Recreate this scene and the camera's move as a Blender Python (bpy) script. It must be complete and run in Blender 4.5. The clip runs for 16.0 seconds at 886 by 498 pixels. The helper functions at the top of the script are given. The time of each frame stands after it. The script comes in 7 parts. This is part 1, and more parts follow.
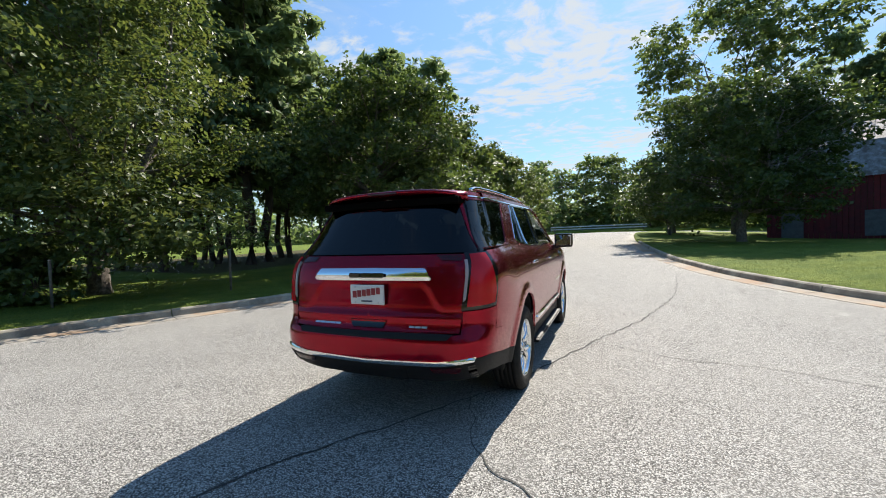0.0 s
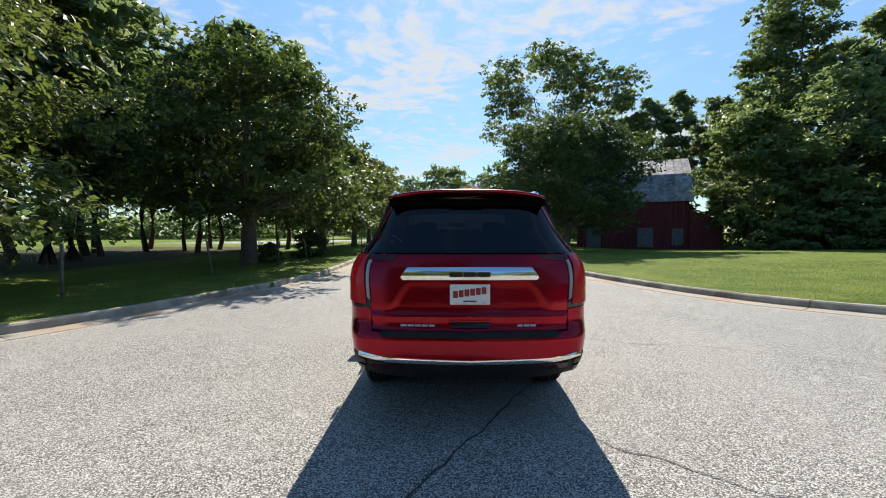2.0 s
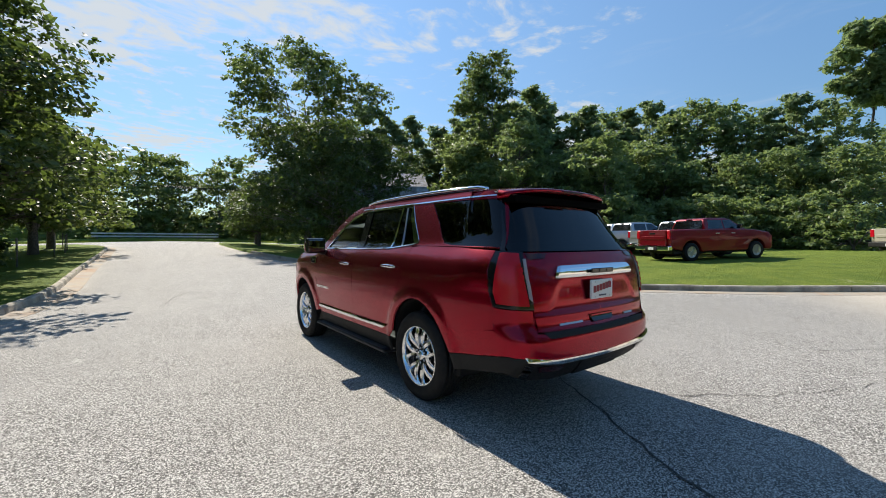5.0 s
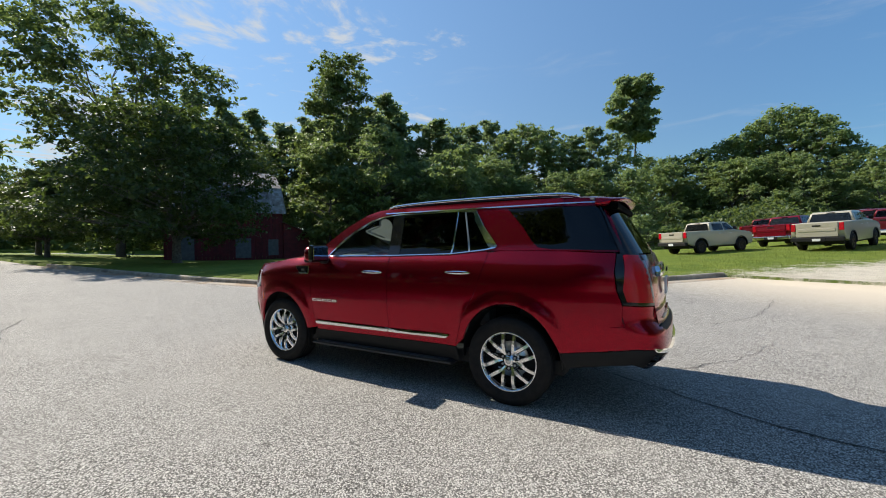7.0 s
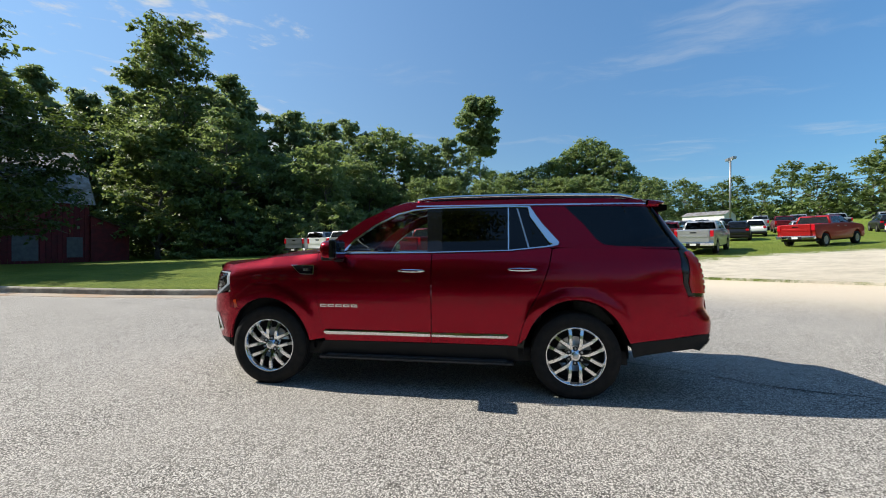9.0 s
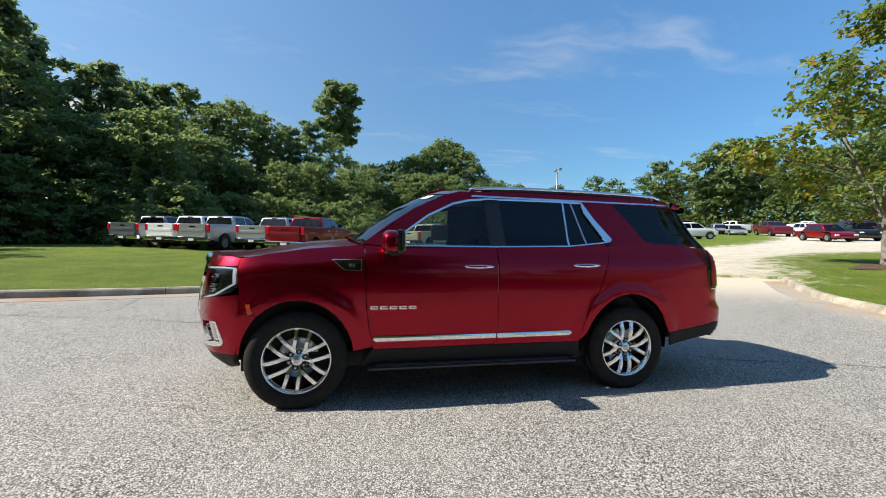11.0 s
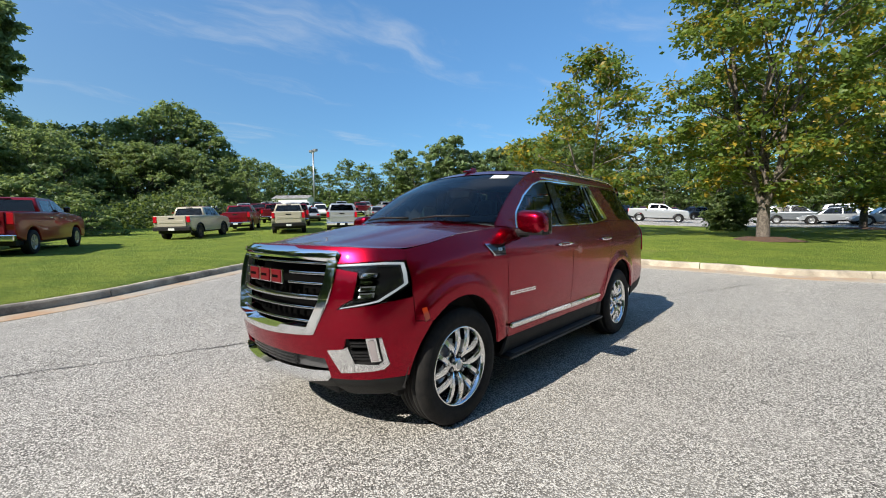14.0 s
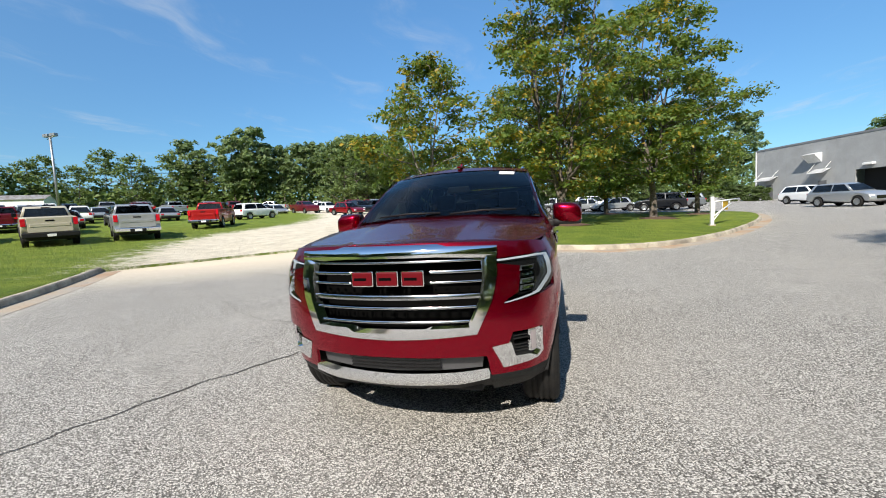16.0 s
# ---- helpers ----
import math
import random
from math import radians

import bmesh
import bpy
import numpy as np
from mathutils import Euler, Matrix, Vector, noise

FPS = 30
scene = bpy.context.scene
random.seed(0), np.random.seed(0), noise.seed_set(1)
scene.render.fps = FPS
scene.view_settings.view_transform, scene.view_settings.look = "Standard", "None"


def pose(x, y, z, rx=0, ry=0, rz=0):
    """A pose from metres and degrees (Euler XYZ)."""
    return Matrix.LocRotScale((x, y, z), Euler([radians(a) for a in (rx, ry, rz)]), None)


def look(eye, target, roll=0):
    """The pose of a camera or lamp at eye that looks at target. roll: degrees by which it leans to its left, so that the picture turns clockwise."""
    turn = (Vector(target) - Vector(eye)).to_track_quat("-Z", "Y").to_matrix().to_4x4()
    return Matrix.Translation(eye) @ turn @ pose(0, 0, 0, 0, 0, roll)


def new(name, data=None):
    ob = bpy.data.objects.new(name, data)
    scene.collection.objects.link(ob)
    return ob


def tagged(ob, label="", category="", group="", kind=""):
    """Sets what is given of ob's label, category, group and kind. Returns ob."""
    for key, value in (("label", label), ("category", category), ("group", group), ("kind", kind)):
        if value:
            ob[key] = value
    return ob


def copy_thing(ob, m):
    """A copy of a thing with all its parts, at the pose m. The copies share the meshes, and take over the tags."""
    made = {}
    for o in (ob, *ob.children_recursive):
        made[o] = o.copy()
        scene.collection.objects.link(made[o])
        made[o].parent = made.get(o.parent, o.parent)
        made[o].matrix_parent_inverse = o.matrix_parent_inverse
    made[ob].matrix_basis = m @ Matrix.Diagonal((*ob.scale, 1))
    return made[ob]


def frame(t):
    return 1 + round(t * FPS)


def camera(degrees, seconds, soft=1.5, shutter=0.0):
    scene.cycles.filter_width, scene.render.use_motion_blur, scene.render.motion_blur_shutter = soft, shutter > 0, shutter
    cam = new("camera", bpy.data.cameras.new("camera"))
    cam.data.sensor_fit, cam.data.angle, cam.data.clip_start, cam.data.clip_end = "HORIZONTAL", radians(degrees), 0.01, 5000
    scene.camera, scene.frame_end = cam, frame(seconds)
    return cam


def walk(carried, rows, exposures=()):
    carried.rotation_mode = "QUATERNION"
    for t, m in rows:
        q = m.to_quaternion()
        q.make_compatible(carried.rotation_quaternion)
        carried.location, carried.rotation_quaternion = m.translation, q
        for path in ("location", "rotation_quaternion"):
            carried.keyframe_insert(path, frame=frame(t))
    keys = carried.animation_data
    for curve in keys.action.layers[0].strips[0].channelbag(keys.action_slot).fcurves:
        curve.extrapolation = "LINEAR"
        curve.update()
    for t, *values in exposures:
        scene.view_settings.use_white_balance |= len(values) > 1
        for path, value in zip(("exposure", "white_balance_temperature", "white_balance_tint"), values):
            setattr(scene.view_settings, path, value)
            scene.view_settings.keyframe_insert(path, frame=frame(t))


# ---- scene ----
cam = camera(95.3, 16.0, soft=1.0)

PATH = [
    (0, (1.79, -5.448, 1.514), (1.008, -3.608, 1.451), -2.1),
    (0.5, (1.323, -5.617, 1.534), (0.72, -3.711, 1.467), -1.6),
    (1, (0.83, -5.678, 1.539), (0.416, -3.723, 1.47), -0.9),
    (1.5, (0.316, -5.715, 1.523), (0.098, -3.728, 1.453), -0.4),
    (2, (-0.196, -5.823, 1.523), (-0.201, -3.824, 1.458), 0.0),
    (2.5, (-0.67, -5.775, 1.498), (-0.457, -3.787, 1.44), 0.1),
    (3, (-1.167, -5.647, 1.491), (-0.734, -3.695, 1.438), 0.0),
    (3.5, (-1.62, -5.502, 1.496), (-0.971, -3.611, 1.445), 0.1),
    (4, (-2.089, -5.22, 1.485), (-1.239, -3.411, 1.435), 0.2),
    (4.2, (-2.275, -5.109, 1.474), (-1.346, -3.338, 1.424), 0.2),
    (6.3, (-4.031, -3.554, 1.467), (-2.453, -2.326, 1.443), -0.2),
    (6.5, (-4.13, -3.357, 1.492), (-2.506, -2.189, 1.469), -0.3),
    (7, (-4.435, -2.885, 1.477), (-2.706, -1.879, 1.457), -0.6),
    (7.5, (-4.643, -2.432, 1.453), (-2.824, -1.6, 1.439), -0.8),
    (8, (-4.784, -1.895, 1.458), (-2.893, -1.244, 1.452), -0.6),
    (8.5, (-4.909, -1.389, 1.441), (-2.965, -0.919, 1.436), -0.4),
    (9, (-4.842, -0.865, 1.417), (-2.863, -0.572, 1.409), -0.0),
    (9.2, (-4.885, -0.641, 1.412), (-2.896, -0.429, 1.415), 0.6),
    (11.3, (-4.282, 1.386, 1.394), (-2.359, 0.84, 1.34), 1.3),
    (11.5, (-4.195, 1.561, 1.359), (-2.293, 0.945, 1.294), 1.3),
    (12, (-3.939, 1.959, 1.373), (-2.104, 1.17, 1.289), 1.0),
    (12.5, (-3.696, 2.397, 1.373), (-1.952, 1.421, 1.279), 0.8),
    (13, (-3.37, 2.806, 1.331), (-1.742, 1.648, 1.232), 0.6),
    (13.5, (-3.036, 3.257, 1.346), (-1.54, 1.933, 1.238), 0.1),
    (14, (-2.724, 3.649, 1.371), (-1.383, 2.17, 1.257), -0.6),
    (14.5, (-2.319, 3.997, 1.362), (-1.157, 2.375, 1.238), -1.6),
    (15, (-1.897, 4.327, 1.369), (-0.943, 2.574, 1.234), -2.4),
    (15.5, (-1.448, 4.533, 1.395), (-0.709, 2.68, 1.248), -2.9),
    (16, (-0.973, 4.665, 1.412), (-0.443, 2.743, 1.254), -3.0),
]
walk(cam, [(t, look(eye, target, roll)) for t, eye, target, roll in PATH],
     exposures=((0, 1.16), (2, 1.14), (4, 1.10), (7, 0.92), (9, 1.0), (12.5, 1.15), (16, 1.06)))

# ---- world, sun, exposure ----
SUN_TO = Vector((0.10, 1.15, 1.0)).normalized()
world = bpy.data.worlds.new("sky")
scene.world = world
world.use_nodes = True


def wire(tree, a, b):
    tree.links.new(a, b)


def nodes_of(tree):
    tree.nodes.clear()

    def add(kind, **settings):
        n = tree.nodes.new(kind)
        for key, value in settings.items():
            if key == "op":
                n.operation = value
            elif key == "blend":
                n.data_type = "RGBA"
                n.blend_type = value
            elif key == "mode":
                n.interpolation_type = value
            elif key == "attr":
                n.attribute_name = value
            elif key == "dims":
                n.noise_dimensions = value
            else:
                n.inputs[key.replace("_", " ")].default_value = value
        return n
    return add


def build_sky():
    t = world.node_tree
    add = nodes_of(t)
    sky = add("ShaderNodeTexSky")
    sky.sky_type = "NISHITA"
    sky.sun_disc = False
    sky.sun_elevation = math.asin(SUN_TO.z)
    sky.sun_rotation = math.atan2(SUN_TO.x, SUN_TO.y)
    sky.altitude, sky.air_density, sky.dust_density, sky.ozone_density = 200, 1.0, 0.08, 2.0
    # clouds lie in a flat layer overhead: the way divided by its height
    co = add("ShaderNodeTexCoord")
    sep = add("ShaderNodeSeparateXYZ")
    wire(t, co.outputs["Generated"], sep.inputs[0])
    h = add("ShaderNodeMath", op="MAXIMUM")
    h.inputs[1].default_value = 0.06
    wire(t, sep.outputs[2], h.inputs[0])
    flat = []
    for k in (0, 1):
        d = add("ShaderNodeMath", op="DIVIDE")
        wire(t, sep.outputs[k], d.inputs[0])
        wire(t, h.outputs[0], d.inputs[1])
        flat.append(d)
    pos = add("ShaderNodeCombineXYZ")
    wire(t, flat[0].outputs[0], pos.inputs[0])
    wire(t, flat[1].outputs[0], pos.inputs[1])
    warp = add("ShaderNodeTexNoise", Scale=0.9, Detail=3.0)
    wire(t, pos.outputs[0], warp.inputs["Vector"])
    bend = add("ShaderNodeVectorMath", op="MULTIPLY_ADD")
    bend.inputs[1].default_value = (0.9, 0.5, 0)
    wire(t, warp.outputs["Color"], bend.inputs[0])
    wire(t, pos.outputs[0], bend.inputs[2])
    big = add("ShaderNodeTexNoise", Scale=0.55, Detail=4.0, Roughness=0.55)
    fine = add("ShaderNodeTexNoise", Scale=6.5, Detail=7.0, Roughness=0.6)
    wire(t, bend.outputs[0], big.inputs["Vector"])
    wire(t, bend.outputs[0], fine.inputs["Vector"])
    # more cloud towards the sun's side, thin wisps elsewhere
    north = add("ShaderNodeMapRange", From_Min=0.0, From_Max=1.9, To_Min=-0.30, To_Max=0.07)
    wire(t, flat[1].outputs[0], north.inputs[0])
    s1 = add("ShaderNodeMath", op="ADD")
    wire(t, big.outputs[0], s1.inputs[0])
    wire(t, north.outputs[0], s1.inputs[1])
    s2 = add("ShaderNodeMath", op="MULTIPLY_ADD")
    s2.inputs[1].default_value = 0.75
    wire(t, fine.outputs[0], s2.inputs[0])
    wire(t, s1.outputs[0], s2.inputs[2])
    cover = add("ShaderNodeMapRange", mode="SMOOTHSTEP", From_Min=0.87, From_Max=1.08, To_Min=0.0, To_Max=0.9)
    wire(t, s2.outputs[0], cover.inputs[0])
    low = add("ShaderNodeMapRange", From_Min=0.04, From_Max=0.16, To_Min=0.0, To_Max=1.0)
    wire(t, sep.outputs[2], low.inputs[0])
    # thin streaks drawn out by the wind
    drawn = add("ShaderNodeVectorMath", op="MULTIPLY")
    drawn.inputs[1].default_value = (0.75, 0.28, 1)
    wire(t, bend.outputs[0], drawn.inputs[0])
    streak = add("ShaderNodeTexNoise", Scale=1.7, Detail=7.0, Roughness=0.62)
    wire(t, drawn.outputs[0], streak.inputs["Vector"])
    wisp = add("ShaderNodeMapRange", mode="SMOOTHSTEP", From_Min=0.54, From_Max=0.78, To_Min=0.0, To_Max=0.42)
    wire(t, streak.outputs[0], wisp.inputs[0])
    both = add("ShaderNodeMath", op="MAXIMUM")
    wire(t, cover.outputs[0], both.inputs[0])
    wire(t, wisp.outputs[0], both.inputs[1])
    amount = add("ShaderNodeMath", op="MULTIPLY")
    wire(t, both.outputs[0], amount.inputs[0])
    wire(t, low.outputs[0], amount.inputs[1])
    # scale the sky by height: dimmer near the horizon, brighter overhead
    horizon_dim = add("ShaderNodeMapRange", mode="SMOOTHSTEP", From_Min=-0.05, From_Max=0.65, To_Min=0.60, To_Max=1.12)
    wire(t, sep.outputs[2], horizon_dim.inputs[0])
    tint = add("ShaderNodeMix", blend="MULTIPLY")
    tint.inputs["Factor"].default_value = 1.0
    tint.inputs[7].default_value = SKY_TINT
    # deeper blue away from the sun
    away = add("ShaderNodeMapRange", mode="SMOOTHSTEP", From_Min=-0.75, From_Max=0.55)
    wire(t, sep.outputs[1], away.inputs[0])
    hue = add("ShaderNodeMix", blend="MIX")
    hue.inputs[6].default_value = (0.61, 0.86, 1.0, 1)
    hue.inputs[7].default_value = (0.84, 0.87, 0.87, 1)
    wire(t, away.outputs[0], hue.inputs["Factor"])
    deep = add("ShaderNodeMix", blend="MULTIPLY")
    deep.inputs["Factor"].default_value = 1.0
    wire(t, tint.outputs[2], deep.inputs[6])
    wire(t, hue.outputs[2], deep.inputs[7])
    wire(t, sky.outputs[0], tint.inputs[6])
    mix = add("ShaderNodeMix", blend="MIX")
    mix.inputs[7].default_value = (3.7, 3.9, 4.05, 1)
    wire(t, amount.outputs[0], mix.inputs["Factor"])
    clear_sky = add("ShaderNodeVectorMath", op="SCALE")
    wire(t, deep.outputs[2], clear_sky.inputs[0])
    wire(t, horizon_dim.outputs[0], clear_sky.inputs["Scale"])
    wire(t, clear_sky.outputs[0], mix.inputs[6])
    bg = add("ShaderNodeBackground", Strength=SKY_STRENGTH)
    wire(t, mix.outputs[2], bg.inputs[0])
    out = add("ShaderNodeOutputWorld")
    wire(t, bg.outputs[0], out.inputs[0])


SKY_TINT = (0.93, 1.0, 1.0, 1)
SKY_STRENGTH = 0.092
build_sky()
sun = new("sun", bpy.data.lights.new("sun", "SUN"))
sun.data.energy, sun.data.angle, sun.data.color = 3.8, radians(0.55), (1.0, 0.93, 0.82)
sun.matrix_world = Matrix.Translation((0, 0, 60)) @ SUN_TO.to_track_quat("Z", "Y").to_matrix().to_4x4()


# ---- materials ----
def material(name, rgb, rough=0.6, metal=0.0, second=None, scale=8.0, detail=5.0, spread=(0.35, 0.65), bump=0.0, bump_scale=60.0,
             coat=0.0, fine=0.0, fine_scale=150.0, third=None, third_scale=1.2, island=0.0, spec=0.5, objrand=0.0):
    """A procedural surface: a base colour broken up at two scales, with relief. Texture runs in metres."""
    m = bpy.data.materials.new(name)
    m.use_nodes = True
    t = m.node_tree
    add = nodes_of(t)
    out = add("ShaderNodeOutputMaterial")
    b = add("ShaderNodeBsdfPrincipled", Roughness=rough, Metallic=metal)
    b.inputs["Base Color"].default_value = (*rgb, 1)
    b.inputs["Coat Weight"].default_value = coat
    b.inputs["Coat Roughness"].default_value = 0.03
    b.inputs["Specular IOR Level"].default_value = spec
    wire(t, b.outputs[0], out.inputs[0])
    geo = add("ShaderNodeNewGeometry")
    colour = None

    def noisy(s, d):
        n = add("ShaderNodeTexNoise", Scale=s, Detail=d, Roughness=0.6)
        wire(t, geo.outputs["Position"], n.inputs["Vector"])
        return n

    def mixed(a, rgb2, lo, hi, src, kind="MIX"):
        r = add("ShaderNodeMapRange", mode="SMOOTHSTEP", From_Min=lo, From_Max=hi)
        wire(t, src, r.inputs[0])
        x = add("ShaderNodeMix", blend=kind)
        if a is None:
            x.inputs[6].default_value = (*rgb, 1)
        else:
            wire(t, a, x.inputs[6])
        x.inputs[7].default_value = (*rgb2, 1)
        wire(t, r.outputs[0], x.inputs["Factor"])
        return x.outputs[2]

    if second:
        colour = mixed(colour, second, *spread, noisy(scale, detail).outputs[0])
    if third:
        colour = mixed(colour, third, 0.45, 0.68, noisy(third_scale, 6.0).outputs[0])
    if fine:
        n = noisy(fine_scale, 2.0)
        r = add("ShaderNodeMapRange", From_Min=0.3, From_Max=0.7, To_Min=1 - fine, To_Max=1 + fine)
        wire(t, n.outputs[0], r.inputs[0])
        x = add("ShaderNodeVectorMath", op="SCALE")
        if colour is None:
            x.inputs[0].default_value = rgb
        else:
            wire(t, colour, x.inputs[0])
        wire(t, r.outputs[0], x.inputs["Scale"])
        colour = x.outputs[0]
    for amount, source in ((island, "island"), (objrand, "object")):
        if amount:
            src = geo.outputs["Random Per Island"] if source == "island" else add("ShaderNodeObjectInfo").outputs["Random"]
            r = add("ShaderNodeMapRange", To_Min=1 - amount, To_Max=1 + amount)
            wire(t, src, r.inputs[0])
            x = add("ShaderNodeVectorMath", op="SCALE")
            if colour is None:
                x.inputs[0].default_value = rgb
            else:
                wire(t, colour, x.inputs[0])
            wire(t, r.outputs[0], x.inputs["Scale"])
            colour = x.outputs[0]
    if colour is not None:
        wire(t, colour, b.inputs["Base Color"])
    if bump:
        n = noisy(bump_scale, 4.0)
        bp = add("ShaderNodeBump", Strength=bump, Distance=0.02)
        wire(t, n.outputs[0], bp.inputs["Height"])
        wire(t, bp.outputs[0], b.inputs["Normal"])
    return m


def leafy(name, dark, light, glow, gloss=0.5, through_light=0.32):
    """Foliage: a leaf that shows its colour by reflected light and a yellower one by light that passes through it."""
    m = bpy.data.materials.new(name)
    m.use_nodes = True
    t = m.node_tree
    add = nodes_of(t)
    geo = add("ShaderNodeNewGeometry")
    mix = add("ShaderNodeMix", blend="MIX")
    mix.inputs[6].default_value = (*dark, 1)
    mix.inputs[7].default_value = (*light, 1)
    wire(t, geo.outputs["Random Per Island"], mix.inputs["Factor"])
    pr = add("ShaderNodeBsdfPrincipled", Roughness=gloss)
    pr.inputs["Specular IOR Level"].default_value = 0.35
    wire(t, mix.outputs[2], pr.inputs["Base Color"])
    tr = add("ShaderNodeBsdfTranslucent")
    tr.inputs["Color"].default_value = (*glow, 1)
    both = add("ShaderNodeMixShader")
    both.inputs[0].default_value = through_light
    wire(t, pr.outputs[0], both.inputs[1])
    wire(t, tr.outputs[0], both.inputs[2])
    out = add("ShaderNodeOutputMaterial")
    wire(t, both.outputs[0], out.inputs[0])
    return m


def ground_material():
    """Mown grass with dry and dark patches; straw darkened like shaded grass, and pale gravel, where the mesh carries
    those masks.
    """
    m = bpy.data.materials.new("grass_ground")
    m.use_nodes = True
    t = m.node_tree
    add = nodes_of(t)
    geo = add("ShaderNodeNewGeometry")

    def noisy(s, d, rough=0.6):
        n = add("ShaderNodeTexNoise", Scale=s, Detail=d, Roughness=rough)
        wire(t, geo.outputs["Position"], n.inputs["Vector"])
        return n.outputs[0]

    def blend(a, b, f, lo=0.0, hi=1.0):
        r = add("ShaderNodeMapRange", mode="SMOOTHSTEP", From_Min=lo, From_Max=hi)
        wire(t, f, r.inputs[0])
        x = add("ShaderNodeMix", blend="MIX")
        for sock, v in ((x.inputs[6], a), (x.inputs[7], b)):
            if isinstance(v, tuple):
                sock.default_value = (*v, 1)
            else:
                wire(t, v, sock)
        wire(t, r.outputs[0], x.inputs["Factor"])
        return x.outputs[2]

    grass = blend((0.125, 0.185, 0.026), (0.225, 0.275, 0.042), noisy(0.9, 6), 0.3, 0.7)
    grass = blend(grass, (0.060, 0.105, 0.015), noisy(26, 4, 0.7), 0.46, 0.66)
    grass = blend(grass, (0.24, 0.27, 0.06), noisy(31, 4, 0.7), 0.56, 0.72)
    grass = blend(grass, (0.22, 0.21, 0.07), noisy(0.35, 8, 0.75), 0.56, 0.80)
    # straw with the shade under the pines mixed into its colours
    straw = blend((0.115, 0.098, 0.042), (0.065, 0.062, 0.022), noisy(9, 6), 0.3, 0.7)
    gravel = blend((0.74, 0.67, 0.54), (0.54, 0.48, 0.37), noisy(1.3, 9, 0.75), 0.35, 0.7)
    gravel = blend(gravel, (0.68, 0.63, 0.53), noisy(45, 3), 0.5, 0.75)
    edge = noisy(1.6, 8, 0.8)

    def mask(name, soft):
        a = add("ShaderNodeAttribute", attr=name)
        k = add("ShaderNodeMath", op="MULTIPLY_ADD")
        k.inputs[1].default_value = soft
        k.inputs[2].default_value = -0.5 * soft
        wire(t, edge, k.inputs[0])
        s = add("ShaderNodeMath", op="ADD")
        wire(t, a.outputs["Fac"], s.inputs[0])
        wire(t, k.outputs[0], s.inputs[1])
        return s.outputs[0]

    colour = blend(grass, straw, mask("straw", 1.1), 0.35, 0.65)
    colour = blend(colour, gravel, mask("bare", 1.3), 0.35, 0.65)
    b = add("ShaderNodeBsdfPrincipled", Roughness=0.9)
    b.inputs["Specular IOR Level"].default_value = 0.15
    wire(t, colour, b.inputs["Base Color"])
    bp = add("ShaderNodeBump", Strength=1.0, Distance=0.05)
    wire(t, noisy(55, 4, 0.7), bp.inputs["Height"])
    wire(t, bp.outputs[0], b.inputs["Normal"])
    out = add("ShaderNodeOutputMaterial")
    wire(t, b.outputs[0], out.inputs[0])
    return m


def asphalt_material():
    """Old, sun-bleached asphalt: pale stones showing in a grey binder, worn lanes, stains."""
    m = bpy.data.materials.new("worn_asphalt")
    m.use_nodes = True
    t = m.node_tree
    add = nodes_of(t)
    geo = add("ShaderNodeNewGeometry")

    def noisy(s, d, rough=0.6):
        n = add("ShaderNodeTexNoise", Scale=s, Detail=d, Roughness=rough)
        wire(t, geo.outputs["Position"], n.inputs["Vector"])
        return n.outputs[0]

    def blend(a, b, f, lo, hi, top=1.0):
        r = add("ShaderNodeMapRange", mode="SMOOTHSTEP", From_Min=lo, From_Max=hi, To_Max=top)
        wire(t, f, r.inputs[0])
        x = add("ShaderNodeMix", blend="MIX")
        for sock, v in ((x.inputs[6], a), (x.inputs[7], b)):
            if isinstance(v, tuple):
                sock.default_value = (*v, 1)
            else:
                wire(t, v, sock)
        wire(t, r.outputs[0], x.inputs["Factor"])
        return x.outputs[2]

    cell = add("ShaderNodeTexVoronoi", Scale=112.0)
    wire(t, geo.outputs["Position"], cell.inputs["Vector"])
    stone = add("ShaderNodeSeparateColor")
    wire(t, cell.outputs["Color"], stone.inputs[0])
    colour = blend((0.125, 0.119, 0.108), (0.63, 0.605, 0.556), stone.outputs[0], 0.05, 1.0)
    colour = blend(colour, (0.050, 0.047, 0.042), cell.outputs["Distance"], 0.44, 0.80)
    colour = blend(colour, (0.37, 0.352, 0.320), noisy(0.45, 7, 0.65), 0.42, 0.72, 0.35)
    colour = blend(colour, (0.19, 0.181, 0.166), noisy(0.22, 6, 0.7), 0.52, 0.75, 0.45)
    colour = blend(colour, (0.54, 0.516, 0.468), noisy(2.3, 8, 0.75), 0.58, 0.74, 0.6)
    a = add("ShaderNodeAttribute", attr="dusty")
    colour = blend(colour, (0.58, 0.505, 0.395), a.outputs["Fac"], 0.1, 1.0, 0.85)
    b = add("ShaderNodeBsdfPrincipled", Roughness=0.86)
    b.inputs["Specular IOR Level"].default_value = 0.3
    wire(t, colour, b.inputs["Base Color"])
    bp = add("ShaderNodeBump", Strength=0.55, Distance=0.005)
    bp.invert = True
    wire(t, cell.outputs["Distance"], bp.inputs["Height"])
    wire(t, bp.outputs[0], b.inputs["Normal"])
    out = add("ShaderNodeOutputMaterial")
    wire(t, b.outputs[0], out.inputs[0])
    return m


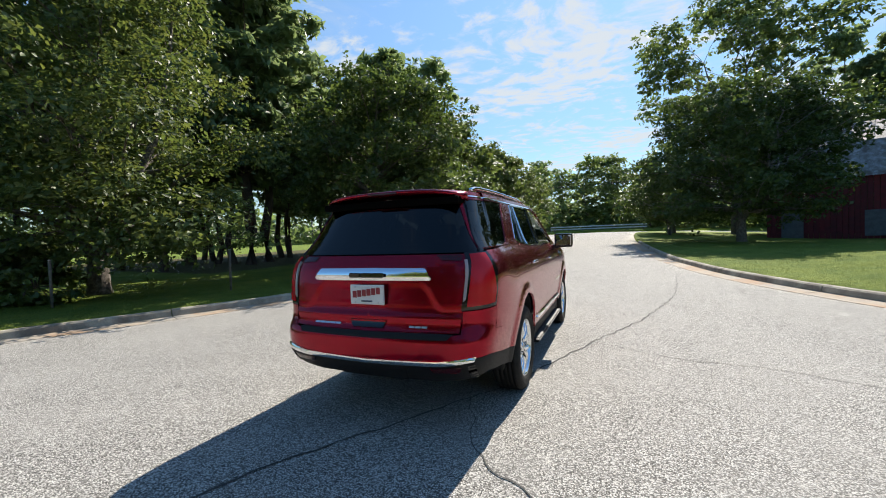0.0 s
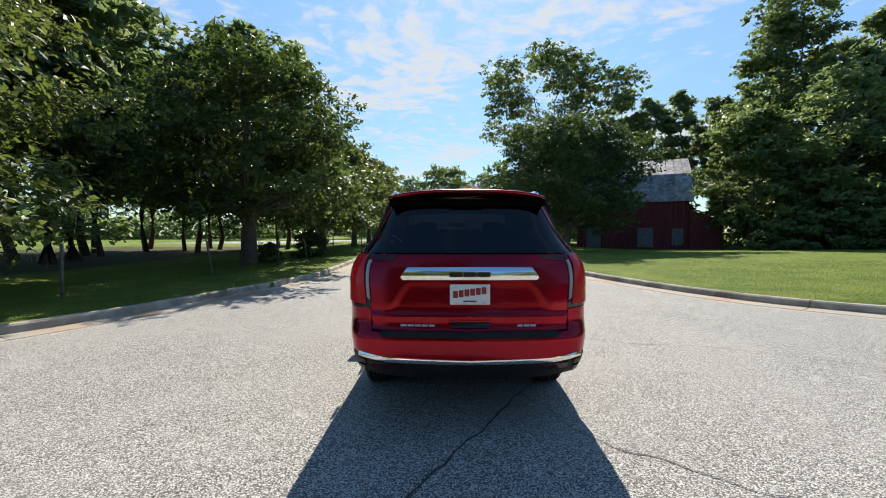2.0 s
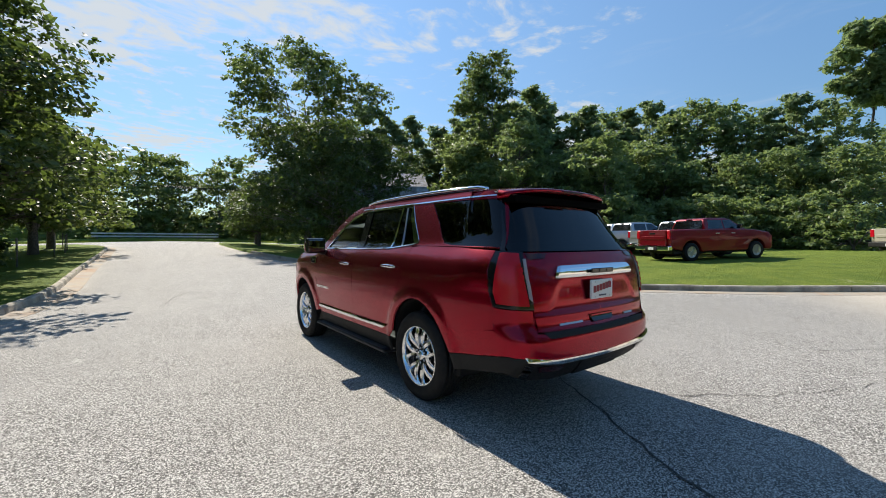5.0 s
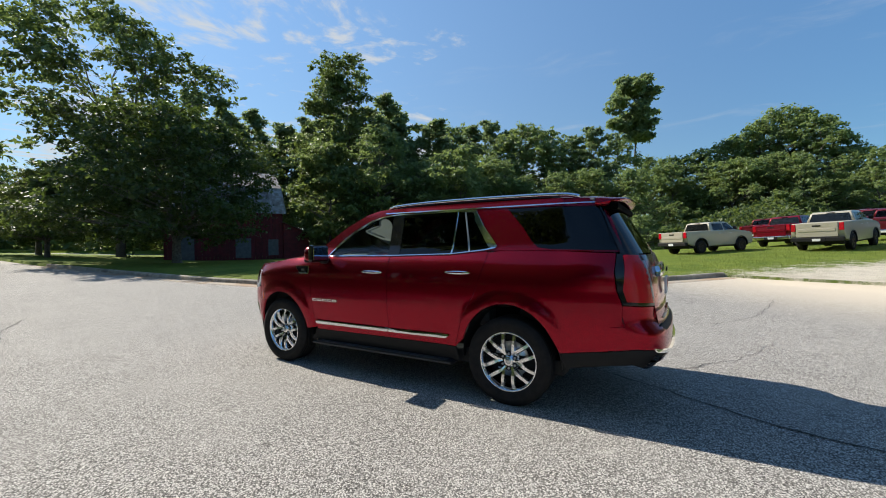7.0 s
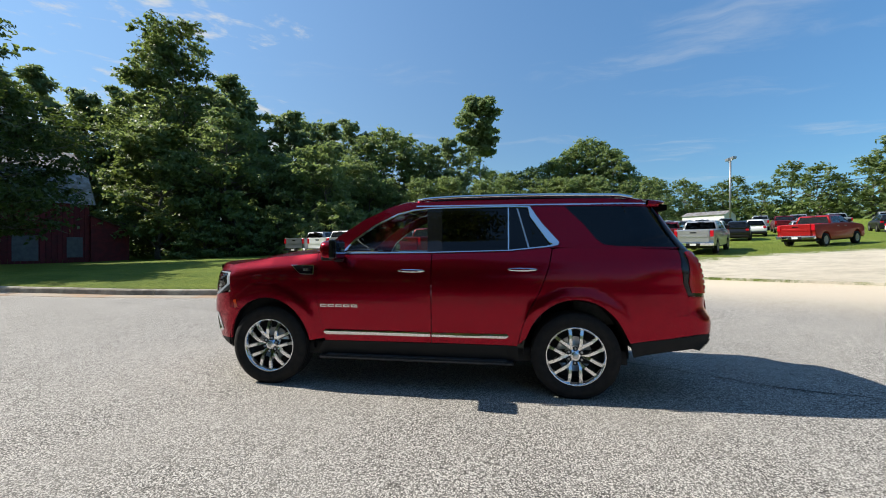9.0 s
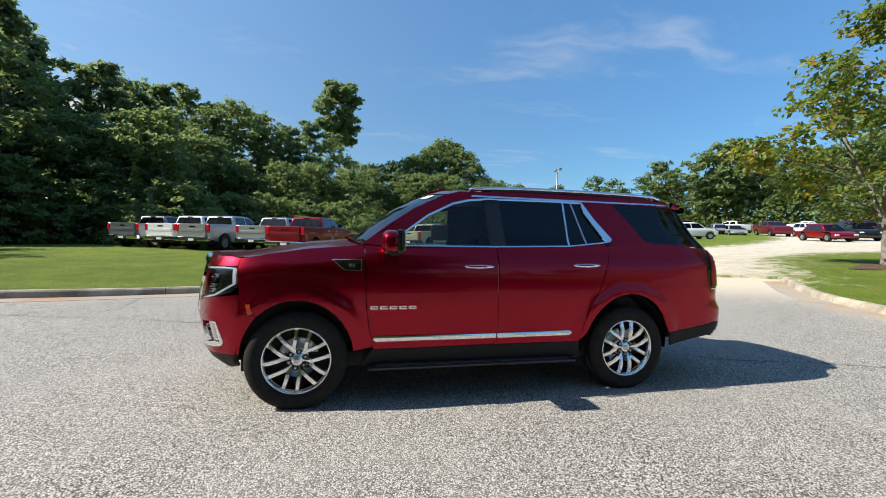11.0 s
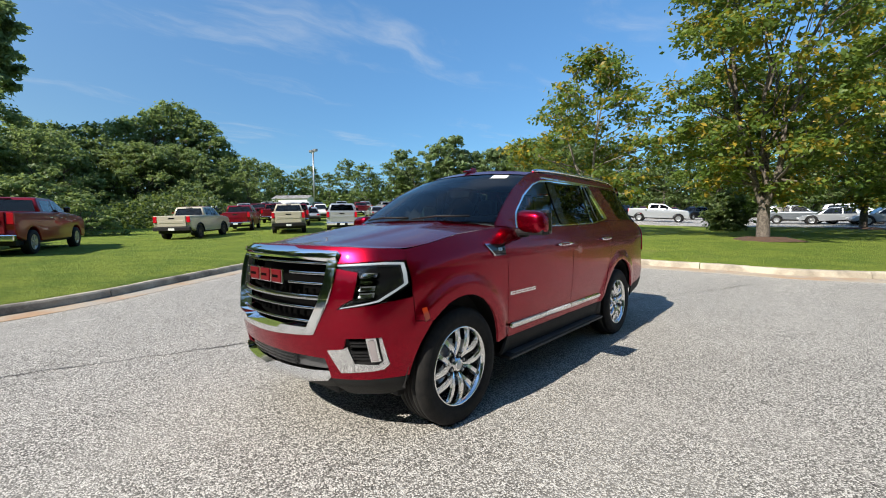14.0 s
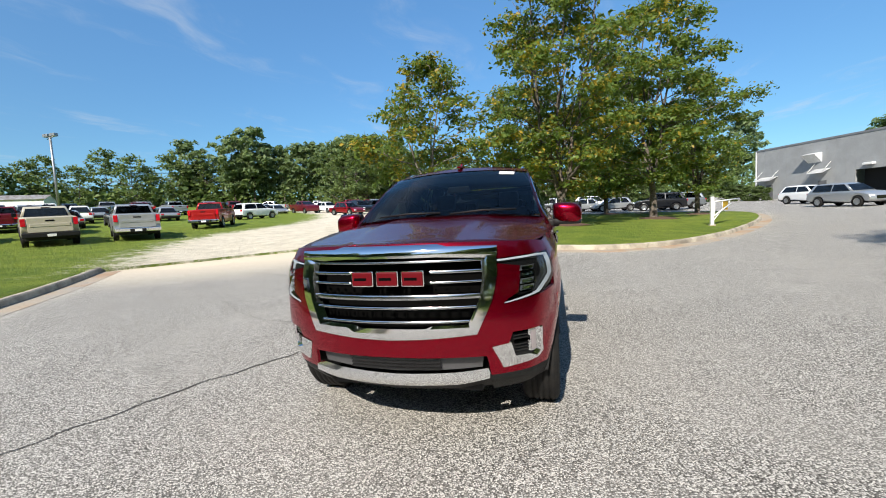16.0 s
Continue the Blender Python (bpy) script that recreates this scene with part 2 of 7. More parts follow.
def glass_material(name, rgb, dim, rough=0.0):
    """Tinted glazing: clear gloss over a see-through tint."""
    m = bpy.data.materials.new(name)
    m.use_nodes = True
    t = m.node_tree
    add = nodes_of(t)
    clear = add("ShaderNodeBsdfTransparent")
    clear.inputs[0].default_value = (*[c * dim for c in rgb], 1)
    gl = add("ShaderNodeBsdfGlossy", Roughness=rough)
    fr = add("ShaderNodeFresnel", IOR=1.52)
    mix = add("ShaderNodeMixShader")
    wire(t, fr.outputs[0], mix.inputs[0])
    wire(t, clear.outputs[0], mix.inputs[1])
    wire(t, gl.outputs[0], mix.inputs[2])
    out = add("ShaderNodeOutputMaterial")
    wire(t, mix.outputs[0], out.inputs[0])
    return m


def car_paint(name, base, flake, coat=0.48):
    m = bpy.data.materials.new(name)
    m.use_nodes = True
    t = m.node_tree
    add = nodes_of(t)
    lw = add("ShaderNodeTexVoronoi", Scale=1400.0)
    geo = add("ShaderNodeNewGeometry")
    wire(t, geo.outputs["Position"], lw.inputs["Vector"])
    sp = add("ShaderNodeSeparateColor")
    wire(t, lw.outputs["Color"], sp.inputs[0])
    mix = add("ShaderNodeMix", blend="MIX")
    mix.inputs[6].default_value = (*base, 1)
    mix.inputs[7].default_value = (*flake, 1)
    wire(t, sp.outputs[0], mix.inputs["Factor"])
    b = add("ShaderNodeBsdfPrincipled", Roughness=0.25, Metallic=0.92)
    b.inputs["Specular IOR Level"].default_value = 0.15
    b.inputs["Coat IOR"].default_value = 1.45
    b.inputs["Coat Weight"].default_value = coat
    b.inputs["Coat Roughness"].default_value = 0.015
    wire(t, mix.outputs[2], b.inputs["Base Color"])
    out = add("ShaderNodeOutputMaterial")
    wire(t, b.outputs[0], out.inputs[0])
    return m


ASPHALT = asphalt_material()
GRASS = ground_material()
CONCRETE = material("kerb_concrete", (0.46, 0.41, 0.32), 0.9, second=(0.31, 0.27, 0.21), scale=2.6, fine=0.22, fine_scale=90, bump=0.5, bump_scale=40, third=(0.19, 0.165, 0.13), third_scale=1.5)
GUTTER = material("gutter_concrete", (0.37, 0.30, 0.22), 0.9, second=(0.31, 0.285, 0.245), scale=1.1, fine=0.2, fine_scale=80, bump=0.3, third=(0.35, 0.215, 0.12), third_scale=0.8)
CRACK = material("crack_filler", (0.06, 0.058, 0.054), 0.95, fine=0.4)
BARK = material("grey_bark", (0.17, 0.145, 0.12), 0.95, second=(0.07, 0.058, 0.048), scale=14, bump=1.0, bump_scale=28)
PALEBARK = material("pale_bark", (0.24, 0.215, 0.185), 0.95, second=(0.12, 0.105, 0.088), scale=9, bump=0.8, bump_scale=30)
PINEBARK = material("pine_bark", (0.115, 0.078, 0.056), 0.95, second=(0.045, 0.032, 0.025), scale=16, bump=1.0, bump_scale=22)
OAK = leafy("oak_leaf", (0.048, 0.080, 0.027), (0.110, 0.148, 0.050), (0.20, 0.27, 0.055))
ELM = leafy("elm_leaf", (0.042, 0.072, 0.024), (0.115, 0.145, 0.048), (0.24, 0.28, 0.055))
WOOD_LEAF = leafy("woodland_leaf", (0.085, 0.138, 0.055), (0.190, 0.245, 0.092), (0.31, 0.40, 0.12), 0.5, 0.42)
NEEDLE = leafy("pine_needle", (0.095, 0.150, 0.074), (0.195, 0.250, 0.118), (0.31, 0.40, 0.15), 0.5, 0.42)
DARKLEAF = leafy("deep_green_leaf", (0.026, 0.050, 0.014), (0.070, 0.100, 0.030), (0.12, 0.18, 0.03))
MAPLE = leafy("maple_leaf", (0.048, 0.095, 0.020), (0.130, 0.180, 0.036), (0.30, 0.39, 0.05))
GOLD = leafy("turning_leaf", (0.12, 0.125, 0.015), (0.34, 0.23, 0.03), (0.60, 0.50, 0.05))

# ---- ground, road, kerbs ----
RADII = (0, 5, 10, 15, 22, 35, 60, 120)
TERRAIN = {
    0: (0, .02, .10, .25, .50, .90, 1.5, 3.0), 30: (0, .03, .15, .35, .40, .10, .45, 2.0),
    60: (0, .03, .12, .38, .52, .58, 1.1, 4.0), 90: (0, .03, .15, .40, .60, .80, 1.8, 5.0),
    120: (0, .03, .15, .40, .80, 1.5, 3.2, 8.0), 150: (0, .04, .28, .80, 1.15, 1.7, 2.9, 6.0),
    180: (0, .04, .28, .58, .78, 1.0, 1.6, 2.5), 210: (0, .02, .10, .15, .30, .60, 1.2, 3.0),
    240: (0, 0, .03, .08, .20, .50, 1.2, 2.5), 270: (0, 0, .03, .12, .25, .50, 1.0, 2.0),
    300: (0, 0, .03, .12, .22, .28, .35, .9), 330: (0, .02, .06, .15, .26, .32, .50, 1.2),
}


def ground(x, y):
    """The lie of the land: height by bearing and distance from the parked car."""
    r, a = math.hypot(x, y), math.degrees(math.atan2(x, y)) % 360
    k = a // 30 * 30
    w = (a - k) / 30
    w = w * w * (3 - 2 * w)
    lo, hi = np.interp(r, RADII, TERRAIN[int(k) % 360]), np.interp(r, RADII, TERRAIN[int(k + 30) % 360])
    return float(lo + (hi - lo) * w)


def spline(pts, step=0.5):
    """Points every so many metres along a smooth curve through pts."""
    p = [Vector(q) for q in pts]
    p = [2 * p[0] - p[1], *p, 2 * p[-1] - p[-2]]
    fine = []
    for a, b, c, d in zip(p, p[1:], p[2:], p[3:]):
        for k in range(24):
            s = k / 24
            fine.append(0.5 * (2 * b + (c - a) * s + (2 * a - 5 * b + 4 * c - d) * s * s + (3 * b - a - 3 * c + d) * s ** 3))
    fine.append(p[-2])
    out, left = [fine[0]], 0.0
    for a, b in zip(fine, fine[1:]):
        left += (b - a).length
        if left >= step:
            out.append(b)
            left = 0.0
    return out if (out[-1] - fine[-1]).length < 0.2 * step else out + [fine[-1]]


WEST_LINE = spline([(-26, -26), (-13, -10), (-8.9, -4.5), (-7.7, -1.8), (-6.95, 0.0), (-6.2, 1.9), (-5.55, 4.4), (-4.9, 6.8), (-4.65, 10), (-4.65, 16), (-4.5, 27), (-4.7, 35), (-6.4, 40), (-10, 42), (-40, 44)])
EAST_LINE = spline([(40, 48), (9, 47), (5, 45.5), (3.8, 42), (3.35, 32), (3.3, 24), (3.7, 14), (4.15, 10.6), (4.75, 7.7), (5.6, 5.2), (6.65, 2.9), (7.9, 1.2), (9.1, -0.4), (10.6, -2.4), (12.1, -4.3)])
ISLE_LINE = spline([(4.8, -11.0), (2.9, -9.5), (0.6, -8.45), (-1.1, -8.4), (-2.9, -8.6), (-5.0, -10.0), (-8.0, -14.0), (-11.4, -20), (-13.6, -25.5), (-14, -29), (-12.5, -31), (-8, -32), (2, -31), (9, -30)])
ISLE_BACK = spline([(9, -30), (11, -26), (10.5, -20), (8.3, -15), (4.8, -11.0)])
ROAD_FAR = [(-40, 52), (40, 56)]
LOT = [(5.0, -11.4), (5.5, -20), (7, -29), (14, -38), (22, -70), (22, -120), (-70, -120), (-70, -45)]


def inside(x, y, poly):
    hit = False
    for (x1, y1), (x2, y2) in zip(poly, poly[1:] + poly[:1]):
        if (y1 > y) != (y2 > y) and x < (x2 - x1) * (y - y1) / (y2 - y1) + x1:
            hit = not hit
    return hit


def gap_to(x, y, pts):
    """Distance from a place to a run of points."""
    p = np.array(pts)
    a, b = p[:-1], p[1:]
    d = b - a
    s = np.clip(((np.array((x, y)) - a) * d).sum(1) / np.maximum((d * d).sum(1), 1e-9), 0, 1)
    return float(np.hypot(*(a + d * s[:, None] - (x, y)).T).min())


def push(pts, by):
    """A run of points moved sideways, to its left."""
    out = []
    for k, p in enumerate(pts):
        d = (pts[min(k + 1, len(pts) - 1)] - pts[max(k - 1, 0)]).normalized()
        out.append(p + by * Vector((-d.y, d.x)))
    return out


flat2 = lambda pts: [(p[0], p[1]) for p in pts]
# travelling south to north on the west, north to south on the east: the road is on the right of both
ROAD_EDGE = flat2(WEST_LINE) + ROAD_FAR + flat2(EAST_LINE) + LOT
ISLE_EDGE = flat2(ISLE_LINE) + flat2(ISLE_BACK)[1:-1]
DRIVE = [(12.1, -4.3), (15.5, -8.5), (18.5, -14.5), (18, -22), (21, -30), (28, -42), (62, -80), (45, -95), (24, -62), (13.5, -38), (11.5, -29), (10.8, -20), (8.6, -15), (4.8, -11.0), (7, -8.5)]


def mesh_object(name, verts, faces, mat, parent=None, label="", smooth=False):
    me = bpy.data.meshes.new(name)
    me.from_pydata([tuple(v) for v in verts], [], [tuple(f) for f in faces])
    me.materials.append(mat)
    me.update()
    if smooth:
        me.shade_smooth()
    ob = new(name, me)
    if parent:
        ob.parent = parent
    return tagged(ob, label)


def sheet(edges, keep, spacing, reach):
    """A triangulated sheet over the plan: rings of points, denser near the car, broken along the given closed lines."""
    from mathutils.geometry import delaunay_2d_cdt
    pts, con = [], []
    for loop in edges:
        k = len(pts)
        pts += [Vector(p) for p in loop]
        con += [(k + i, k + (i + 1) % len(loop)) for i in range(len(loop))]
    r = 0.6
    while r < reach:
        step = max(spacing, r * 0.075)
        n = max(8, int(2 * math.pi * r / step))
        pts += [Vector((r * math.sin(2 * math.pi * (k + 0.5 * (int(r * 7) % 2)) / n), r * math.cos(2 * math.pi * (k + 0.5 * (int(r * 7) % 2)) / n))) for k in range(n)]
        r += step
    v, _, f, *_ = delaunay_2d_cdt(pts, con, [], 0, 1e-4)
    tri = []
    for face in f:
        c = sum((v[i] for i in face), Vector((0, 0))) / len(face)
        if keep(c.x, c.y):
            tri.append(face)
    used = sorted({i for face in tri for i in face})
    at = {i: k for k, i in enumerate(used)}
    return [v[i] for i in used], [[at[i] for i in face] for face in tri]


def build_ground():
    inner = [p for p in ROAD_EDGE]
    west_back, east_back = flat2(push(WEST_LINE, 0.10)), flat2(push(EAST_LINE, 0.10))
    rim = west_back + ROAD_FAR + east_back + LOT
    isle_rim = flat2(push(ISLE_LINE, 0.10)) + flat2(ISLE_BACK)[1:-1]
    v, f = sheet([rim, isle_rim, inner, ISLE_EDGE], lambda x, y: True, 0.8, 900)
    verts, bare, straw = [], [], []
    kerbed = flat2(WEST_LINE), flat2(EAST_LINE), flat2(ISLE_LINE)
    for p in v:
        in_road = inside(p.x, p.y, ROAD_EDGE) and not inside(p.x, p.y, isle_rim)
        edge = min(gap_to(p.x, p.y, k) for k in kerbed) if p.length < 130 else 99
        if in_road and edge > 0.02 or (edge <= 0.02):
            lift = -0.12
        else:
            lift = 0.145
        d = gap_to(p.x, p.y, DRIVE + DRIVE[:1]) if p.length < 130 else 99
        b = 0.5 + 0.22 * d if inside(p.x, p.y, DRIVE) else 0.5 - 0.12 * d
        b = max(0.0, min(1.0, b))
        if lift > 0:
            lift -= 0.13 * b
        elif b > 0.3 and edge > 0.5 and not inside(p.x, p.y, ROAD_EDGE):
            lift = 0.0
        w = 0.0
        if -34 < p.x < -12.5 and 5 < p.y < 34:
            w = min(1.0, 0.35 * min(p.x + 34, -12.5 - p.x, p.y - 5, 34 - p.y))
        verts.append((p.x, p.y, ground(p.x, p.y) + lift))
        bare.append(b)
        straw.append(w)
    ob = mesh_object("ground", verts, f, GRASS, smooth=True)
    for name, vals in (("bare", bare), ("straw", straw)):
        at = ob.data.attributes.new(name, "FLOAT", "POINT")
        at.data.foreach_set("value", vals)
    tagged(ob, "mown green lawn and field rising to a pale gravel track", "lawn", kind="structure")
    isle_hole = ISLE_EDGE
    v, f = sheet([ROAD_EDGE, isle_hole], lambda x, y: inside(x, y, ROAD_EDGE) and not inside(x, y, isle_hole), 0.7, 140)
    verts, dust = [], []
    for p in v:
        verts.append((p.x, p.y, ground(p.x, p.y)))
        e = min(gap_to(p.x, p.y, k) for k in kerbed)
        g = gap_to(p.x, p.y, DRIVE + DRIVE[:1])
        g = -g if inside(p.x, p.y, DRIVE) else g
        dust.append(max(0.0, min(1.0, 1.0 - 0.20 * g)) if p.length > 6 else 0.0)
        dust[-1] = max(dust[-1], max(0.0, 0.55 - 0.5 * e))
    road = mesh_object("road", verts, f, ASPHALT, smooth=True)
    at = road.data.attributes.new("dusty", "FLOAT", "POINT")
    at.data.foreach_set("value", dust)
    tagged(road, "sun-bleached grey asphalt road, cracked and coarse", "road", kind="structure")


def sweep(name, pts, profile, mat, parent=None, kind="", label="", cap=True, wob=0.0):
    """A profile (sideways, up) carried along a run of plan points, lying on the ground."""
    rng = random.Random(len(pts) * 7 + int(pts[0][0] * 10))
    left = push(pts, 1.0)
    verts, faces = [], []
    n = len(profile)
    for p, q in zip(pts, left):
        d = q - p
        w = rng.uniform(-wob, wob)
        for s, z in profile:
            c = p + d * (s + (w if z > 0.05 else 0))
            verts.append((c.x, c.y, ground(c.x, c.y) + z + (w if z > 0.05 else 0)))
    for k in range(len(pts) - 1):
        for i in range(n - 1):
            a = k * n + i
            faces.append((a, a + 1, a + n + 1, a + n))
    if cap:
        faces += [tuple(range(n))[::-1], tuple(range((len(pts) - 1) * n, len(pts) * n))]
    ob = mesh_object(name, verts, faces, mat, parent, label)
    if kind:
        tagged(ob, kind=kind)
    return ob


def kerb_run(name, line, side, label, first, last):
    """A concrete kerb cast in lengths with open joints, and the gutter pan before it. side: +1 when the lawn is to the left."""
    base = new(name)
    tagged(base, label, "kerb", kind="structure")
    s = side
    prof = [(s * 0.02, -0.10), (s * 0.02, 0.02), (s * 0.045, 0.12), (s * 0.075, 0.15), (s * 0.15, 0.158), (s * 0.17, 0.14), (s * 0.17, -0.10)]
    pan = [(-s * 0.42, -0.05), (-s * 0.42, 0.006), (s * 0.02, 0.012), (s * 0.02, -0.05)]
    if s < 0:
        prof, pan = prof[::-1], pan[::-1]
    run = line[first:last]
    k = 0
    while k < len(run) - 1:
        piece = run[k:k + 7]
        if len(piece) > 1:
            tail = piece[:-1] + [piece[-1] + (piece[-2] - piece[-1]).normalized() * 0.018]
            sweep("kerbstone", tail, prof, CONCRETE, base, wob=0.004)
            sweep("gutter_pan", tail, pan, GUTTER, base)
        k += 6
    return base


build_ground()
kerb_run("kerb_west", WEST_LINE, 1, "weathered concrete kerb and gutter along the shaded verge", 20, 150)
kerb_run("kerb_east", EAST_LINE, 1, "grey concrete kerb with stained gutter below the lawn", 60, 400)
kerb_run("kerb_island", ISLE_LINE, 1, "tan concrete kerb curving round the planted island", 0, 400)

# ---- trees ----
def rot_to(d):
    return Vector(d).to_track_quat("Z", "Y").to_matrix()


def tube(paths, full=7, thin=0):
    """Tapered limbs: each path is a list of (place, radius)."""
    verts, faces = [], []
    for path in paths:
        base = len(verts)
        sides = thin if thin and path[0][1] < 0.06 else full
        for k, (p, r) in enumerate(path):
            a, b = path[max(k - 1, 0)][0], path[min(k + 1, len(path) - 1)][0]
            m = rot_to(b - a)
            for i in range(sides):
                w = 2 * math.pi * i / sides
                verts.append(p + m @ Vector((r * math.cos(w), r * math.sin(w), 0)))
        for k in range(len(path) - 1):
            for i in range(sides):
                j = (i + 1) % sides
                faces.append((base + k * sides + i, base + k * sides + j, base + (k + 1) * sides + j, base + (k + 1) * sides + i))
    return verts, faces


def limb(rng, a, b, r0, r1, n=6, bend=0.12):
    out, d = [], b - a
    side = Vector((rng.uniform(-1, 1), rng.uniform(-1, 1), rng.uniform(-0.3, 0.6))) * d.length * bend
    for k in range(n + 1):
        s = k / n
        jig = Vector((rng.uniform(-1, 1), rng.uniform(-1, 1), rng.uniform(-1, 1))) * d.length * 0.018
        out.append((a + d * s + side * math.sin(math.pi * s) + (jig if 0 < k < n else Vector()), r0 + (r1 - r0) * s ** 0.8))
    return out


def leaves_mesh(name, centres, axes, size, rng, mats, share, longer=1.7, droop=0.25):
    """Many small folded leaves: a diamond of two triangles each, of its own size and turn."""
    n = len(centres)
    g = np.random.default_rng(rng)
    nrm = axes + g.normal(0, 0.55, (n, 3))
    nrm /= np.linalg.norm(nrm, axis=1)[:, None] + 1e-9
    t = g.normal(0, 1, (n, 3))
    t[:, 2] -= droop
    t -= nrm * (t * nrm).sum(1)[:, None]
    t /= np.linalg.norm(t, axis=1)[:, None] + 1e-9
    u = np.cross(nrm, t)
    s = size * g.uniform(0.65, 1.35, (n, 1))
    fold = nrm * s * 0.18
    v = np.stack([centres - t * s * longer * 0.5, centres + u * s * 0.5 + fold, centres + t * s * longer * 0.5, centres - u * s * 0.5 + fold], 1).reshape(-1, 3)
    me = bpy.data.meshes.new(name)
    me.vertices.add(4 * n)
    me.vertices.foreach_set("co", v.astype(np.float32).ravel())
    base = np.arange(n)[:, None] * 4
    idx = np.concatenate([base + (0, 1, 2), base + (0, 2, 3)], 1).reshape(-1)
    me.loops.add(6 * n)
    me.loops.foreach_set("vertex_index", idx.astype(np.int32))
    me.polygons.add(2 * n)
    me.polygons.foreach_set("loop_start", np.arange(0, 6 * n, 3, dtype=np.int32))
    for m in mats:
        me.materials.append(m)
    if len(mats) > 1:
        pick = np.repeat((share > g.uniform(0, 1, n)).astype(np.int32), 2)
        me.polygons.foreach_set("material_index", pick)
    me.update(calc_edges=True)
    return me


SHAPES = {
    "round": (0.50, 0.82, 1.0, 0.97, 0.76, 0.48, 0.16),
    "skirt": (0.86, 1.0, 0.98, 0.88, 0.68, 0.44, 0.16),
    "dome": (0.84, 1.0, 1.0, 0.97, 0.88, 0.72, 0.46),
    "vase": (0.40, 0.62, 0.86, 1.0, 0.88, 0.60, 0.22),
    "tower": (0.75, 1.0, 0.95, 0.80, 0.50, 0.56, 0.25),
    "mast": (0.40, 0.66, 0.86, 1.0, 0.86, 0.62, 0.22),
}


def crown_width(shape, s):
    return float(np.interp(s, (0, 0.12, 0.32, 0.55, 0.78, 0.92, 1.0), SHAPES[shape]))


def uneven(rng):
    """A slow swing of the crown's edge by bearing and height, so that no outline is a ball."""
    waves = [(rng.uniform(0, 6.28), rng.uniform(0, 6.28), rng.choice((1, 2, 3)), rng.uniform(2, 7)) for _ in range(4)]
    return lambda w, s: 1 + 0.10 * sum(math.sin(k * w + a) * math.sin(f * s + b) for a, b, k, f in waves)


def sprays(g, lobe, count, leaf_run, jitter, squash, per=14):
    """Leaves strung along twigs that stand out of each clump: their places and the way that each faces."""
    c = np.array([tuple(p) for p, _ in lobe])
    r = np.array([q for _, q in lobe])
    which = g.choice(len(lobe), max(1, count // per), p=r ** 2 / (r ** 2).sum())
    n = len(which)
    d = g.normal(0, 1, (n, 3))
    d[:, 2] = d[:, 2] * 0.8 + 0.30
    d /= np.linalg.norm(d, axis=1)[:, None]
    start = c[which] + d * (r[which] * g.uniform(0.35, 1.0, n) ** 0.6)[:, None] * (1, 1, squash)
    way = d * (0.9, 0.9, 0.35) + g.normal(0, 0.45, (n, 3)) * (1, 1, 0.45)
    way /= np.linalg.norm(way, axis=1)[:, None]
    along = g.uniform(-0.35, 1.0, (n, per, 1)) * leaf_run * g.uniform(0.6, 1.5, (n, 1, 1))
    at = start[:, None, :] + way[:, None, :] * along + g.normal(0, 1, (n, per, 3)) * (jitter, jitter, jitter * 0.55)
    at[:, :, 2] -= 0.22 * np.abs(along[:, :, 0]) ** 1.3
    face = np.repeat((d * 0.45 + (0, 0, 0.75))[:, None, :], per, 1)
    return at.reshape(-1, 3), face.reshape(-1, 3), np.repeat(start, per, 0), np.repeat(d, per, 0)


